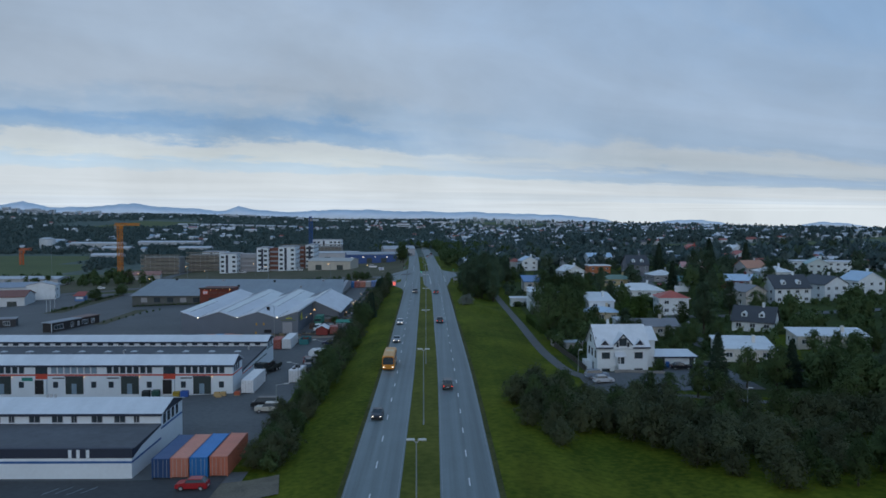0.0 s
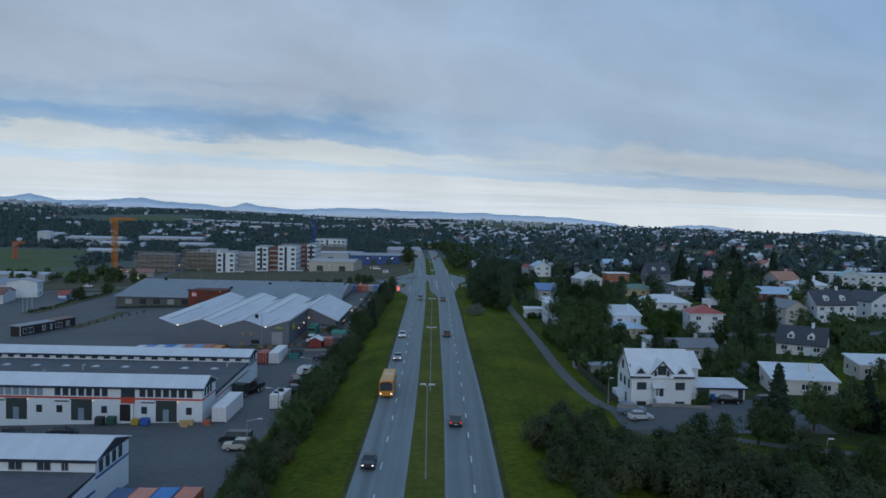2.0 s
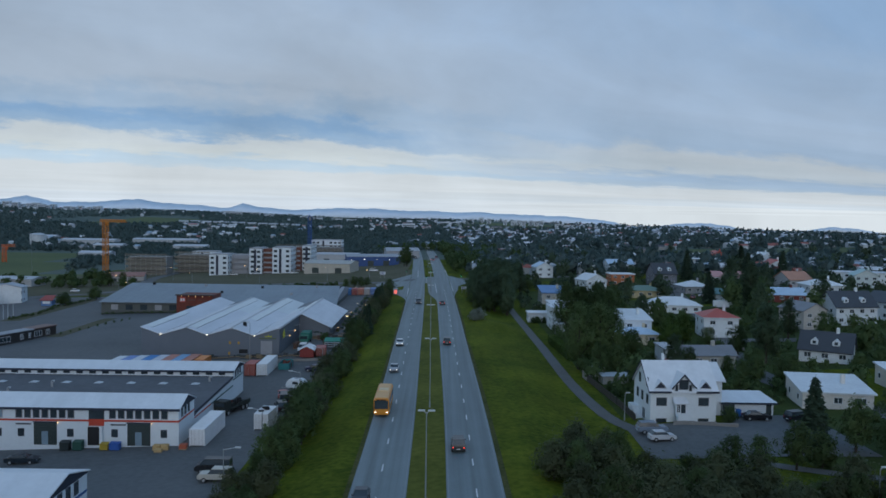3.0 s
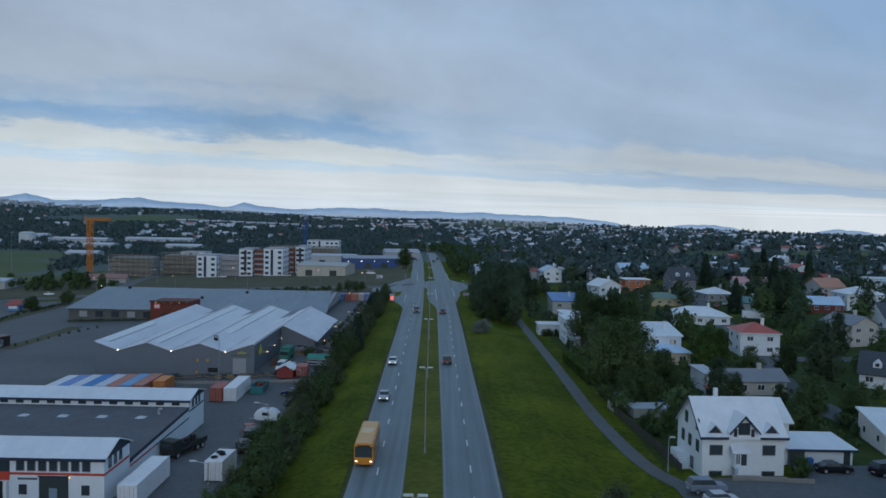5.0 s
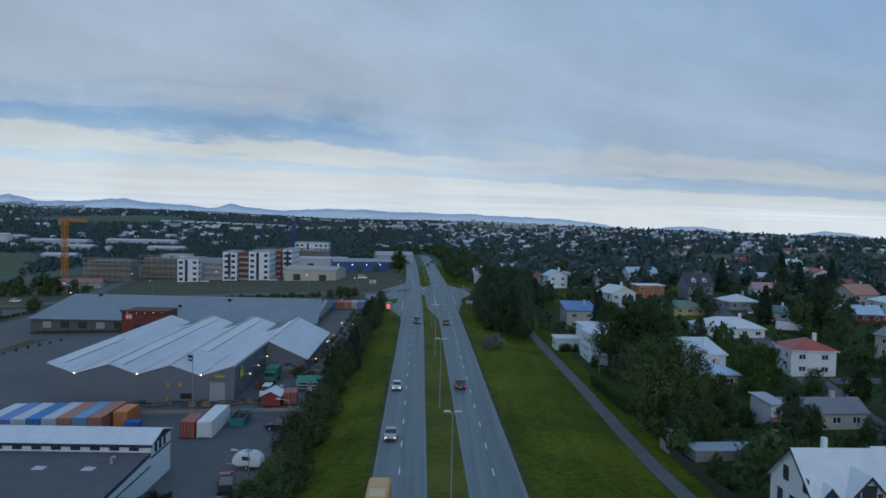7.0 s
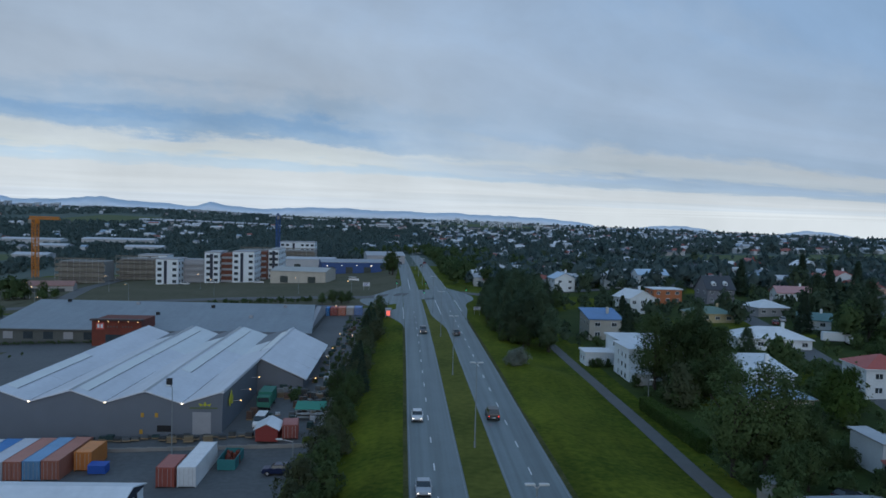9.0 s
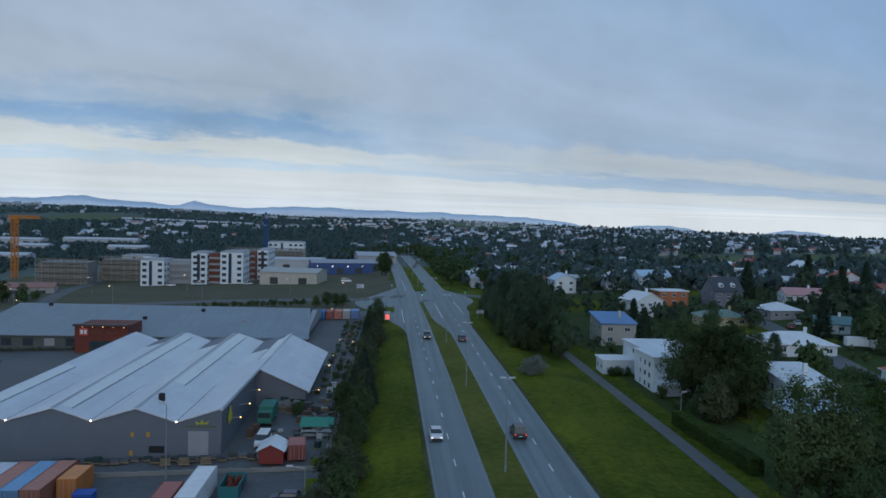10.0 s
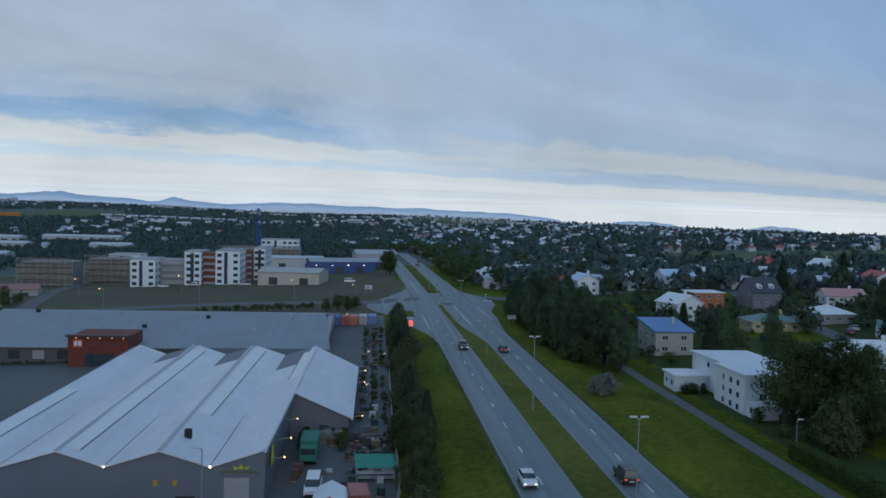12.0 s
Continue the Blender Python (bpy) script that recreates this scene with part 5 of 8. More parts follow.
KINDS = {
    "dark": [tree_kind("tree", "dark green broadleaf tree with an uneven crown", 11 + k, 8.0, 3.1, 1.4, 3700, 0.38, M_LEAF, 60) for k in range(4)],
    "tall": [tree_kind("tree", "tall dark poplar-like tree with feathery upswept boughs", 81 + k, 15.0, 4.3, 2.0, 7200, 0.50, M_POPLAR, 100) for k in range(5)],
    "great": [tree_kind("tree", "very tall dark green tree with an open feathery crown", 91 + k, 15.0, 4.5, 2.2, 8200, 0.46, M_LEAF, 105) for k in range(3)],
    "airy": [tree_kind("tree", "tall thin-leaved tree with an open airy crown", 191 + k, 15.0, 4.5, 2.2, 6200, 0.42, M_LEAF, 105) for k in range(2)],
    "bright": [tree_kind("tree", "fresh green broadleaf garden tree", 31 + k, 7.0, 3.1, 1.3, 3200, 0.42, M_LEAFB, 46) for k in range(2)],
    "willow": [tree_kind("bush", "olive-green willow thicket bush", 41 + k, 5.4, 3.1, 0.4, 2900, 0.36, M_WILLOW, 46, group="thicket") for k in range(5)],
    "darkbush": [tree_kind("bush", "dark green leafy shrub", 51 + k, 4.0, 2.3, 0.3, 1800, 0.34, M_LEAF, 32, group="shrubs") for k in range(3)],
    "silver": [tree_kind("bush", "silvery willow bush on the grass", 61, 3.2, 2.3, 0.3, 3200, 0.27, M_SILVER, 30)],
    "spruce": [tree_kind("spruce_tree", "dark spruce with drooping tiers of branches", 71 + k, 9.5, 2.6, 0.8, 1900, 0.70, M_NEEDLE, conifer=True) for k in range(3)],
}
TREE_COUNT, PLANTED = [0], set()


def plant(kind, x, y, scale=1.0, tall=1.0, rnd=random):
    src = KINDS[kind][TREE_COUNT[0] % len(KINDS[kind])]
    TREE_COUNT[0] += 1
    z = ground_z(x, y) - 0.05
    m = Matrix.Translation((x, y, z)) @ Matrix.Rotation(rnd.uniform(0, 6.28), 4, "Z") @ Matrix.Diagonal((scale, scale, scale * tall, 1))
    if src not in PLANTED:
        PLANTED.add(src)
        src.matrix_basis = m
        return src
    # scale is in m already
    made = copy_thing(src, Matrix())
    made.matrix_basis = m
    return made


R = random.Random(5)
# hedge of trees between yard and road
y = 114.0
while y < 392:
    for lane in (0, 1):
        if lane and R.random() < 0.35:
            continue
        young = 0.8 if y < 140 else 1.0
        x = R.uniform(-24.6, -22.4) - (1.6 if lane else 0) + 0.005 * max(0, y - 200)
        pick = R.random()
        if y > 262 and pick < 0.22:
            plant("spruce", x + 0.5, y + R.uniform(-1, 1), R.uniform(0.65, 0.9), 1.0, R)
        elif pick < 0.45:
            plant("dark", x, y + R.uniform(-1, 1), R.uniform(0.5, 0.95) * young, 1.0, R)
        elif pick < 0.8:
            plant("willow", x, y + R.uniform(-1, 1), R.uniform(0.6, 1.15) * young, 1.0, R)
        else:
            plant("darkbush", x, y + R.uniform(-1, 1), R.uniform(0.8, 1.3) * young, 1.0, R)
    y += R.uniform(3.6, 5.8)
NEAR = random.Random(17)
for k in range(12):
    plant("willow" if k % 3 else "darkbush", lin(112 + 2.9 * k, [(112, -23.4), (124, -24.8), (134, -26.5)]) + NEAR.uniform(-0.6, 0.6), 112 + 2.9 * k, NEAR.uniform(0.55, 0.8), 1.0, NEAR)
# thicket beside the right verge
def in_thicket(x, y):
    if y > 158 or y < 92 or x < 12.6 or x > 118:
        return False
    front = lin(x, [(12, 115), (17, 118), (20, 126), (27, 124), (32, 116), (36, 106), (41, 99), (120, 94)])
    back = lin(x, [(12, 160), (20, 156), (30, 148), (40, 142), (60, 138), (120, 132)])
    return front < y < back


gx = 12.6
while gx < 118:
    gy = 93.0
    while gy < 160:
        x, yy = gx + R.uniform(-1.4, 1.4), gy + R.uniform(-1.4, 1.4)
        if in_thicket(x, yy):
            k = "willow" if R.random() < 0.72 else ("darkbush" if R.random() < 0.6 else "dark")
            plant(k, x, yy, R.uniform(0.75, 1.1) * (0.8 if k == "dark" else 1.0), R.uniform(0.85, 1.1), R)
        gy += 4.4
    gx += 4.4
# tall trees and shrubs at set places: kind, x, y, scale
for k, x, y, s in (("dark", 87, 191, 0.75), ("dark", 92, 190, 0.7), ("darkbush", 96.5, 190, 1.2), ("dark", 101, 191, 0.75), ("dark", 106, 190, 0.8), ("spruce", 54.5, 161.5, 1.12), ("dark", 59, 158, 1.0), ("dark", 63.5, 155, 1.1), ("spruce", 68, 159, 1.0), ("dark", 74, 156, 1.2), ("dark", 81, 160, 1.25), ("tall", 88, 156, 0.68), ("dark", 95, 160, 1.3), ("tall", 103, 157, 0.7), ("dark", 112, 160, 1.35), ("tall", 120, 158, 0.7), ("spruce", 92, 150, 1.2), ("dark", 106, 150, 1.3), ("dark", 70, 147, 1.1), ("dark", 37.2, 147, 0.75), ("dark", 41.2, 148, 0.7), ("dark", 34, 144.5, 0.62), ("dark", 47, 150, 0.85), ("darkbush", 51, 151, 1.2), ("darkbush", 46.3, 174.2, 0.75), ("darkbush", 47.2, 175.6, 0.6),
                   ("silver", 10.8, 292, 1.15), ("silver", 9.6, 290.5, 0.6), ("airy", 30.0, 224.2, 1.06), ("airy", 34.8, 225.5, 1.02), ("airy", 38.6, 228, 0.9), ("darkbush", 40, 251, 0.8), ("darkbush", 42.5, 256, 0.7),  ("tall", 48.3, 213.5, 0.62), ("dark", 51.8, 214.5, 0.8), ("dark", 59.5, 213.0, 0.6), ("dark", 63.5, 212.5, 0.7), ("darkbush", 41.5, 226, 0.8), ("darkbush", 44, 226.3, 0.85), ("darkbush", 46.6, 226, 0.8), ("dark", 40, 214.2, 0.4), ("darkbush", 34.5, 205.5, 0.5), ("darkbush", 38.5, 206.6, 0.45), ("dark", 40.5, 206.4, 0.42), ("darkbush", 43.5, 206, 0.7), ("darkbush", 45, 202, 0.4), ("darkbush", 35.5, 200, 0.4), ("darkbush", 46.5, 197, 0.4), ("darkbush", 47, 191, 0.4), ("darkbush", 33, 196.5, 0.45), ("darkbush", 32.4, 201.5, 0.5), ("darkbush", 42.8, 213, 0.7), ("bright", 60.5, 231, 0.6), ("dark", 33.8, 226.5, 1.0), ("dark", 70, 236, 1.0), ("dark", 64, 240, 0.9), ("dark", 72, 140, 1.2), ("tall", 80, 146, 0.75), ("tall", 88, 139, 0.8), ("dark", 96, 148, 1.4), ("dark", 84, 131, 1.2), ("tall", 104, 140, 0.75), ("dark", 66, 134, 1.0), ("spruce", 76, 134, 1.1), ("dark", 43.7, 231, 1.0),
                   ("bright", 59, 254, 1.2), ("bright", 63, 257, 1.15), ("bright", 57, 247, 1.0), ("tall", 73.4, 228, 0.95), ("dark", 33, 215, 0.9), ("dark", 37, 218, 0.8), ("bright", 44, 238, 0.9),
                   ("darkbush", 44, 213, 1.0), ("darkbush", 56, 211, 0.7), ("darkbush", 62, 211, 0.8), ("dark", 66, 214, 0.8), ("tall", 109, 332, 1.12), ("tall", 117.5, 378, 1.0), ("tall", 100, 300, 0.8), ("spruce", 49.8, 359, 1.1), 
                   ("tall", 93, 262, 0.75), ("tall", 128, 318, 0.85), ("spruce", 133, 400, 1.7), ("spruce", 120, 445, 1.6), ("spruce", 152, 460, 1.7), ("spruce", 165, 440, 1.6), ("spruce", 100, 350, 1.3), ("tall", 63, 300, 0.62), ("tall", 70, 352, 0.7), ("dark", 60, 330, 1.2),
                   ("spruce", 41.5, 322, 1.3), ("dark", 46, 318, 1.2), ("darkbush", 30.5, 302, 0.45),
                   ("willow", 35.6, 263.4, 1.45), ("dark", 39.6, 266, 0.95), ("dark", 41.5, 263.5, 1.1), ("great", 42.6, 270.5, 0.88), ("airy", 37.6, 279.0, 0.85), ("great", 46.5, 273, 0.9), ("dark", 95, 245, 1.2), ("dark", -22, 556, 1.6), ("dark", -24, 562, 1.5),
                   ("dark", 59, 203.5, 0.7), ("dark", 63, 206, 0.75), ("dark", 67, 203, 0.75), ("darkbush", 57, 199, 1.0), ("dark", 70.5, 207, 0.8), ("dark", -174, 470, 1.1), ("dark", -180, 476, 1.0), ("dark", -168, 474, 0.9)):
    plant(k, x, y, s, 1.0, R)
LOOSE, SHRUBS = [], []
# trees far across the yard
for k in range(60):
    LOOSE.append((R.uniform(-300, -190), R.uniform(466, 512), R.uniform(4, 8)))
for k in range(26):
    LOOSE.append((R.uniform(-200, -160), R.uniform(462, 474), R.uniform(3, 5.5)))
for x, y, sc in ((-157.5, 384, 0.95), (-160.5, 386, 0.8), (-152.8, 404, 0.95), (-155.5, 406, 0.8)):
    plant("dark", x, y, sc, 0.8, R)
for k in range(60):
    u = k / 59
    SHRUBS.append((lin(u, [(0, -157), (0.3, -154.5), (0.6, -158.5), (1, -153.5)]) + R.uniform(-1, 1), lin(u, [(0, 338), (0.3, 353), (0.6, 380), (1, 402)]), R.uniform(0.8, 1.6)))
for k in range(9):
    SHRUBS.append((-119.5 + 1.1 * k, 297 + 4.2 * k, R.uniform(0.7, 1.2)))
for k in range(40):
    SHRUBS.append((-128 + 0.75 * k, 348.6 + R.uniform(-0.5, 0.5), R.uniform(0.6, 1.2)))
for k in range(26):
    SHRUBS.append((-88 + 1.5 * k + R.uniform(-0.6, 0.6), 432.5 + R.uniform(-1.5, 1.5), R.uniform(1.4, 3.0)))
for x, y, sc in ((-45.5, 428, 0.7), (-42, 431, 0.85), (-38.5, 429, 0.8), (-36, 433, 0.7)):
    plant("dark", x, y, sc, 0.8, R)
# wood along the right of the road
for k in range(92):
    y = 318 + 105 * R.random()
    x = lin(y, [(318, 13.5), (345, 11.5), (395, 11.5), (423, 16)]) + abs(R.gauss(0, 9))
    if x > lin(y, [(318, 26), (348, 27), (368, 33), (423, 42)]) or (22.0 < x < 27.4 and y < 346):
        continue
    edge = x < lin(y, [(318, 17), (345, 14.5), (423, 18)])
    plant("tall" if R.random() < 0.75 else "dark", x, y, R.uniform(0.72, 0.95) * (0.72 if edge else 1.0), R.uniform(0.95, 1.15), R)
for k in range(30):
    y = 324 + 96 * R.random()
    plant("willow" if R.random() < 0.6 else "darkbush", lin(y, [(318, 12.5), (345, 10.6), (423, 13)]) + R.uniform(-0.6, 2.5), y, R.uniform(0.6, 0.95), 1.0, R)
for k in range(150):
    y = 486 + 330 * R.random()
    LOOSE.append((road_x(y) + 13 + abs(R.gauss(0, 24)), y, R.uniform(5.5, 11)))
for k in range(40):
    y = R.uniform(765, 860)
    LOOSE.append((road_x(y) + R.uniform(-45, 20), y, R.uniform(5, 8)))
# trees that screen the white block, and shrubs round its shed and porch
SCREEN = random.Random(31)
for k, x, y, s in (("airy", 35.2, 277.2, 1.05), ("great", 39.4, 275.5, 0.95), ("great", 43.2, 275.5, 1.0), ("darkbush", 28.4, 301.6, 0.5), ("darkbush", 29.5, 301.3, 0.55), ("darkbush", 31.9, 301.2, 0.5), ("darkbush", 32.4, 280.4, 0.6), ("silver", 9.3, 292.6, 0.95)):
    plant(k, x, y, s, 1.0, SCREEN)


# ---- street lamps ----
def street_lamp(x, y, h, arms=2, reach=0.35, turn=0, label="tall grey double-armed street lamp", base=None, group="road lamps"):
    t = thing("street_lamp", label, "street lamp", pose(x, y, ground_z(x, y), 0, 0, turn), group)
    part("pole", tube(B(), (0, 0, -0.3), (0, 0, h), 0.10, 0.055, 8), M_POLE, t)
    part("base", tube(B(), (0, 0, -0.3), (0, 0, 0.9), 0.14, 0.14, 8), M_POLE, t)
    for s in (-1, 1)[:arms]:
        bm = tube(B(), (0, 0, h - 0.15), (s * reach, 0, h + 0.15), 0.05, 0.04, 6)
        part("arm", bm, M_STEEL, t)
        bm = box(B(), min(s * (reach - 0.2), s * (reach + 0.6)), max(s * (reach - 0.2), s * (reach + 0.6)), -0.17, 0.17, h + 0.08, h + 0.26)
        bmesh.ops.bevel(bm, geom=bm.edges[:], offset=0.05, segments=1, affect="EDGES")
        part("lamp_head", bm, paint(0.50, 0.52, 0.52), t, "pale lamp head")
    return t


first_lamp = street_lamp(road_x(78), 78.0, 11.8)
for k in range(1, 12):
    y = 78.0 + 51.3 * k
    if 400 < y < 480:
        continue
    copy_thing(first_lamp, pose(road_x(y), y, ground_z(road_x(y), y)))
street_lamp(-47.9, 242.0, 10.5, 1, 0.4, 0, "tall grey yard lighting mast", group="yard lamps")
for x, y, turn in ((-27.6, 225, 0), (-27.6, 195, 0), (-28.0, 163.5, 0), (-28.2, 142, 180)):
    street_lamp(x, y, 6.5, 1, 1.6, turn, "slim grey yard lamp with one curved arm", group="yard lamps")
for x, y in ((30.0, 178), (30.2, 264), (50.7, 136)):
    street_lamp(x, y, 4.6, 1, 0.3, 180, "short grey footpath lamp", group="path lamps")


# ---- vehicles ----
def wheel(parent, x, y, z, r=0.33, w=0.22):
    ob = part("wheel", tube(B(), (-w / 2, 0, 0), (w / 2, 0, 0), r, r, 14), M_BLACK, parent)
    ob.location = (x, y, z)
    part("rim", tube(B(), (-w / 2 - 0.012, 0, 0), (w / 2 + 0.012, 0, 0), r * 0.6, r * 0.6, 10), M_STEEL, ob)
    return ob


CAR_SHAPES = {
    # length, width, side outline of body, outline of the glass house
    "hatch": (4.1, 1.75, [(-2.05, 0.3), (2.05, 0.3), (2.05, 0.75), (1.85, 0.92), (0.9, 1.02), (-1.95, 1.08), (-2.05, 0.8)], [(1.0, 1.0), (0.35, 1.45), (-1.35, 1.48), (-1.9, 1.05)]),
    "saloon": (4.6, 1.8, [(-2.3, 0.3), (2.3, 0.3), (2.3, 0.72), (2.1, 0.88), (0.9, 0.98), (-1.7, 1.0), (-2.25, 0.95)], [(0.95, 0.96), (0.2, 1.42), (-1.1, 1.42), (-1.75, 0.98)]),
    "suv": (4.8, 1.9, [(-2.4, 0.4), (2.4, 0.4), (2.4, 0.9), (2.2, 1.08), (1.0, 1.15), (-2.3, 1.2), (-2.4, 0.95)], [(1.05, 1.12), (0.5, 1.75), (-2.0, 1.78), (-2.32, 1.18)]),
    "van": (4.9, 1.95, [(-2.45, 0.35), (2.45, 0.35), (2.45, 0.9), (2.1, 1.15), (1.6, 1.25), (-2.45, 1.25)], [(1.75, 1.2), (1.15, 1.95), (-2.4, 1.98), (-2.45, 1.2)]),
    "pickup": (5.2, 1.9, [(-2.6, 0.45), (2.6, 0.45), (2.6, 0.95), (2.35, 1.12), (1.1, 1.18), (-2.6, 1.15)], [(1.15, 1.14), (0.55, 1.8), (-0.8, 1.82), (-1.1, 1.15)]),
}


def car(x, y, turn, shape, colour, label, lights=None, z=None, group="parked cars"):
    """A car heading along its own +x before the turn."""
    l, w, body, glass = CAR_SHAPES[shape]
    t = thing("car", label, "car", pose(x, y, (ground_z(x, y) + 0.1) if z is None else z, 0, 0, turn), group)
    pm = paint(*colour, 0.3)
    bm = prism(B(), body, -w / 2, w / 2, "y")
    bmesh.ops.bevel(bm, geom=bm.edges[:], offset=0.06, segments=2, affect="EDGES")
    part("body", bm, pm, t)
    bm = B()
    lo = [(p[0], s * (w / 2 - 0.06 - 0.14 * (p[1] > 1.3)), p[1]) for s in (-1, 1) for p in glass]
    v = [bm.verts.new(p) for p in lo]
    k = len(glass)
    bm.faces.new(v[:k][::-1])
    bm.faces.new(v[k:])
    for i in range(k):
        j = (i + 1) % k
        bm.faces.new((v[i], v[j], v[k + j], v[k + i]))
    bmesh.ops.recalc_face_normals(bm, faces=bm.faces[:])
    part("window_glass", bm, M_GLASS, t, "dark car glass")
    (xa, za), (xb, zb) = glass[1], glass[2]
    part("roof", box(B(), xb + 0.02, xa - 0.02, -w / 2 + 0.18, w / 2 - 0.18, min(za, zb) - 0.02, max(za, zb) + 0.04), pm, t)
    for sy in (-1, 1):
        for sx in (-1, 1):
            wheel_ob = wheel(t, sx * l * 0.31, sy * (w / 2 - 0.08), 0.33)
            wheel_ob.rotation_euler = (0, 0, radians(90))
        part("headlight", box(B(), l / 2 - 0.09, l / 2 + 0.012, sy * w * 0.36 - 0.12, sy * w * 0.36 + 0.12, 0.62, 0.72), L_HEAD if lights else paint(0.6, 0.62, 0.64, 0.2), t)
        part("tail_light", box(B(), -l / 2 - 0.012, -l / 2 + 0.09, sy * w * 0.4 - 0.09, sy * w * 0.4 + 0.09, 0.74, 0.88), L_RED if lights else paint(0.35, 0.02, 0.02, 0.3), t)
        part("mirror", box(B(), l * 0.17, l * 0.21, sy * (w / 2 + 0.02) - 0.09, sy * (w / 2 + 0.02) + 0.09, 1.0, 1.14), pm, t)
    part("bumper", box(B(), l / 2 - 0.04, l / 2 + 0.03, -w * 0.42, w * 0.42, 0.34, 0.52), M_BLACK, t)
    part("number_plate", box(B(), -l / 2 - 0.03, -l / 2 + 0.02, -0.26, 0.26, 0.52, 0.63), M_WHITE, t)
    return t


def bus(x, y, turn):
    t = thing("bus", "yellow-orange city bus with dark windows", "bus", pose(x, y, ground_z(x, y) + 0.08, 0, 0, turn), "traffic")
    bm = box(B(), -6.0, 6.0, -1.27, 1.27, 0.35, 3.0)
    bmesh.ops.bevel(bm, geom=bm.edges[:], offset=0.14, segments=2, affect="EDGES")
    part("body", bm, paint(0.62, 0.24, 0.02, 0.4), t)
    part("roof", box(B(), -5.7, 5.6, -1.1, 1.1, 3.0, 3.14), paint(0.66, 0.36, 0.14, 0.5), t, "faded orange roof")
    part("roof_unit", box(B(), -1.6, 0.6, -0.8, 0.8, 3.14, 3.3), paint(0.68, 0.50, 0.30), t)
    part("windscreen", box(B(), 5.9, 6.03, -1.12, 1.12, 1.35, 2.75), M_GLASS, t)
    part("rear_window", box(B(), -6.03, -5.9, -1.0, 1.0, 1.6, 2.6), M_GLASS, t)
    for s in (-1, 1):
        for k in range(6):
            part("side_window", box(B(), -5.4 + 1.85 * k, -3.75 + 1.85 * k, s * 1.275 - 0.02, s * 1.275 + 0.02, 1.45, 2.55), M_GLASS, t)
        for xx in (-3.2, 3.6):
            w = wheel(t, xx, s * 1.12, 0.42, 0.48, 0.3)
            w.rotation_euler = (0, 0, radians(90))
        part("headlight", box(B(), 5.95, 6.04, s * 0.95 - 0.15, s * 0.95 + 0.15, 0.74, 0.9), L_HEAD, t)
    part("destination_display", box(B(), 5.95, 6.035, -0.8, 0.8, 2.76, 2.92), M_BLACK, t)


def on_road(off, y):
    return road_x(y) + off


bus(on_road(-7.9, 180.5), 180.5, -90)
for off, y, turn, shape, col, label in (
    (-7.6, 214, -90, "saloon", (0.35, 0.37, 0.40), "silver car driving with headlights on"),
    (-7.6, 135, -90, "saloon", (0.03, 0.035, 0.045), "dark car driving with headlights on"),
    (-7.7, 248, -90, "hatch", (0.60, 0.62, 0.64), "white car driving with headlights on"),
    (-4.4, 342, -90, "suv", (0.12, 0.12, 0.13), "dark car driving with headlights on"),
    (4.2, 155.5, 90, "suv", (0.03, 0.03, 0.033), "black car with red tail lights"),
    (4.2, 248, 90, "suv", (0.03, 0.03, 0.033), "black car with red tail lights"),
    (4.2, 337, 90, "saloon", (0.03, 0.03, 0.033), "black car with red tail lights"),
    (-7.6, 640, -90, "suv", (0.10, 0.10, 0.11), "dark car driving with headlights on"),
    (7.6, 640, 90, "suv", (0.15, 0.02, 0.02), "red car with tail lights"),
    (4.3, 610, 90, "suv", (0.15, 0.15, 0.15), "grey car with tail lights")):
    car(on_road(off, y), y, turn, shape, col, label, True, ground_z(on_road(off, y), y) + 0.08, "traffic")
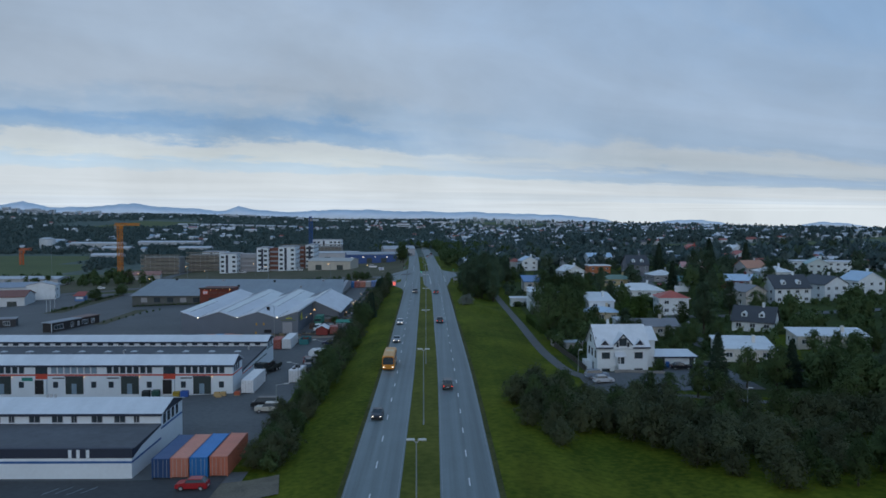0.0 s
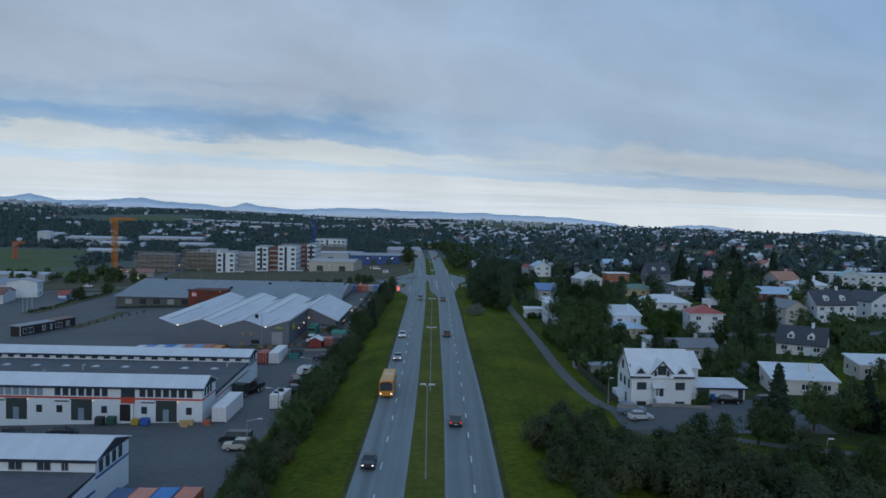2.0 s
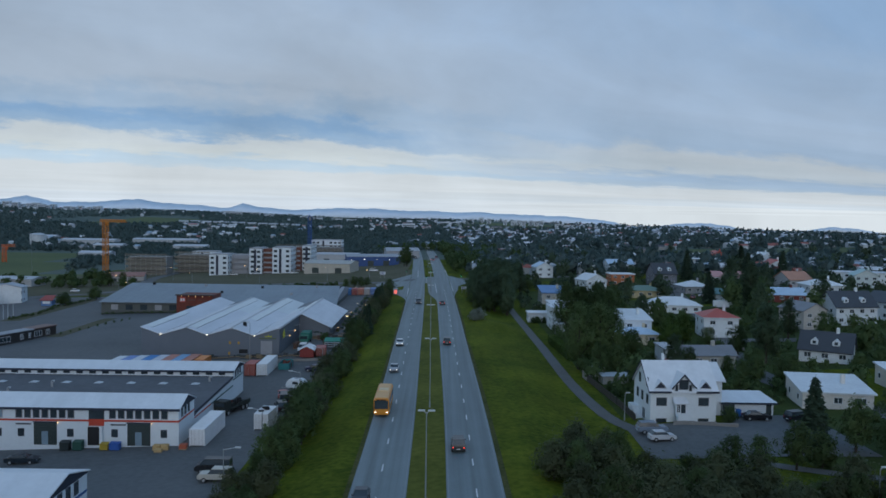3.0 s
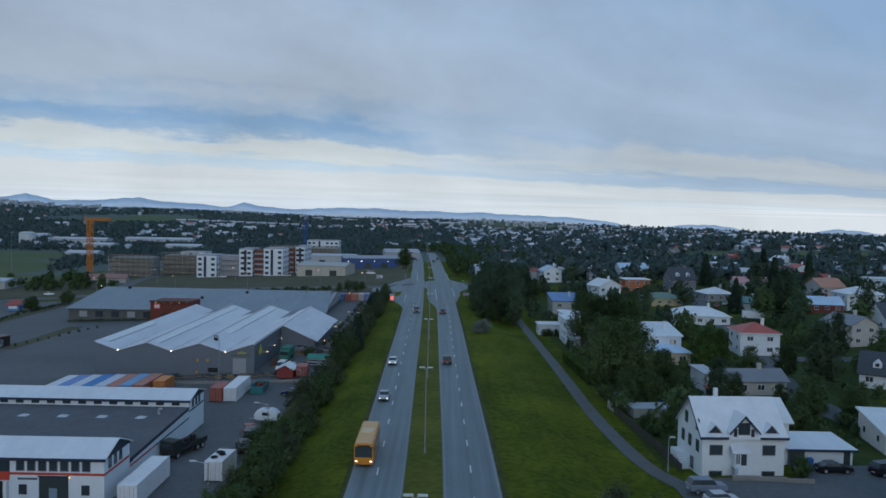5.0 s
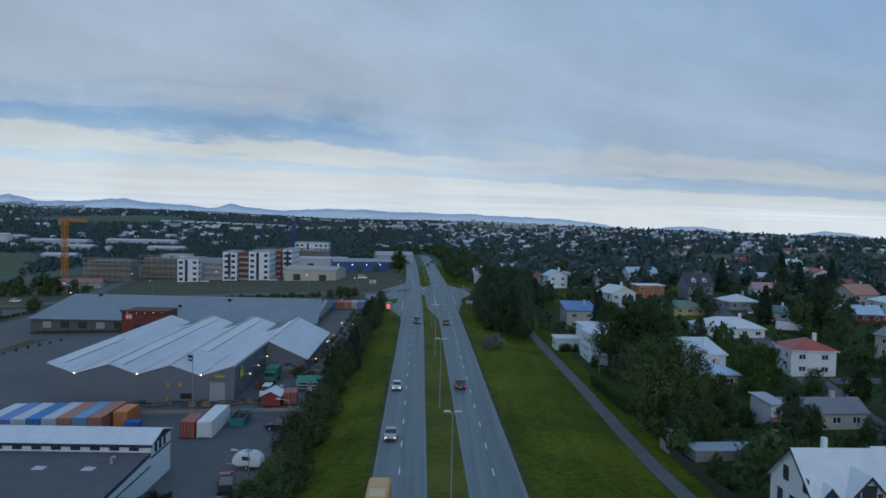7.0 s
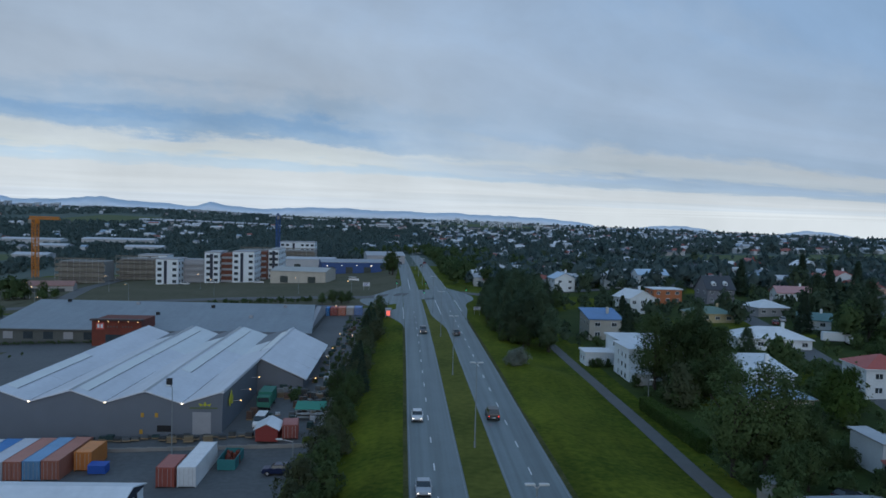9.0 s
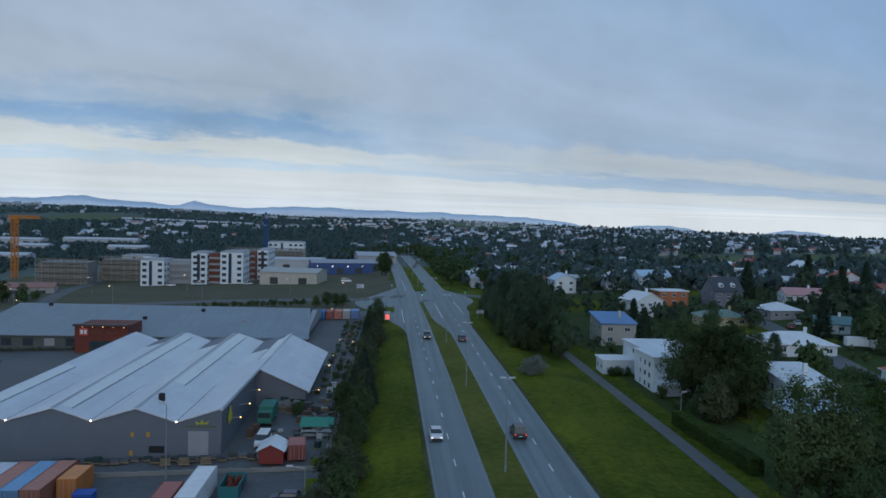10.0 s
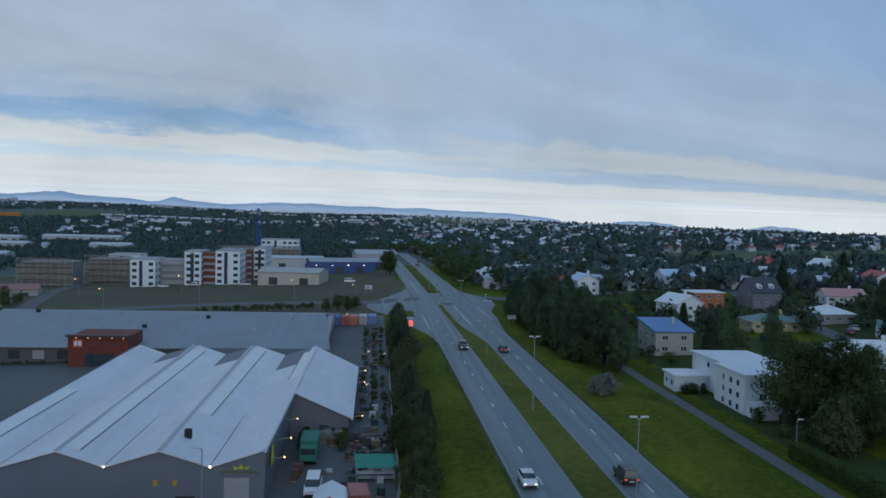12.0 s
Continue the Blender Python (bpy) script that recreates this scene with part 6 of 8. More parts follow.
for x, y, turn, shape, col, label in (
    (-32.2, 106.4, 180, "hatch", (0.35, 0.02, 0.025), "red hatchback parked by the containers"),
    (-31.1, 149.6, 180, "suv", (0.50, 0.48, 0.42), "beige off-road car parked in the yard"),
    (-32.6, 153.6, 180, "van", (0.02, 0.022, 0.025), "long black van parked in the yard"),
    (-32.0, 186.3, 80, "pickup", (0.015, 0.017, 0.02), "black pickup parked by the hedge"),
    (-30.5, 191.6, 110, "suv", (0.015, 0.017, 0.02), "black car parked by the hedge"),
    (-31.1, 198.2, 100, "van", (0.02, 0.022, 0.025), "dark van parked by the hedge"),
    (-32.4, 203.2, 100, "saloon", (0.30, 0.03, 0.03), "dark red car parked by the hedge"),
    (-30.6, 231.8, 180, "hatch", (0.012, 0.022, 0.07), "dark blue hatchback parked in the yard"),
    (-36.9, 254.2, -90, "van", (0.70, 0.71, 0.72), "white van parked beside the hall"),
    (32.8, 164.9, 8, "hatch", (0.55, 0.57, 0.60), "silver hatchback parked before the house"),
    (32.2, 168.6, 5, "suv", (0.20, 0.25, 0.32), "grey-blue estate car parked before the house"),
    (51.9, 177.0, 0, "saloon", (0.012, 0.013, 0.016), "black car parked before the garage"),
    (58.6, 176.2, 20, "suv", (0.012, 0.014, 0.018), "black car parked on the forecourt"),
    (40.0, 214.0, 20, "hatch", (0.03, 0.035, 0.05), "dark car parked in a garden"),
    (-66, 541.5, 20, "van", (0.70, 0.71, 0.72), "white van parked on the verge"),
    (-41, 535, 0, "van", (0.72, 0.72, 0.72), "white minibus parked on the grass strip"),
    (-178, 440, 0, "hatch", (0.7, 0.7, 0.7), "white car parked far off"),
    (-112, 536, 0, "hatch", (0.6, 0.62, 0.65), "pale car parked before the flats"),
    (-124, 531, 0, "saloon", (0.7, 0.7, 0.7), "white car parked before the flats"),
    (-88, 532, 30, "saloon", (0.7, 0.7, 0.7), "white car parked before the flats"),
    (-98, 162, 0, "suv", (0.02, 0.02, 0.02), "dark car parked behind the warehouse"),
    (-69, 158.5, 0, "suv", (0.02, 0.022, 0.024), "dark estate car parked between the sheds"),
    (-62.6, 160.4, 5, "saloon", (0.02, 0.03, 0.04), "dark car parked between the sheds"),
    (74, 246, 80, "hatch", (0.6, 0.62, 0.65), "pale car parked in the street"),
    (99, 366, 70, "saloon", (0.25, 0.05, 0.05), "red car parked in the street"),
    (104, 372, 70, "saloon", (0.5, 0.5, 0.52), "silver car parked in the street")):
    car(x, y, turn, shape, col, label)


# ---- containers and yard clutter ----
def container(x, y, length, colour, label, turn=0, h=2.75, zoff=0.12, open_top=False):
    """A shipping container, long side along y, door end towards -y; x, y is the middle of its door end."""
    t = thing("container", label, "container", pose(x, y, ground_z(x, y) + zoff, 0, 0, turn), "containers")
    w, pm = 2.44, paint(*colour)
    part("shell", box(B(), -w / 2 + 0.04, w / 2 - 0.04, 0.06, length - 0.06, 0.12, h - 0.05), pm, t)
    for xx in (-w / 2, w / 2 - 0.12):
        for yy in (0, length - 0.12):
            part("corner_post", box(B(), xx, xx + 0.12, yy, yy + 0.12, 0, h), pm, t)
        part("rail", box(B(), xx, xx + 0.12, 0.12, length - 0.12, h - 0.12, h), pm, t)
        part("rail", box(B(), xx, xx + 0.12, 0.12, length - 0.12, 0.02, 0.16), pm, t)
    ribs = [(0.14, 0.0)]
    for k in range(int((length - 0.5) / 0.55)):
        y0 = 0.3 + 0.55 * k
        ribs += [(y0, 0.0), (y0 + 0.05, 1.0), (y0 + 0.25, 1.0), (y0 + 0.30, 0.0)]
    ribs.append((length - 0.14, 0.0))
    for s in (-1, 1):
        outline = [(s * (w / 2 - 0.045 + 0.04 * u), yy) for yy, u in ribs]
        part("corrugated_side", prism(B(), outline + [(s * (w / 2 - 0.1), length - 0.14), (s * (w / 2 - 0.1), 0.14)], 0.17, h - 0.13, "z"), pm, t)
    outline = [(yy, h - 0.045 + 0.03 * u) for yy, u in ribs]
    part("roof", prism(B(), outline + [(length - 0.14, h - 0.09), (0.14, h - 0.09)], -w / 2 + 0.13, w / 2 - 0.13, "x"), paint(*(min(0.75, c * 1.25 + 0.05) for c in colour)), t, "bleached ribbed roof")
    for k in (-1, 1):
        part("door", box(B(), k * 0.58 - 0.55, k * 0.58 + 0.55, -0.02, 0.055, 0.18, h - 0.15), pm, t)
        for j in (-0.25, 0.25):
            part("lock_rod", tube(B(), (k * 0.58 + j, -0.05, 0.2), (k * 0.58 + j, -0.05, h - 0.2), 0.025, None, 5), M_STEEL, t)
    return t


ORANGE, CBLUE, CWHITE = (0.42, 0.13, 0.075), (0.015, 0.14, 0.36), (0.68, 0.70, 0.72)
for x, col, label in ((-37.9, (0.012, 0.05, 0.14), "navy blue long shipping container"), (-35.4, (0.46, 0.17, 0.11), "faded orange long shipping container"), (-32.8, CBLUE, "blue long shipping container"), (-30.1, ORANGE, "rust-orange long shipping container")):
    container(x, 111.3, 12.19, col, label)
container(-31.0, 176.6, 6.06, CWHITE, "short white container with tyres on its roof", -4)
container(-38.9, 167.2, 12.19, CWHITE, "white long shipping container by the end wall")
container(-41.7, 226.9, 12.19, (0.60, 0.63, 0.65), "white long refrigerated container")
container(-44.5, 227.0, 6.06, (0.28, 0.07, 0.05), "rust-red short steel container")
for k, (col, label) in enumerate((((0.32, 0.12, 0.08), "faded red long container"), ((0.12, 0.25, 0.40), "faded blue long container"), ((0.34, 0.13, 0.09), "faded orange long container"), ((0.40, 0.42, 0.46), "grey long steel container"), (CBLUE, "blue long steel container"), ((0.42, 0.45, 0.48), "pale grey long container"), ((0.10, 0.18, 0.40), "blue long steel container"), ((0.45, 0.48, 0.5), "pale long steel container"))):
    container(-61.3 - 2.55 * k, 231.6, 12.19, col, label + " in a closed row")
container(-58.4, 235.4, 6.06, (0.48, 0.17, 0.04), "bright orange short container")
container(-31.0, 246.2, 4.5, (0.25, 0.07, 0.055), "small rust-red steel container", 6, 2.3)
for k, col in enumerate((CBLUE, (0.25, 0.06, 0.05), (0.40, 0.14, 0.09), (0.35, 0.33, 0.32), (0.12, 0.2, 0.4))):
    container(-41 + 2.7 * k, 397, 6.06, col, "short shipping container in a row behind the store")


def small_hut(x, y):
    t = thing("hut", "small red hut with a white pitched roof", "hut", pose(x, y, ground_z(x, y) + 0.1), "yard things")
    part("wall", prism(B(), [(-1.7, 0), (1.7, 0), (1.7, 1.9), (0, 2.7), (-1.7, 1.9)], -2.4, 2.4, "y"), paint(0.22, 0.03, 0.025), t)
    for s in (-1, 1):
        part("roof", slab(B(), [(s * 2.0, -2.7, 1.85), (s * 2.0, 2.7, 1.85), (0, 2.7, 2.85), (0, -2.7, 2.85)], 0.12), M_WHITEROOF, t)


def skip_box(x, y):
    t = thing("skip", "teal open skip with rusty load", "skip", pose(x, y, ground_z(x, y) + 0.15), "yard things")
    m = paint(0.02, 0.16, 0.17)
    part("floor", box(B(), -1.2, 1.2, 0, 6.0, 0, 0.15), m, t)
    for s in (-1, 1):
        part("side", box(B(), s * 1.2 - 0.06, s * 1.2 + 0.06, 0, 6.0, 0.15, 1.5), m, t)
    part("end", box(B(), -1.14, 1.14, 0, 0.1, 0.15, 1.5), m, t)
    part("end", box(B(), -1.14, 1.14, 5.9, 6.0, 0.15, 1.5), m, t)
    rr = random.Random(3)
    for k in range(24):
        a, b = rr.uniform(-1.0, 0.9), rr.uniform(0.3, 5.4)
        part("scrap_piece", box(B(), a, a + rr.uniform(0.1, 0.5), b, b + rr.uniform(0.2, 0.8), 0.152, rr.uniform(0.8, 1.45)), M_RUST, t)


def caravan(x, y, turn):
    t = thing("caravan", "small white rounded caravan", "caravan", pose(x, y, ground_z(x, y) + 0.1, 0, 0, turn), "parked cars")
    bm = prism(B(), [(-2.0, 0.5), (2.0, 0.5), (2.3, 1.1), (1.7, 2.2), (0.9, 2.5), (-1.2, 2.5), (-2.2, 1.6)], -1.0, 1.0, "y")
    bmesh.ops.bevel(bm, geom=bm.edges[:], offset=0.2, segments=2, affect="EDGES")
    part("shell", bm, M_WHITE, t)
    part("hatch", box(B(), -0.4, 0.4, -0.4, 0.4, 2.5, 2.62), M_GREY, t)
    for s in (-1, 1):
        part("side_window", box(B(), -0.6, 0.6, s * 1.0 - 0.015, s * 1.0 + 0.015, 1.4, 1.95), M_GLASS, t)
        wheel(t, 0, s * 0.9, 0.33).rotation_euler = (0, 0, radians(90))
    part("drawbar", tube(B(), (2.0, 0, 0.45), (3.4, 0, 0.45), 0.06), M_STEEL, t)


def truck(x, y, turn, col, label, white_body=True):
    t = thing("truck", label, "truck", pose(x, y, ground_z(x, y) + 0.1, 0, 0, turn), "parked cars")
    part("chassis", box(B(), -3.8, 3.4, -0.9, 0.9, 0.6, 0.85), M_BLACK, t)
    bm = box(B(), 1.7, 3.5, -1.15, 1.15, 0.6, 2.6)
    bmesh.ops.bevel(bm, geom=bm.edges[:], offset=0.12, segments=2, affect="EDGES")
    part("cab", bm, paint(*col), t)
    part("windscreen", box(B(), 3.46, 3.53, -1.0, 1.0, 1.6, 2.4), M_GLASS, t)
    part("cargo_box", box(B(), -3.8, 1.5, -1.2, 1.2, 0.86, 3.0), M_WHITE if white_body else paint(0.02, 0.17, 0.12), t)
    for xx in (-2.6, 2.5):
        for s in (-1, 1):
            wheel(t, xx, s * 0.98, 0.45, 0.45, 0.3).rotation_euler = (0, 0, radians(90))


small_hut(-34.4, 247.2)
skip_box(-38.1, 234.0)
caravan(-30.7, 209.6, 168)


def army_lorry(x, y, turn):
    """A dark lorry with a tall cab, an open bed and lashed loads."""
    t = thing("truck", "old dark green flatbed lorry loaded with scrap", "truck", pose(x, y, ground_z(x, y) + 0.1, 0, 0, turn), "parked cars")
    dark = paint(0.022, 0.026, 0.022)
    part("chassis", box(B(), -4.6, 3.6, -0.9, 0.9, 0.7, 0.98), M_BLACK, t)
    bm = box(B(), 1.6, 3.8, -1.2, 1.2, 0.8, 2.75)
    bmesh.ops.bevel(bm, geom=bm.edges[:], offset=0.1, segments=2, affect="EDGES")
    part("cab", bm, dark, t)
    part("windscreen", box(B(), 3.76, 3.83, -1.05, 1.05, 1.8, 2.5), M_GLASS, t)
    part("bed", box(B(), -4.7, 1.45, -1.25, 1.25, 0.985, 1.2), dark, t)
    for s in (-1, 1):
        part("bed_side", box(B(), -4.7, -0.4, s * 1.22 - 0.04, s * 1.22 + 0.04, 1.205, 1.75), dark, t)
        for xx in (-3.6, -2.3, 2.6):
            wheel(t, xx, s * 1.02, 0.52, 0.52, 0.34).rotation_euler = (0, 0, radians(90))
    rr = random.Random(8)
    for k in range(12):
        a, b = rr.uniform(-4.4, 0.6), rr.uniform(-1.0, 0.4)
        part("scrap_piece", box(B(), a, a + rr.uniform(0.4, 1.1), b, b + rr.uniform(0.3, 0.7), 1.205, rr.uniform(1.5, 2.4)), rr.choice((dark, M_BLACK, M_RUST, M_FELT)), t)


army_lorry(-39.6, 190.8, 252)
for k, (x, y, z) in enumerate(((-31.3, 178.2, 2.75), (-30.6, 179.6, 2.75), (-31.2, 180.6, 2.75), (-30.7, 179.6, 3.0))):
    ty = thing("tyre", "black used tyre lying on the white container", "tyre", pose(x, y, ground_z(-31.0, 176.6) + 0.12 + z), "tyres")
    bm = B()
    for a in range(14):
        a0, a1 = 2 * math.pi * a / 14, 2 * math.pi * (a + 1) / 14
        tube(bm, (0.38 * math.cos(a0), 0.38 * math.sin(a0), 0.12), (0.38 * math.cos(a1), 0.38 * math.sin(a1), 0.12), 0.12, None, 6)
    part("tread", bm, M_BLACK, ty)
truck(-38.4, 268.0, -90, (0.03, 0.18, 0.13), "green lorry parked beside the hall", False)


# ---- yard clutter ----
def pallet_load(x, y, turn, colour, h, label, w=1.2, d=1.0):
    t = thing("pallet", label, "pallet", pose(x, y, ground_z(x, y) + 0.11, 0, 0, turn), "stock on pallets")
    for k in range(3):
        part("bearer", box(B(), -w / 2, w / 2, -d / 2 + 0.43 * d * k, -d / 2 + 0.43 * d * k + 0.1, 0, 0.1), paint(0.30, 0.22, 0.13), t)
    part("deck", box(B(), -w / 2, w / 2, -d / 2, d / 2, 0.1, 0.14), paint(0.30, 0.22, 0.13), t)
    n = max(1, round(h / 0.35))
    for k in range(n):
        o = 0.03 * ((k * 7) % 3 - 1)
        part("load", box(B(), -w / 2 + 0.05 + o, w / 2 - 0.05 + o, -d / 2 + 0.05, d / 2 - 0.05, 0.142 + k * 0.35, 0.142 + k * 0.35 + 0.33), paint(*colour), t)
    return t


def bin_box(x, y, w, d, h, colour, label):
    t = thing("bin", label, "bin", pose(x, y, ground_z(x, y) + 0.11), "bins")
    part("body", box(B(), -w / 2, w / 2, -d / 2, d / 2, 0.1, h), paint(*colour), t)
    part("lid", slab(B(), [(-w / 2 - 0.04, -d / 2 - 0.04, h + 0.05), (w / 2 + 0.04, -d / 2 - 0.04, h + 0.05), (w / 2 + 0.04, d / 2 + 0.04, h + 0.2), (-w / 2 - 0.04, d / 2 + 0.04, h + 0.2)], 0.06), paint(*colour), t)
    for s in (-1, 1):
        part("wheel", tube(B(), (s * w * 0.4, -d * 0.3, 0.08), (s * w * 0.4 + 0.05, -d * 0.3, 0.08), 0.08, None, 8), M_BLACK, t)


bin_box(-59.2, 166.9, 1.4, 1.1, 1.3, (0.02, 0.03, 0.03), "dark green wheeled waste container")
bin_box(-57.2, 166.9, 1.4, 1.1, 1.3, (0.02, 0.08, 0.06), "dark green wheeled waste container")
bin_box(-53.0, 166.6, 1.2, 1.0, 0.9, (0.40, 0.28, 0.03), "yellow grit box by the wall")
bin_box(-51.3, 166.4, 1.5, 1.0, 1.0, (0.03, 0.10, 0.35), "blue waste box by the wall")
for k, (x, y) in enumerate(((-44.6, 165.8), (-43.4, 165.8), (-44.0, 164.6))):
    pallet_load(x, y, 3 * k, (0.50, 0.34, 0.15), 0.7 - 0.3 * (k == 2), "stack of pale timber pallets")
bin_box(-55.9, 234.6, 2.4, 1.8, 1.2, (0.02, 0.09, 0.38), "blue steel waste box beside the orange container")
bin_box(49.6, 179.0, 0.7, 0.7, 1.1, (0.02, 0.12, 0.35), "blue wheeled bin by the garage")
pallet_load(-40.6, 165.9, 0, (0.42, 0.10, 0.05), 0.6, "pallet of orange bricks")
RC = random.Random(21)
STOCK = (((0.17, 0.13, 0.085), "pallet of tan timber boxes"), ((0.10, 0.11, 0.115), "pallet of grey paving slabs"), ((0.045, 0.05, 0.052), "pallet of dark stone slabs"), ((0.22, 0.25, 0.28), "pallet of pale wrapped bags"), ((0.02, 0.05, 0.05), "pallet of dark green sacks"), ((0.40, 0.43, 0.46), "pallet of white bagged soil"), ((0.10, 0.06, 0.045), "pallet of brown pots"))
# stock along the front of the hall
for k in range(26):
    col, label = STOCK[RC.choice((1, 1, 2, 2, 2, 4, 4))]
    pallet_load(-64.5 + 1.35 * k + RC.uniform(-0.2, 0.2), 247.8 + RC.uniform(-0.6, 0.8), RC.uniform(-12, 12), col, RC.uniform(0.2, 0.6), label)
for x in (-49.2, -46.6, -43.6):
    pallet_load(x, 246.4, 12, (0.20, 0.15, 0.09), 0.55, "pallet of tan timber boxes", 1.5, 1.0)
# stock in the garden yard
for k in range(58):
    x, y = RC.uniform(-40.5, -27.4), RC.uniform(257, 281)
    if abs(x + 38.4) < 2.6 and 262 < y < 274 or (-35.2 < x < -32.4) or abs(x + 37) < 1.6 and y < 260:
        continue
    col, label = STOCK[RC.choice((0, 1, 2, 2, 2, 4, 4, 5, 6))]
    pallet_load(x, y, RC.uniform(-15, 15), col, RC.uniform(0.4, 1.5), label, RC.uniform(0.8, 1.5), RC.uniform(0.7, 1.3))
for k in range(44):
    y = 284 + 2.4 * k
    for x in (-31.6, -29.4):
        if RC.random() < 0.4 and y < 388:
            col, label = STOCK[RC.choice((1, 2, 2, 4, 4, 4, 6, 5))]
            pallet_load(x + RC.uniform(-0.5, 0.5), y, RC.uniform(-8, 8), col, RC.uniform(0.3, 1.1), label)


for k in range(44):
    x, y = RC.uniform(-33.4, -27.2), RC.uniform(251.5, 274)
    if 256 < y < 262.4 and x > -32.6 or y < 253.5 and x < -29:
        continue
    col, label = STOCK[RC.choice((2, 2, 4, 3, 5, 1, 6))]
    pallet_load(x, y, RC.uniform(-25, 25), col, RC.uniform(0.35, 1.3), label, RC.uniform(0.6, 1.1), RC.uniform(0.6, 1.0))


def shelf_rack(x, y, l, label):
    t = thing("shelf_rack", label, "rack", pose(x, y, ground_z(x, y) + 0.1), "display racks")
    for s in (0, l / 2, l):
        for d in (-0.6, 0.6):
            part("post", box(B(), s - 0.05, s + 0.05, d - 0.05, d + 0.05, 0, 2.1 + 0.2 * d), M_STEEL, t)
    part("roof", slab(B(), [(-0.2, -0.9, 2.05), (l + 0.2, -0.9, 2.05), (l + 0.2, 0.9, 2.4), (-0.2, 0.9, 2.4)], 0.05), paint(0.02, 0.22, 0.15), t, "green canopy")
    for z in (0.5, 1.1):
        part("shelf", box(B(), 0, l, -0.55, 0.55, z, z + 0.05), M_STEEL, t)


shelf_rack(-31.6, 257.6, 4.8, "plant rack with a green canopy")
shelf_rack(-31.8, 260.6, 4.8, "plant rack with a green canopy")
for k in range(30):
    x = RC.uniform(-36, -33.4) if k % 2 else RC.uniform(-41, -38)
    SHRUBS.append((x, 275.5 + RC.uniform(-5, 4), RC.uniform(0.9, 1.8)))
for k in range(90):
    SHRUBS.append((RC.choice((-31.8, -29.6, -27.8)) + RC.uniform(-0.4, 0.4), RC.uniform(284, 388), RC.uniform(0.7, 1.5)))
for k in range(10):
    pallet_load(-34.8 - 0.9 * (k % 5), 279.0 - 1.0 * (k // 5), 0, (0.20, 0.22, 0.23), 0.5 + 0.3 * (k % 3), "pallet of stacked grey planters")


def mesh_fence(points, h, label):
    t = thing("fence", label, "fence", pose(*points[0], ground_z(*points[0])), "fences")
    x0, y0 = points[0]
    z0 = ground_z(x0, y0)
    for (xa, ya), (xb, yb) in zip(points, points[1:]):
        n = max(1, int(math.hypot(xb - xa, yb - ya) / 2.5))
        for k in range(n):
            px, py = xa + (xb - xa) * k / n, ya + (yb - ya) * k / n
            qx, qy = xa + (xb - xa) * (k + 1) / n, ya + (yb - ya) * (k + 1) / n
            zp, zq = ground_z(px, py) - z0, ground_z(qx, qy) - z0
            part("post", tube(B(), (px - x0, py - y0, zp - 0.3), (px - x0, py - y0, zp + h), 0.05, None, 6), M_STEEL, t)
            for u in (0.1, 0.35, 0.6, 0.85, 1.0):
                part("wire", tube(B(), (px - x0, py - y0, zp + h * u), (qx - x0, qy - y0, zq + h * u), 0.02, None, 4), M_STEEL, t)


mesh_fence([(-27.0, 244), (-26.2, 252), (-26.6, 275), (-26.4, 330)], 2.2, "grey mesh fence round the garden yard")


def low_wall(x0, x1, y, h, label):
    t = thing("retaining_wall", label, "wall", pose(0, 0, 0), "walls")
    n = int((x1 - x0) / 3)
    for k in range(n):
        a, b = x0 + (x1 - x0) * k / n, x0 + (x1 - x0) * (k + 1) / n - 0.03
        z = ground_z((a + b) / 2, y - 0.5)
        part("block", box(B(), a, b, y, y + 0.4, z - 0.5, z + h), M_CONCRETE, t)


low_wall(-58, -28, 243.2, 0.9, "low dark concrete retaining wall")
low_wall(36.5, 47.0, 171.6, 0.6, "low dark concrete wall before the white house")


def site_hut_long():
    t = thing("site_hut", "long black timber hut with pale roof and white windows", "hut", pose(-128.2, 275.5, ground_z(-126, 280) + 0.1, 0, 0, -17), "site huts")
    part("wall", box(B(), -3.6, 0, 0, 14, -0.5, 2.9), paint(0.025, 0.022, 0.022), t)
    part("wall", box(B(), -4.6, -0.6, 14.005, 24, -0.5, 2.9), paint(0.03, 0.022, 0.02), t)
    part("roof", box(B(), -3.9, 0.3, -0.4, 14.2, 2.9, 3.15), paint(0.30, 0.32, 0.35), t)
    part("roof", box(B(), -4.9, -0.3, 14.205, 24.3, 2.9, 3.15), paint(0.20, 0.12, 0.10), t, "brown roof half")
    for y, w in ((3.2, 4.2), (9.6, 1.4), (12.6, 0.9), (16.6, 3.0), (20.6, 1.6)):
        window(t, 0.0 if y < 14 else -0.6, y, 0.6, w, 1.6, "E", M_WHITE, 2)
    part("corner_board", box(B(), -0.1, 0.05, -0.05, 0.1, -0.3, 2.9), M_WHITE, t)


site_hut_long()


# ---- junction furniture ----
def traffic_light(x, y, turn):
    t = thing("traffic_light", "slim traffic light showing green", "traffic light", pose(x, y, ground_z(x, y), 0, 0, turn), "traffic lights")
    part("pole", tube(B(), (0, 0, -0.2), (0, 0, 3.4), 0.06, None, 7), M_STEEL, t)
    part("housing", box(B(), -0.2, 0.2, -0.14, 0.14, 2.5, 3.5), M_BLACK, t)
    for z, m in ((3.3, M_BLACK), (3.0, M_BLACK), (2.7, L_GREEN)):
        part("lens", tube(B(), (0, -0.15, z), (0, -0.19, z), 0.11, None, 10), m, t)


for x, y in ((-7.6, 428.0), (-6.0, 467), (8.9, 437), (-18.5, 470)):
    traffic_light(x, y, 0)


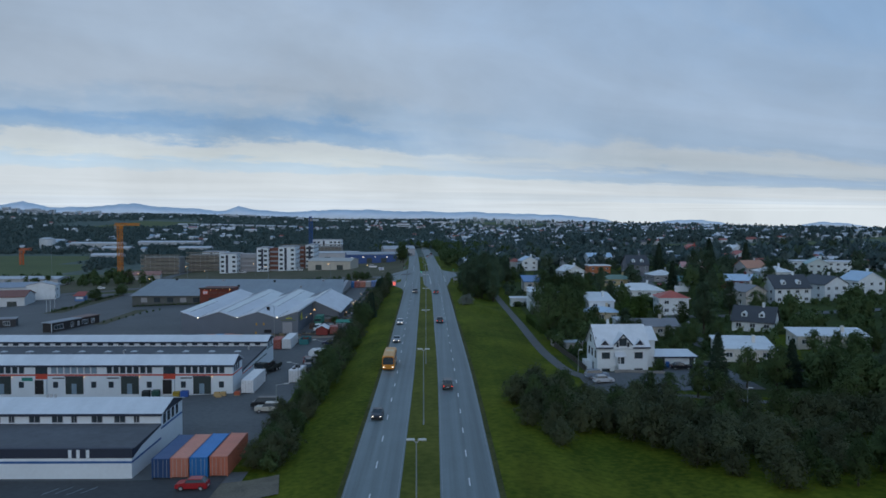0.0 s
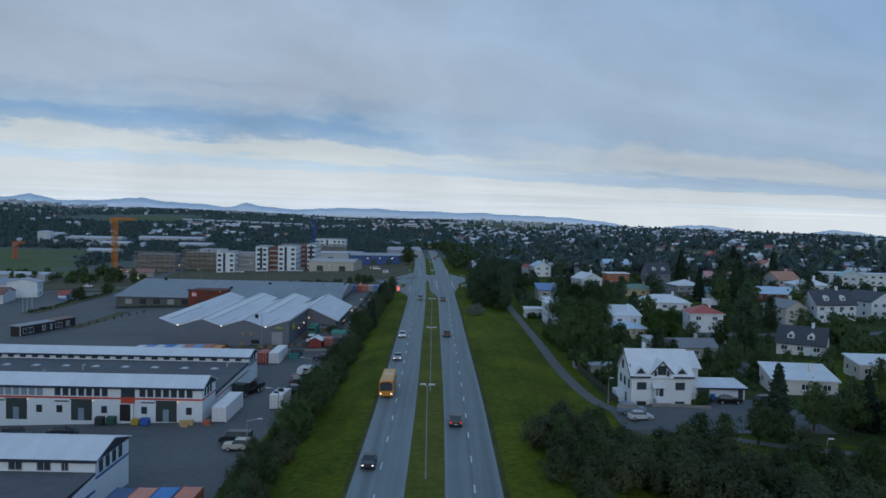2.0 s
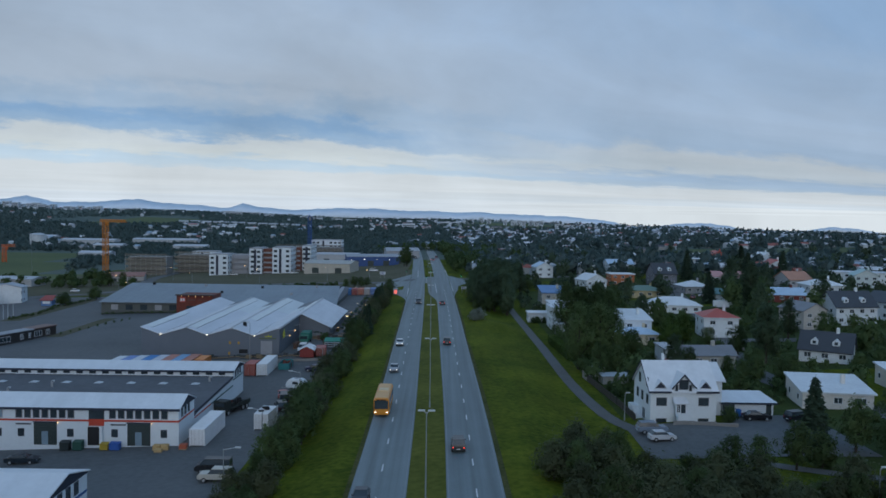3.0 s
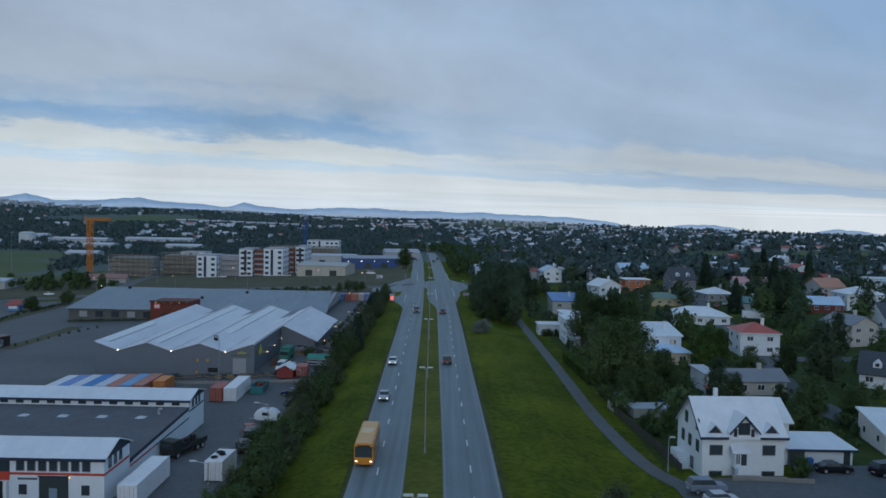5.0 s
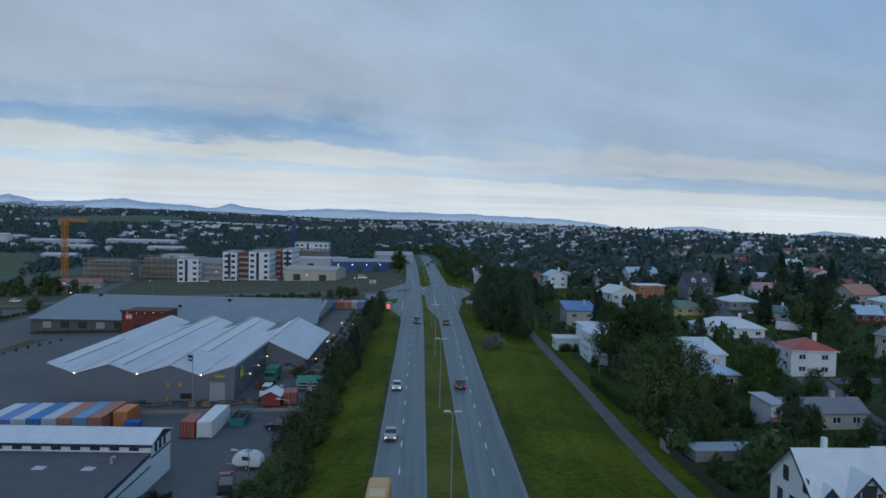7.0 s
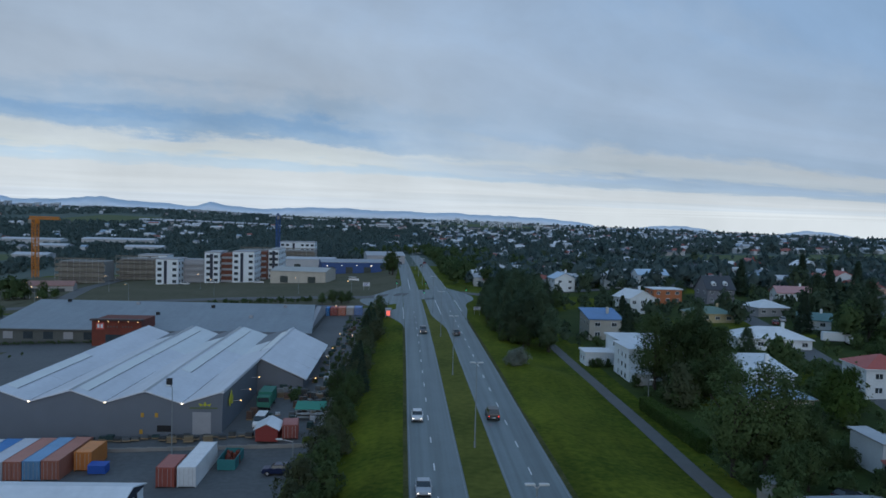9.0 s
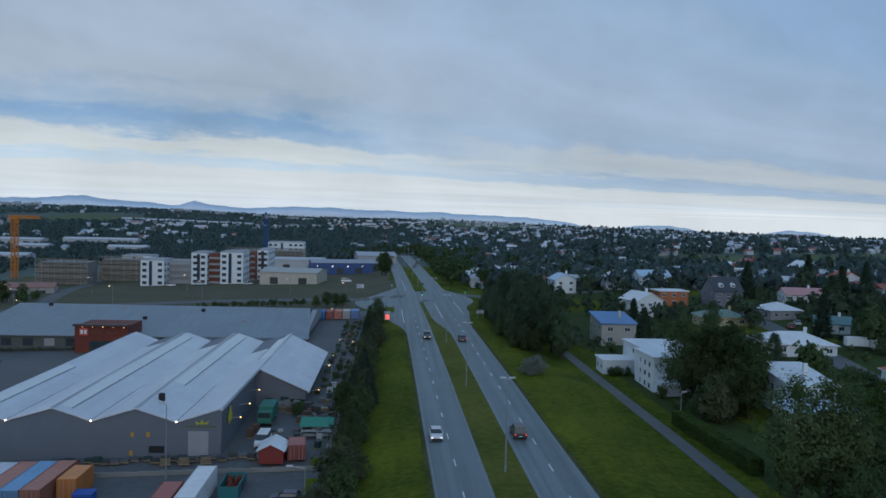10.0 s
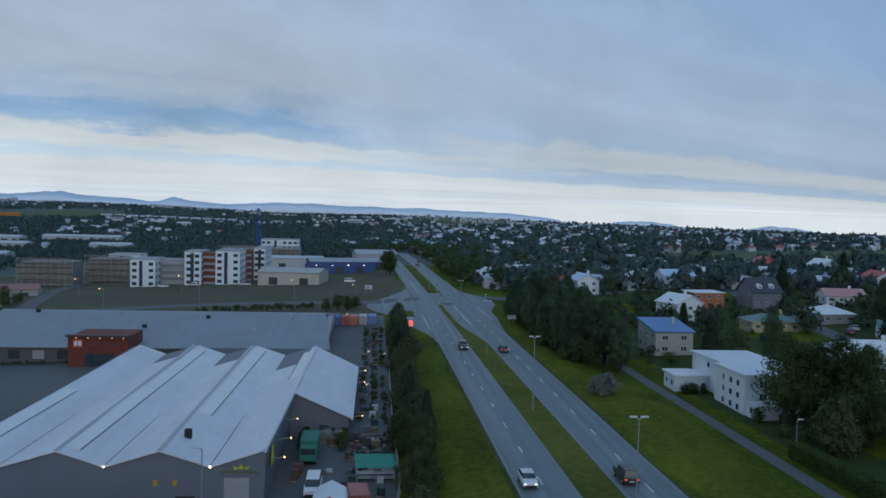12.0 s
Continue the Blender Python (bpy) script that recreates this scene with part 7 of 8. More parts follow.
def bus_shelter(x, y):
    t = thing("bus_shelter", "bus shelter with a lit advertising panel", "bus shelter", pose(x, y, ground_z(x, y)), "street furniture")
    part("roof", box(B(), -1.0, 1.0, -2.2, 2.2, 2.4, 2.52), M_GREY, t)
    for yy in (-2.1, 2.1):
        part("post", box(B(), -0.9, -0.8, yy - 0.05, yy + 0.05, -0.2, 2.4), M_STEEL, t)
    part("panel", box(B(), -0.7, 0.8, -2.2, -2.05, 0.3, 2.3), M_GREY, t)
    part("lit_poster", box(B(), -0.5, 0.6, -2.22, -2.205, 0.6, 2.1), glowing("poster_glow", (1.0, 0.16, 0.12), 0.9), t)
    part("glass", box(B(), -0.92, -0.88, -2.0, 2.0, 0.3, 2.2), M_GLASS, t)


bus_shelter(-19.6, 382)


def road_sign(x, y, w, h, colour, label, lift=1.6):
    t = thing("road_sign", label, "road sign", pose(x, y, ground_z(x, y)), "road signs")
    for s in (-1, 1):
        part("post", tube(B(), (s * w * 0.35, 0.05, -0.3), (s * w * 0.35, 0.05, lift + h), 0.04, None, 6), M_STEEL, t)
    part("panel", box(B(), -w / 2, w / 2, -0.03, 0.02, lift, lift + h), paint(*colour), t)
    for k in range(3):
        part("lettering_bar", box(B(), -w * 0.4, w * (0.3 - 0.2 * (k == 1)), -0.042, -0.032, lift + h * (0.18 + 0.27 * k), lift + h * (0.30 + 0.27 * k)), paint(0.08, 0.10, 0.25), t)


road_sign(8.6, 380, 2.2, 1.0, (0.55, 0.57, 0.6), "pale direction sign with unreadable lettering")
road_sign(-32, 482, 3.0, 1.6, (0.55, 0.57, 0.6), "pale direction sign with unreadable lettering")
for x, y in ((-95, 468), (-125, 452), (-60, 470), (-160, 448), (-172, 470), (-110, 505), (-150, 500), (-36, 446), (-140, 408)):
    l = street_lamp(x, y, 7.0, 1, 0.9, 0, "slim street lamp lit warm orange", group="lit lamps")
    lamp_spot(l, -1.3, 0, 7.0, 0.4, L_WARM, "bulb")
for x, y in ((-30.2, 334), (-26.8, 330), (-30.2, 300), (-37, 398)):
    l = street_lamp(x, y, 3.4, 1, 0.3, 0, "low lit garden yard lamp", group="lit lamps")
    lamp_spot(l, -0.6, 0, 3.4, 0.24, L_WARM, "bulb")


def trimmed_hedge(x0, y0, x1, y1, w, h, label):
    """A clipped hedge of many leaves."""
    rnd = random.Random(15)
    verts, faces, normals = [], [], []
    n = int(math.hypot(x1 - x0, y1 - y0) * 420)
    t = Vector((x1 - x0, y1 - y0, 0))
    side = Vector((t.y, -t.x, 0)).normalized()
    for k in range(n):
        u, s, v = rnd.random(), rnd.uniform(-1, 1), rnd.random()
        if rnd.random() < 0.5:
            v = 1
        else:
            s = 1 if s > 0 else -1
        end = 0
        if k < 1200:
            u, end = (0, -1) if k % 2 else (1, 1)
            s, v = rnd.uniform(-1, 1), rnd.random()
        c = Vector((x0, y0, 0)) + t * u
        p = c + side * s * w / 2 + Vector((0, 0, ground_z(c.x, c.y) + v * h)) + Vector((rnd.gauss(0, 0.08), rnd.gauss(0, 0.08), rnd.gauss(0, 0.08)))
        d = (t.normalized() * end * 1.5 + side * s * (1 if v < 1 else 0.2) + Vector((0, 0, 1 if v == 1 else 0.3)) + 0.4 * Vector((rnd.gauss(0, 1), rnd.gauss(0, 1), rnd.gauss(0, 1)))).normalized()
        q = d.to_track_quat("Z", "Y")
        i = len(verts)
        for ax, ay in ((-0.5, -0.3), (0.1, -0.5), (0.5, 0.25), (-0.1, 0.5)):
            verts.append(p + q @ Vector((ax * 0.27, ay * 0.27, 0)))
        faces.append((i, i + 1, i + 2, i + 3))
        normals += [d] * 4
    m = int(t.length / 2)
    for k in range(m):
        a, b = Vector((x0, y0, 0)) + t * (k / m), Vector((x0, y0, 0)) + t * ((k + 1) / m)
        za, zb = ground_z(a.x, a.y), ground_z(b.x, b.y)
        for s, v in ((-1, 0), (1, 0), (0, 1)):
            i, o = len(verts), side * (w / 2 - 0.12)
            if v:
                verts += [a - o + Vector((0, 0, za + h - 0.1)), a + o + Vector((0, 0, za + h - 0.1)), b + o + Vector((0, 0, zb + h - 0.1)), b - o + Vector((0, 0, zb + h - 0.1))]
            else:
                verts += [a + o * s + Vector((0, 0, za - 0.2)), b + o * s + Vector((0, 0, zb - 0.2)), b + o * s + Vector((0, 0, zb + h - 0.1)), a + o * s + Vector((0, 0, za + h - 0.1))]
            faces.append((i, i + 1, i + 2, i + 3))
            normals += [(side * s + Vector((0, 0, v + 0.2))).normalized()] * 4
    for c, d in ((Vector((x0, y0, 0)), -1), (Vector((x1, y1, 0)), 1)):
        i, o, z = len(verts), side * (w / 2 - 0.12), ground_z(c.x, c.y)
        verts += [c + o * q + Vector((0, 0, z + e)) for q, e in ((-1, -0.2), (1, -0.2), (1, h - 0.1), (-1, h - 0.1))]
        faces.append((i, i + 1, i + 2, i + 3))
        normals += [(t.normalized() * d + Vector((0, 0, 0.2))).normalized()] * 4
    return tagged(new("hedge", leaf_mesh("hedge", verts, faces, normals, M_LEAFB)), label, "hedge", "hedges")


trimmed_hedge(29.0, 262, 30.2, 235, 1.9, 2.1, "clipped green garden hedge beside the path")

truck(98.6, 328.5, -12, (0.62, 0.66, 0.68), "white box truck parked in the residential street")


# ---- building site and flats beyond the junction ----
def flats_block(x0, x1, y0, y1, storeys, label, wall=M_WHITE, base=-2.4, gap=3.4):
    t = thing("apartment_block", label, "apartment block", pose(0, 0, ground_z((x0 + x1) / 2, y0) - 0.2), "apartment blocks")
    h = 3.0 * storeys + 0.6
    part("wall", box(B(), x0, x1, y0, y1, -4.0, h), wall, t)
    part("parapet", box(B(), x0 - 0.1, x1 + 0.1, y0 - 0.1, y1 + 0.1, h, h + 0.35), M_GREY, t)
    n = max(1, round((x1 - x0) / gap))
    part("stair_glazing", box(B(), x0 + (x1 - x0) * 0.36, x0 + (x1 - x0) * 0.36 + 1.5, y0 - 0.06, y0 - 0.003, 0.4, h - 0.5), M_NAVY, t, "dark vertical glazed strip")
    for s in range(storeys):
        for k in range(n):
            u = (k + 0.5) / n
            if abs(u - 0.42) > 0.12:
                window(t, x0 + (x1 - x0) * u, y0, 0.9 + 3.0 * s, 2.1, 1.5, "S", M_GREY, 0)
        for k in range(max(1, round((y1 - y0) / 5))):
            window(t, x1, y0 + 2.5 + 5 * k, 0.9 + 3.0 * s, 2.0, 1.5, "E", M_GREY, 0)
    return t, h


for a in ((-140.5, -129.4, 538, 556, 4, "white four-storey apartment block"), (-117, -109.5, 541, 560, 5, "white five-storey apartment block"), (-103, -92, 541, 560, 5, "white five-storey apartment block with brown bays"), (-89, -83.5, 565, 590, 5, "white apartment block set further back"), (-168, -152, 596, 610, 4, "pale grey apartment block behind the site"), (-138, -124, 580, 592, 3, "white apartment block behind another"), (-104, -80, 700, 715, 5, "white apartment block in the distance")):
    flats_block(*a)
for x0, x1, y0, y1, s in ((-129.39, -117.01, 548, 558, 4), (-109.49, -103.01, 545, 558, 5), (-91.99, -89.01, 560, 575, 5)):
    t = thing("apartment_bay", "recessed brown-clad bay of the flats", "apartment block", pose(0, 0, ground_z((x0 + x1) / 2, y0) - 0.2), "apartment blocks")
    part("wall", box(B(), x0, x1, y0, y1, -4.0, 3.0 * s), M_BROWNPANEL if x0 > -115 else M_GREY, t)
    for k in range(s):
        part("balcony", box(B(), x0 + 0.3, x1 - 0.3, y0 - 1.2, y0 - 0.005, 0.3 + 3.0 * k, 1.3 + 3.0 * k), M_GREY, t)


def scaffold_house(x0, x1, y0, y1, storeys, label):
    t = thing("construction_building", label, "building site", pose(0, 0, ground_z((x0 + x1) / 2, y0) - 0.2), "building site")
    part("shell", box(B(), x0, x1, y0, y1, -1, 2.9 * storeys), M_CONCRETE, t)
    for s in range(storeys + 1):
        part("scaffold_deck", box(B(), x0 - 1.4, x1 + 1.4, y0 - 1.5, y0 - 0.3, 2.9 * s + 0.6, 2.9 * s + 0.75), M_SCAFF, t)
        part("guard_rail", box(B(), x0 - 1.4, x1 + 1.4, y0 - 1.55, y0 - 1.48, 2.9 * s + 1.4, 2.9 * s + 1.9), M_SCAFF, t)
    n = int((x1 - x0) / 2.6)
    for k in range(n + 1):
        x = x0 - 1.3 + (x1 - x0 + 2.6) * k / n
        part("scaffold_pole", tube(B(), (x, y0 - 1.5, -1), (x, y0 - 1.5, 2.9 * storeys + 1.8), 0.07, None, 5), M_STEEL, t)
    for s in range(storeys):
        part("netting", box(B(), x0 - 1.35, x1 + 1.35, y0 - 1.46, y0 - 1.42, 2.9 * s + 0.75, 2.9 * s + 1.75 + 0.5 * ((s * 7) % 3)), M_SCAFF, t, "brown safety netting")
        # the shell is solid: dark strips paint the shade inside its openings
        part("opening_band", box(B(), x0 + 1, x1 - 1, y0 - 0.05, y0 - 0.004, 2.9 * s + 0.6, 2.9 * s + 2.2), paint(0.07, 0.065, 0.058), t)


scaffold_house(-196, -173, 556, 572, 4, "concrete building wrapped in scaffolding")
scaffold_house(-171, -151, 574, 590, 4, "lower concrete block wrapped in scaffolding")
scaffold_house(-122, -76, 660, 680, 4, "half-built concrete block with scaffolding")


def crane(x, y, h, jib, turn, col, label):
    t = thing("tower_crane", label, "crane", pose(x, y, ground_z(x, y), 0, 0, turn), "building site")
    m = paint(*col)
    bm = B()
    s = 1.3
    for cx in (-s, s):
        for cy in (-s, s):
            tube(bm, (cx, cy, -0.5), (cx, cy, h), 0.26, None, 5)
    for k in range(int(h / 2)):
        z0, z1 = 2 * k, 2 * k + 2
        for a, b in (((-s, -s), (s, -s)), ((s, -s), (s, s)), ((s, s), (-s, s)), ((-s, s), (-s, -s))):
            tube(bm, (*a, z0), (*b, z1), 0.15, None, 4)
            tube(bm, (*a, z1), (*b, z1), 0.15, None, 4)
    part("mast", bm, m, t)
    bm = B()
    for (cy, cz) in ((-0.7, 0.3), (0.7, 0.3), (0, 1.7)):
        tube(bm, (-jib * 0.25, cy, h + cz), (jib, cy, h + cz), 0.26, None, 5)
    for k in range(int(jib * 1.25 / 1.8)):
        x0 = -jib * 0.25 + 1.8 * k
        for cy in (-0.7, 0.7):
            tube(bm, (x0, cy, h + 0.3), (x0 + 0.9, 0, h + 1.7), 0.15, None, 4)
            tube(bm, (x0 + 0.9, 0, h + 1.7), (x0 + 1.8, cy, h + 0.3), 0.15, None, 4)
    part("jib", bm, m, t)
    part("counterweight", box(B(), -jib * 0.25, -jib * 0.25 + 2.5, -0.9, 0.9, h - 2.2, h + 0.3), M_CONCRETE, t)
    part("cab", box(B(), 0.9, 2.4, -1.0, 1.0, h - 2.4, h), m, t)


crane(-232, 610, 34, 19, -25, (0.55, 0.20, 0.03), "orange lattice tower crane")
crane(-104, 690, 34, 30, 100, (0.04, 0.10, 0.28), "blue lattice tower crane")


def plain_hall(x, y, w, d, h, rise, wall, top, label, turn=0, doors=3):
    t = thing("industrial_building", label, "building", pose(x, y, ground_z(x, y) - 0.2, 0, 0, turn), "industrial buildings")
    footprint(x, y, max(w, d) * 0.6)
    part("wall", prism(B(), [(-d / 2, -1), (d / 2, -1), (d / 2, h), (0, h + rise), (-d / 2, h)], -w / 2, w / 2, "x"), paint(*wall), t)
    for s in (-1, 1):
        part("roof", slab(B(), [(-w / 2 - 0.4, s * (d / 2 + 0.4), h + 0.1), (w / 2 + 0.4, s * (d / 2 + 0.4), h + 0.1), (w / 2 + 0.4, 0, h + rise + 0.15), (-w / 2 - 0.4, 0, h + rise + 0.15)], 0.25), paint(*top), t)
    for k in range(doors):
        door(t, -w / 2 + w * (k + 0.5) / doors, -d / 2, 0.2, min(4.0, w / doors * 0.5), h * 0.55, "S", M_DOORDARK, "dark door")
    return t


plain_hall(-67, 541, 28, 22, 6.0, 1.4, (0.45, 0.42, 0.36), (0.40, 0.40, 0.38), "cream industrial hall with shallow roof", -8, 2)
b = plain_hall(-45, 610, 42, 24, 6.5, 1.2, (0.03, 0.08, 0.24), (0.30, 0.33, 0.37), "long blue-clad hall with lit yard", 10, 4)
for k in range(5):
    lamp_spot(b, -18 + 8.5 * k, -12.3, 4.6, 0.5, L_WHITE)
plain_hall(-30, 655, 24, 20, 7, 2.0, (0.35, 0.36, 0.38), (0.38, 0.40, 0.43), "grey industrial hall with pale roof", 10, 2)
plain_hall(-75, 640, 30, 18, 7, 1.0, (0.45, 0.46, 0.48), (0.45, 0.47, 0.50), "pale low industrial hall building", 0, 2)
plain_hall(-180, 508, 22, 10, 3.2, 1.8, (0.35, 0.34, 0.33), (0.30, 0.15, 0.12), "low building with faded brown-red roof", 12, 2)
plain_hall(-240, 486, 44, 16, 5, 1.0, (0.40, 0.41, 0.42), (0.45, 0.48, 0.52), "pale grey warehouse far across the yard", 0, 4)
plain_hall(-203, 379, 32, 18, 5, 2.2, (0.55, 0.57, 0.58), (0.20, 0.075, 0.055), "white workshop with dark red roof", 12, 3)
plain_hall(-215, 408, 40, 14, 6.5, 2.0, (0.55, 0.57, 0.58), (0.26, 0.31, 0.38), "white workshop with a blue-grey metal roof", 12, 3)
office = plain_hall(-190.5, 402, 9, 13, 7.2, 1.6, (0.66, 0.70, 0.72), (0.35, 0.38, 0.42), "white two-storey office gable with a yellow panel", 102, 0)
part("panel", box(B(), 3.0, 6.2, -4.62, -4.53, 3.0, 6.6), paint(0.62, 0.33, 0.03), office, "yellow wall panel")
for k in range(2):
    for z in (1.2, 4.4):
        window(office, -4.6 + 4.0 * k, -6.5, z, 1.3, 1.3, "S", M_WHITE, 0)


def flagpole(x, y):
    t = thing("flagpole", "slender white flagpole beside the car park", "flagpole", pose(x, y, ground_z(x, y)), "flagpoles")
    part("pole", tube(B(), (0, 0, -0.3), (0, 0, 9.5), 0.10, 0.06, 8), paint(0.55, 0.58, 0.60), t)
    part("base", tube(B(), (0, 0, -0.3), (0, 0, 0.4), 0.2, 0.2, 8), M_CONCRETE, t)
    part("finial", tube(B(), (0, 0, 9.5), (0, 0, 9.7), 0.1, 0.05, 6), M_STEEL, t)


for x, y in ((-159.5, 338.8), (-158.7, 340.5), (-157.6, 342.1)):
    flagpole(x, y)


def kiosk(x, y):
    t = thing("kiosk", "small kiosk with a red sloping roof and blue sides", "kiosk", pose(x, y, ground_z(x, y) + 0.1), "yard things")
    part("wall", box(B(), -2.2, 2.2, -1.6, 1.6, 0, 2.3), paint(0.10, 0.20, 0.40), t)
    part("roof", slab(B(), [(-2.8, -2.2, 2.5), (2.8, -2.2, 2.5), (2.4, 1.8, 4.2), (-2.0, 1.8, 4.2)], 0.2), paint(0.32, 0.07, 0.06), t)
    part("counter", box(B(), -1.6, 1.6, -1.75, -1.605, 1.0, 2.0), M_WHITE, t)


kiosk(-166.0, 387.0)


def water_tower(x, y):
    t = thing("water_tank", "pale round tank building far across the fields", "tank", pose(x, y, ground_z(x, y)), "far buildings")
    part("drum", tube(B(), (0, 0, -1), (0, 0, 11), 8.5, 8.5, 20), paint(0.52, 0.56, 0.58), t)
    part("roof", tube(B(), (0, 0, 11), (0, 0, 12.6), 9.0, 4.0, 20), paint(0.46, 0.50, 0.54), t)


water_tower(-447, 957)
street_lamp(-274, 592, 26, 2, 1.0, 0, "tall slim lighting mast by the meadow", group="yard lamps")
crane(-346, 694, 12, 8, 40, (0.55, 0.13, 0.04), "small red-orange lattice pylon in the meadow")
for x, y, w, turn in ((-160, 296, 18, 20),):
    t = thing("site_hut", "long dark site hut with pale windows", "hut", pose(x, y, ground_z(x, y) + 0.1, 0, 0, turn), "site huts")
    part("wall", box(B(), -w / 2, w / 2, -3, 3, 0, 3.0), paint(0.03, 0.03, 0.035), t)
    part("roof", box(B(), -w / 2 - 0.2, w / 2 + 0.2, -3.2, 3.2, 3.0, 3.2), paint(0.25, 0.26, 0.28), t)
    for k in range(3):
        window(t, -w / 2 + w * (k + 0.5) / 3, -3, 0.8, 2.2, 1.6, "S", M_WHITE, 2)


for k, (x, y, w) in enumerate(((-400, 985, 62), (-325, 1020, 76), (-480, 1055, 20), (-340, 890, 30), (-300, 760, 26), (-260, 900, 34), (-420, 700, 24))):
    plain_hall(x, y, w, 16, 5, 1.5, (0.42, 0.44, 0.46), (0.48, 0.51, 0.55), "long pale hall far across the fields", 4 * (k % 3) - 4, 2)
for k in range(11):
    a = -0.295 + 0.0125 * k
    plain_hall(1850 * math.sin(a), 1850 * math.cos(a), 19, 9, 4.5, 1.0, (0.52, 0.56, 0.60), (0.46, 0.50, 0.55), "long white terrace far across the valley", -math.degrees(a), 3)
RT = random.Random(4)
SKYLINE = []
# bearing, how many, spread, distance, widths, heights
for a0, n, wide, dist, w0, w1, h0, h1 in ((-0.505, 5, 0.022, 2750, 16, 30, 14, 22), (-0.452, 8, 0.026, 2700, 14, 30, 16, 26), (-0.400, 6, 0.020, 2700, 14, 26, 15, 24), (-0.225, 4, 0.035, 2600, 26, 44, 9, 13), (-0.13, 4, 0.04, 2500, 20, 40, 8, 12),
                                          (-0.038, 1, 0.0, 1900, 34, 36, 20, 21), (0.0, 3, 0.03, 2300, 30, 50, 8, 11), (0.055, 2, 0.01, 2500, 14, 16, 22, 28), (0.098, 7, 0.024, 2300, 11, 16, 18, 26), (0.15, 3, 0.02, 2400, 16, 30, 9, 13)):
    for k in range(n):
        SKYLINE.append((a0 + wide * (2 * (k + RT.uniform(0.2, 0.8)) / n - 1), dist + RT.uniform(-90, 90), 0.8 * RT.uniform(w0, w1), 0.6 * RT.uniform(h0, h1)))
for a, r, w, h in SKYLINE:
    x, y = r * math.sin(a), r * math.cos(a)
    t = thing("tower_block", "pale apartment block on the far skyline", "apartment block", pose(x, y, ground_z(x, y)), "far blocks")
    # bluish pale paint holds the haze of the distance
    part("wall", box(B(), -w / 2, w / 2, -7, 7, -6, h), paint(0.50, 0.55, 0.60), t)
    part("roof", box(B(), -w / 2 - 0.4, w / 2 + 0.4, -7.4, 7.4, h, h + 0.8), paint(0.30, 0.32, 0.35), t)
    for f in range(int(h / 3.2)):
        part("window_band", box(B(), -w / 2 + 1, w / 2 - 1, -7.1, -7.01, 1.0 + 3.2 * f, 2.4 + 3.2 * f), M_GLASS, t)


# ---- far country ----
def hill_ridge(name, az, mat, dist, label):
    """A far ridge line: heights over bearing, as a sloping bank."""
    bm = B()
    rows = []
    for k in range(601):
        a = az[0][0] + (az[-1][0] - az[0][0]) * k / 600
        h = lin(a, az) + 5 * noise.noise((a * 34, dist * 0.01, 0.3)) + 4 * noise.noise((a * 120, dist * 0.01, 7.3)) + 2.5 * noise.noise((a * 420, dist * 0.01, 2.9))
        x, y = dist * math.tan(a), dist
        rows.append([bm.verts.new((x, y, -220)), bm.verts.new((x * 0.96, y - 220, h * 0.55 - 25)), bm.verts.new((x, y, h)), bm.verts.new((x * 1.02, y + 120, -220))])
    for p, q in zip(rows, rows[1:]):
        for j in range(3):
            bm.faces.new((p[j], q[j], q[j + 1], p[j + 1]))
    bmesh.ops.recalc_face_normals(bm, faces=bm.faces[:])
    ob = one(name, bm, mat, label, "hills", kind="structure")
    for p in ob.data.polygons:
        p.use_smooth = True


# both ridges carry their haze in the pale hill colour
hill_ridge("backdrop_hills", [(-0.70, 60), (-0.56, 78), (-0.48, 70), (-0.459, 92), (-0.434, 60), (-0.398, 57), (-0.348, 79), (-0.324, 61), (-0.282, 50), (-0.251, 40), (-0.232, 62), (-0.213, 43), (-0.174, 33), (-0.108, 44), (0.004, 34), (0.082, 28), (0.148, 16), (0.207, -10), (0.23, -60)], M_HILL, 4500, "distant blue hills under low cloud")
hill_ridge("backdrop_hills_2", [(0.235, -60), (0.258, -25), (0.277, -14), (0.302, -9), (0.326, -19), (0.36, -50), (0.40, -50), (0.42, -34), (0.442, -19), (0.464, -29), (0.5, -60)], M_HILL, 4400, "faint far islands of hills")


def far_trees(name, places, label, mat, quads, leaf):
    """Many small trees as one mesh: each a loose ball of leaf clumps."""
    rnd = random.Random(9)
    verts, faces, normals = [], [], []
    for x, y, z, h in places:
        r = h * (0.42 if h < 6 else 0.34)
        for k in range(max(5, int(quads * h / 4.5))):
            d = Vector((rnd.gauss(0, 1), rnd.gauss(0, 1), rnd.gauss(0.2, 0.9))).normalized()
            p = Vector((x, y, z + h * 0.55)) + Vector((d.x * r, d.y * r, d.z * h * 0.45)) * rnd.uniform(0.6, 1.05) * (0.82 + 0.8 * noise.noise((d.x * 1.9 + x, d.y * 1.9 + y, d.z * 1.9)))
            q = (d + 0.5 * Vector((rnd.gauss(0, 1), rnd.gauss(0, 1), rnd.gauss(0, 1)))).normalized().to_track_quat("Z", "Y")
            s = leaf * 2.1 * h ** 0.5 * rnd.uniform(0.8, 1.4)
            i = len(verts)
            for ax, ay in ((-0.5, -0.4), (0.5, -0.3), (0.05, 0.65)):
                verts.append(p + q @ Vector((ax * s, ay * s, 0)))
            faces.append((i, i + 1, i + 2))
            normals += [(d * 0.8 + Vector((0, 0, 0.7))).normalized()] * 3
    return tagged(new(name, leaf_mesh(name, verts, faces, normals, mat)), label, "trees", kind="stuff")


R7 = random.Random(77)


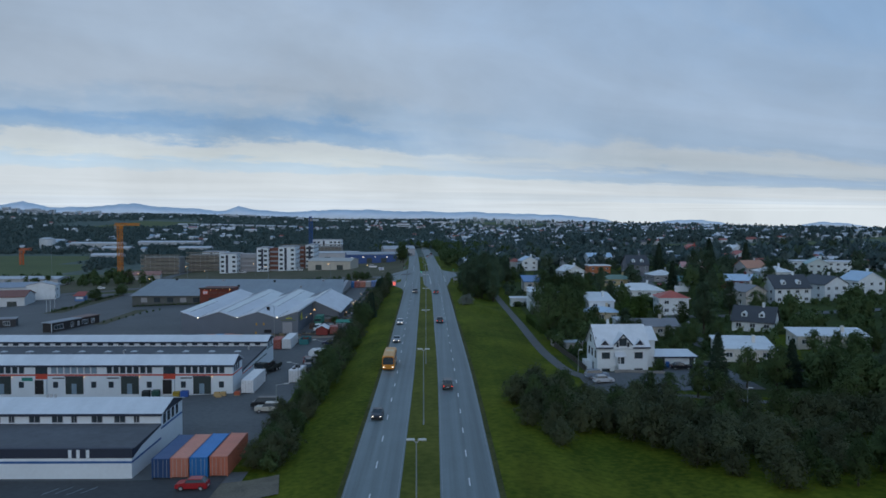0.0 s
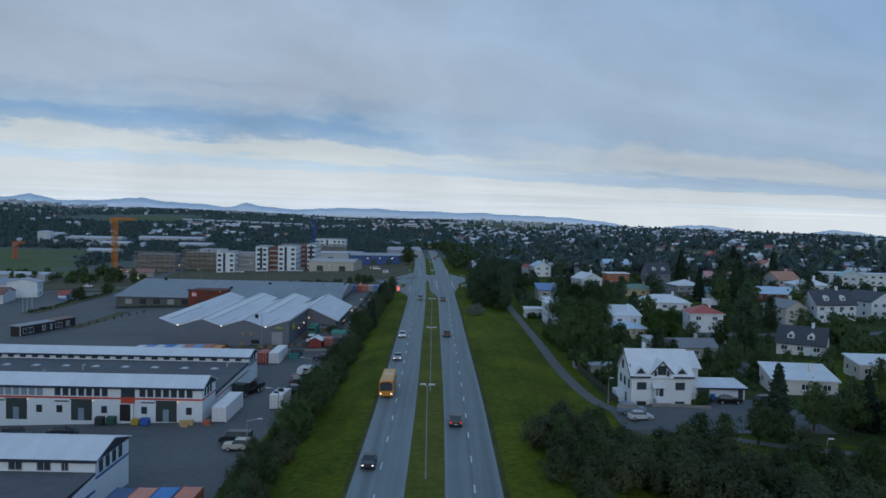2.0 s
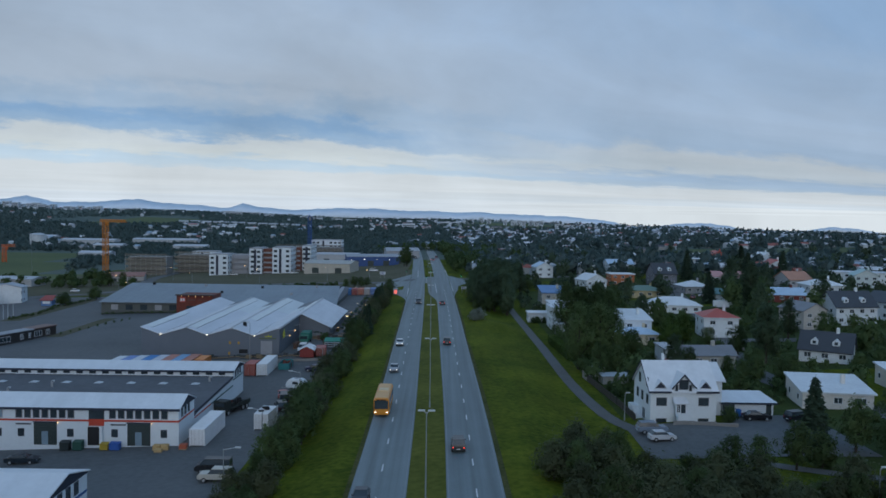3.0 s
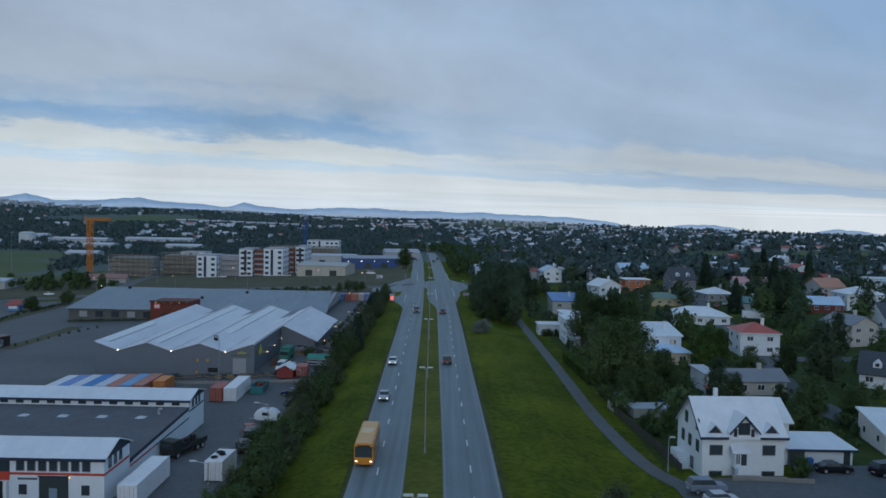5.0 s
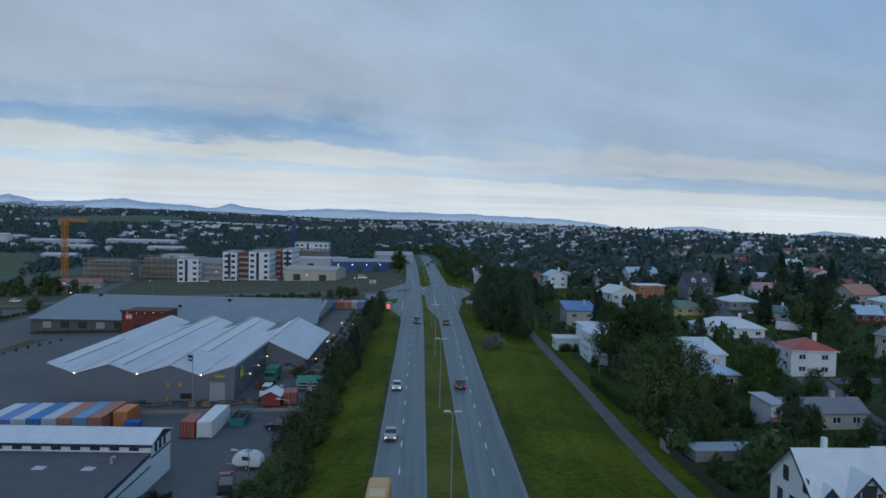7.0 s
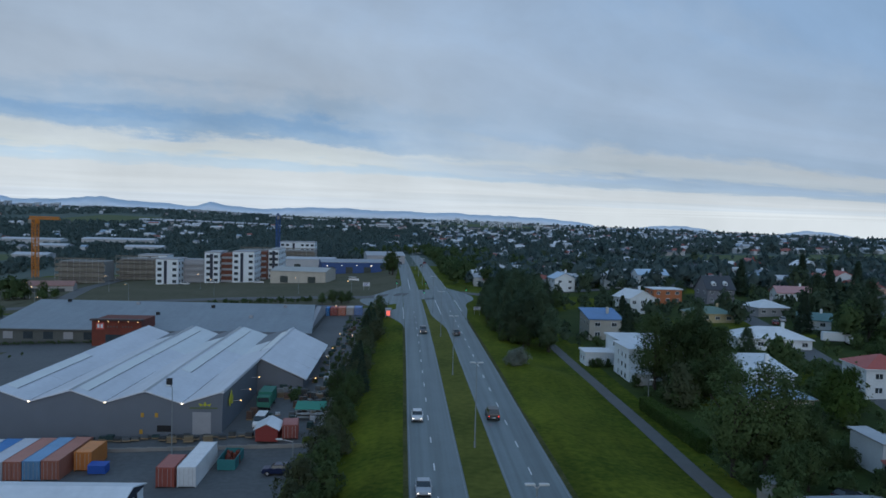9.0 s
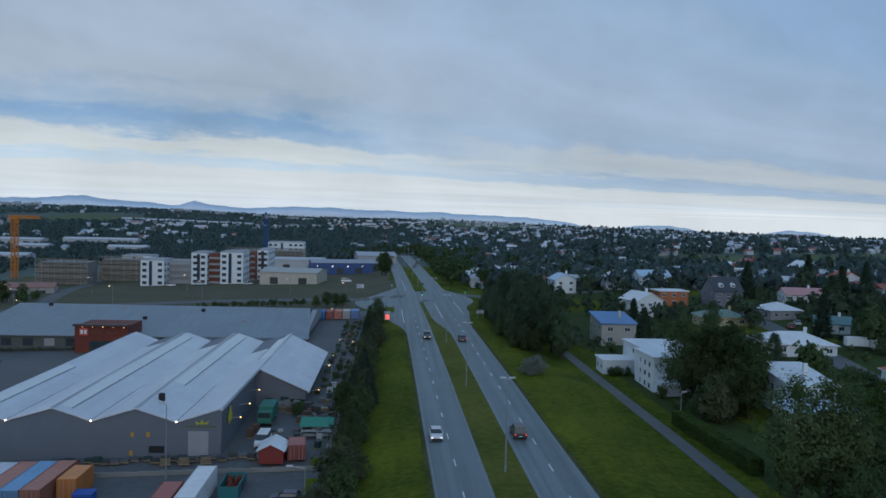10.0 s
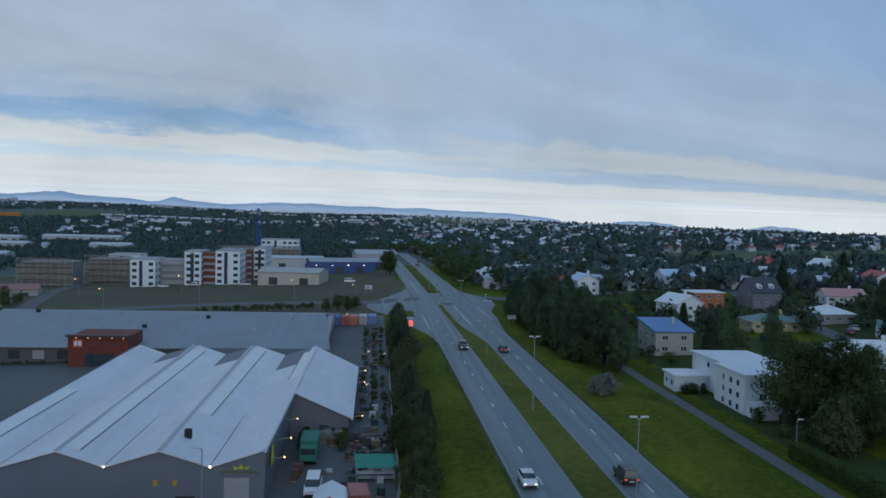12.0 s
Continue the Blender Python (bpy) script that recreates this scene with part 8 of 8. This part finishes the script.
def free(x, y, r):
    return all((x - a) ** 2 + (y - b) ** 2 > (r + c) ** 2 for a, b, c in FOOT)


ribbon("far_road", [(-760, 1300), (-560, 1240), (-390, 1160), (-263, 1094), (-111, 990), (-20, 900)], 14, M_PATH, "pale grey embanked road far across the fields", "road", 1.2)
# gardens on the right
places = []
for k in range(5000):
    y = 120 + 560 * R7.random() ** 0.9
    x = 27 + (0.55 * (y + 60)) * R7.random()
    if not free(x, y, 0.8) or (28 < x < 62 and 154 < y < 178) or in_thicket(x, y) or y < 165 and x < 60:
        continue
    if abs(x - lin(y, [(172, 64), (205, 70), (240, 74), (290, 80), (340, 90), (400, 100), (470, 112), (520, 120)])) < 4 or (255 < y < 269 and 78 < x < 200):
        continue
    if x < lin(y, [(160, 33), (205, 32), (210, 29.5), (330, 28), (345, 26)]):
        continue
    if x < 40 and 274 < y < 316:
        continue
    # lawns between the trees
    if noise.noise((x * 0.045, y * 0.045, 5.5)) > 0.42:
        continue
    h = R7.uniform(1.6, 4.0) if R7.random() < (0.80 if y < 250 else 0.82) else (R7.uniform(4.5, 7.0) if R7.random() < 0.8 else R7.uniform(8.0, 12.0))
    if y > 300 and R7.random() < 0.3:
        continue
    # the view of each front stays open
    if h > 2.2 and any(abs(x - a + (b - y) * 0.42) < c * 0.75 and 0 < b - y < 3.2 * h + 3 for a, b, c in FOOT):
        if R7.random() < 0.8:
            h = R7.uniform(1.2, 2.2)
    if h > 1.4 and 30 < x < 47 and 229 < y < 259:
        h = R7.uniform(0.8, 1.4)
    if h > 2.6 and (46 < x < 74 and 184 < y < 222 or 40 < x < 66 and 205 < y < 262):
        h = R7.uniform(1.4, 3.8)
    places.append((x, y, ground_z(x, y) - 0.2, h))
near = [p for p in places if p[1] < 330]
away = [p for p in places if p[1] >= 330]
far_trees("garden_trees", near, "dense dark garden trees and shrubs between the houses", M_LEAF, 330, 0.11)
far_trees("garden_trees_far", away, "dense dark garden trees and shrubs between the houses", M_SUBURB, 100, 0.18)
far_trees("shrub_beds", [(x, y, ground_z(x, y) + 0.05, h) for x, y, h in SHRUBS], "low shrubs and potted plants round the yards", M_LEAF, 420, 0.09)
far_trees("roadside_trees", [(x, y, ground_z(x, y) - 0.3, h) for x, y, h in LOOSE], "dark trees along the far road and yard", M_LEAF, 90, 0.2)


# suburb, woods and town out to the skyline
def town_chance(a, r, clump):
    """How likely a house stands at a bearing and distance."""
    if a > 0.02:
        return 0.17 + 0.12 * clump
    if r < 860:
        return 0.0
    if a > -0.10:
        return 0.09 + 0.30 * clump if r > 1100 else 0.03
    if r < 1500:
        return max(0.0, 0.12 * (clump - 0.12))
    return 0.015 + max(0.0, 0.30 * clump)


def far_town():
    rnd = random.Random(12)
    groups = {}
    trees = []
    for k in range(20000):
        a = rnd.uniform(-0.62, 0.66)
        r = 480 * (3000 / 480) ** rnd.random()
        x, y = r * math.sin(a), r * math.cos(a)
        if abs(x - road_x(y)) < 22 and y < 790 or (-260 < x < 20 and y < 740):
            continue
        clump = noise.noise((x * 0.004, y * 0.0022, 9.0))
        meadow = is_meadow(x, y)
        if rnd.random() < town_chance(a, r, clump) and free(x, y, 8) and not meadow:
            col = rnd.choice(["white", "white", "white", "white", "grey", "red", "dark", "blue", "pale", "pale"])
            big = rnd.uniform(2.0, 4.0) if r > 1400 and rnd.random() < 0.13 else 1
            groups.setdefault(col, []).append((x, y, ground_z(x, y), rnd.uniform(6, 10) * big * (0.75 if r > 900 and a < 0.02 else 1), rnd.uniform(6, 8), rnd.uniform(2.8, 4.5) + (1.2 if r > 1200 else 0), rnd.uniform(-0.5, 0.5)))
        if not meadow or rnd.random() < 0.05:
            for j in range(rnd.choice((1, 1, 2)) if a > 0.02 else 3):
                tall = rnd.uniform(3.0, 6.5) if rnd.random() < 0.8 or a < 0.02 else rnd.uniform(7, 12)
                trees.append((x + rnd.uniform(-9, 9) * r / 600, y + rnd.uniform(-9, 9) * r / 600, 0, tall))
    trees = [p for p in trees if not is_meadow(p[0], p[1]) or p[3] < 3.3]
    trees = [(x, y, ground_z(x, y) - 0.4, h) for x, y, _, h in trees if free(x, y, 2)]
    # far woods get the leaf colour with haze mixed in
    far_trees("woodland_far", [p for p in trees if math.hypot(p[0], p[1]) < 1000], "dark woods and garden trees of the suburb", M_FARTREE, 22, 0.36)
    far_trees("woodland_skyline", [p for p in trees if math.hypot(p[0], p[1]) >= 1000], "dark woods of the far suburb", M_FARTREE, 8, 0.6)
    # roof colours muted as haze would mute them
    tops = {"white": (0.60, 0.62, 0.65), "pale": (0.40, 0.43, 0.47), "grey": (0.22, 0.24, 0.27), "red": (0.30, 0.10, 0.08), "dark": (0.08, 0.085, 0.1), "blue": (0.30, 0.40, 0.50)}
    for col, rows in groups.items():
        wall, roof = B(), B()
        for x, y, z, w, d, h, turn in rows:
            m = Matrix.Translation((x, y, z)) @ Matrix.Rotation(turn, 4, "Z")
            tmp = []
            for bm, make in ((wall, lambda b: box(b, -w / 2, w / 2, -d / 2, d / 2, -1, h)), (roof, lambda b: prism_roof(b, w, d, h))):
                n0 = len(bm.verts)
                make(bm)
                bm.verts.ensure_lookup_table()
                for v in bm.verts[n0:]:
                    v.co = m @ v.co
        # walls greyer and bluer than near ones, haze painted in
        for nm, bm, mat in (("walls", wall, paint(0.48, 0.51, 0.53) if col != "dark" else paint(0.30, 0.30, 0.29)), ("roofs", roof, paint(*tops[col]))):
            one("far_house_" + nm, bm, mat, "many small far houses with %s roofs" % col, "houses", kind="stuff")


def prism_roof(bm, w, d, h):
    v = [bm.verts.new(p) for p in ((-w / 2 - 0.3, -d / 2 - 0.3, h), (w / 2 + 0.3, -d / 2 - 0.3, h), (w / 2 + 0.3, d / 2 + 0.3, h), (-w / 2 - 0.3, d / 2 + 0.3, h), (-w / 2 - 0.3, 0, h + d * 0.25), (w / 2 + 0.3, 0, h + d * 0.25))]
    for f in ((0, 1, 5, 4), (2, 3, 4, 5), (1, 2, 5), (3, 0, 4), (3, 2, 1, 0)):
        bm.faces.new([v[i] for i in f])


far_town()
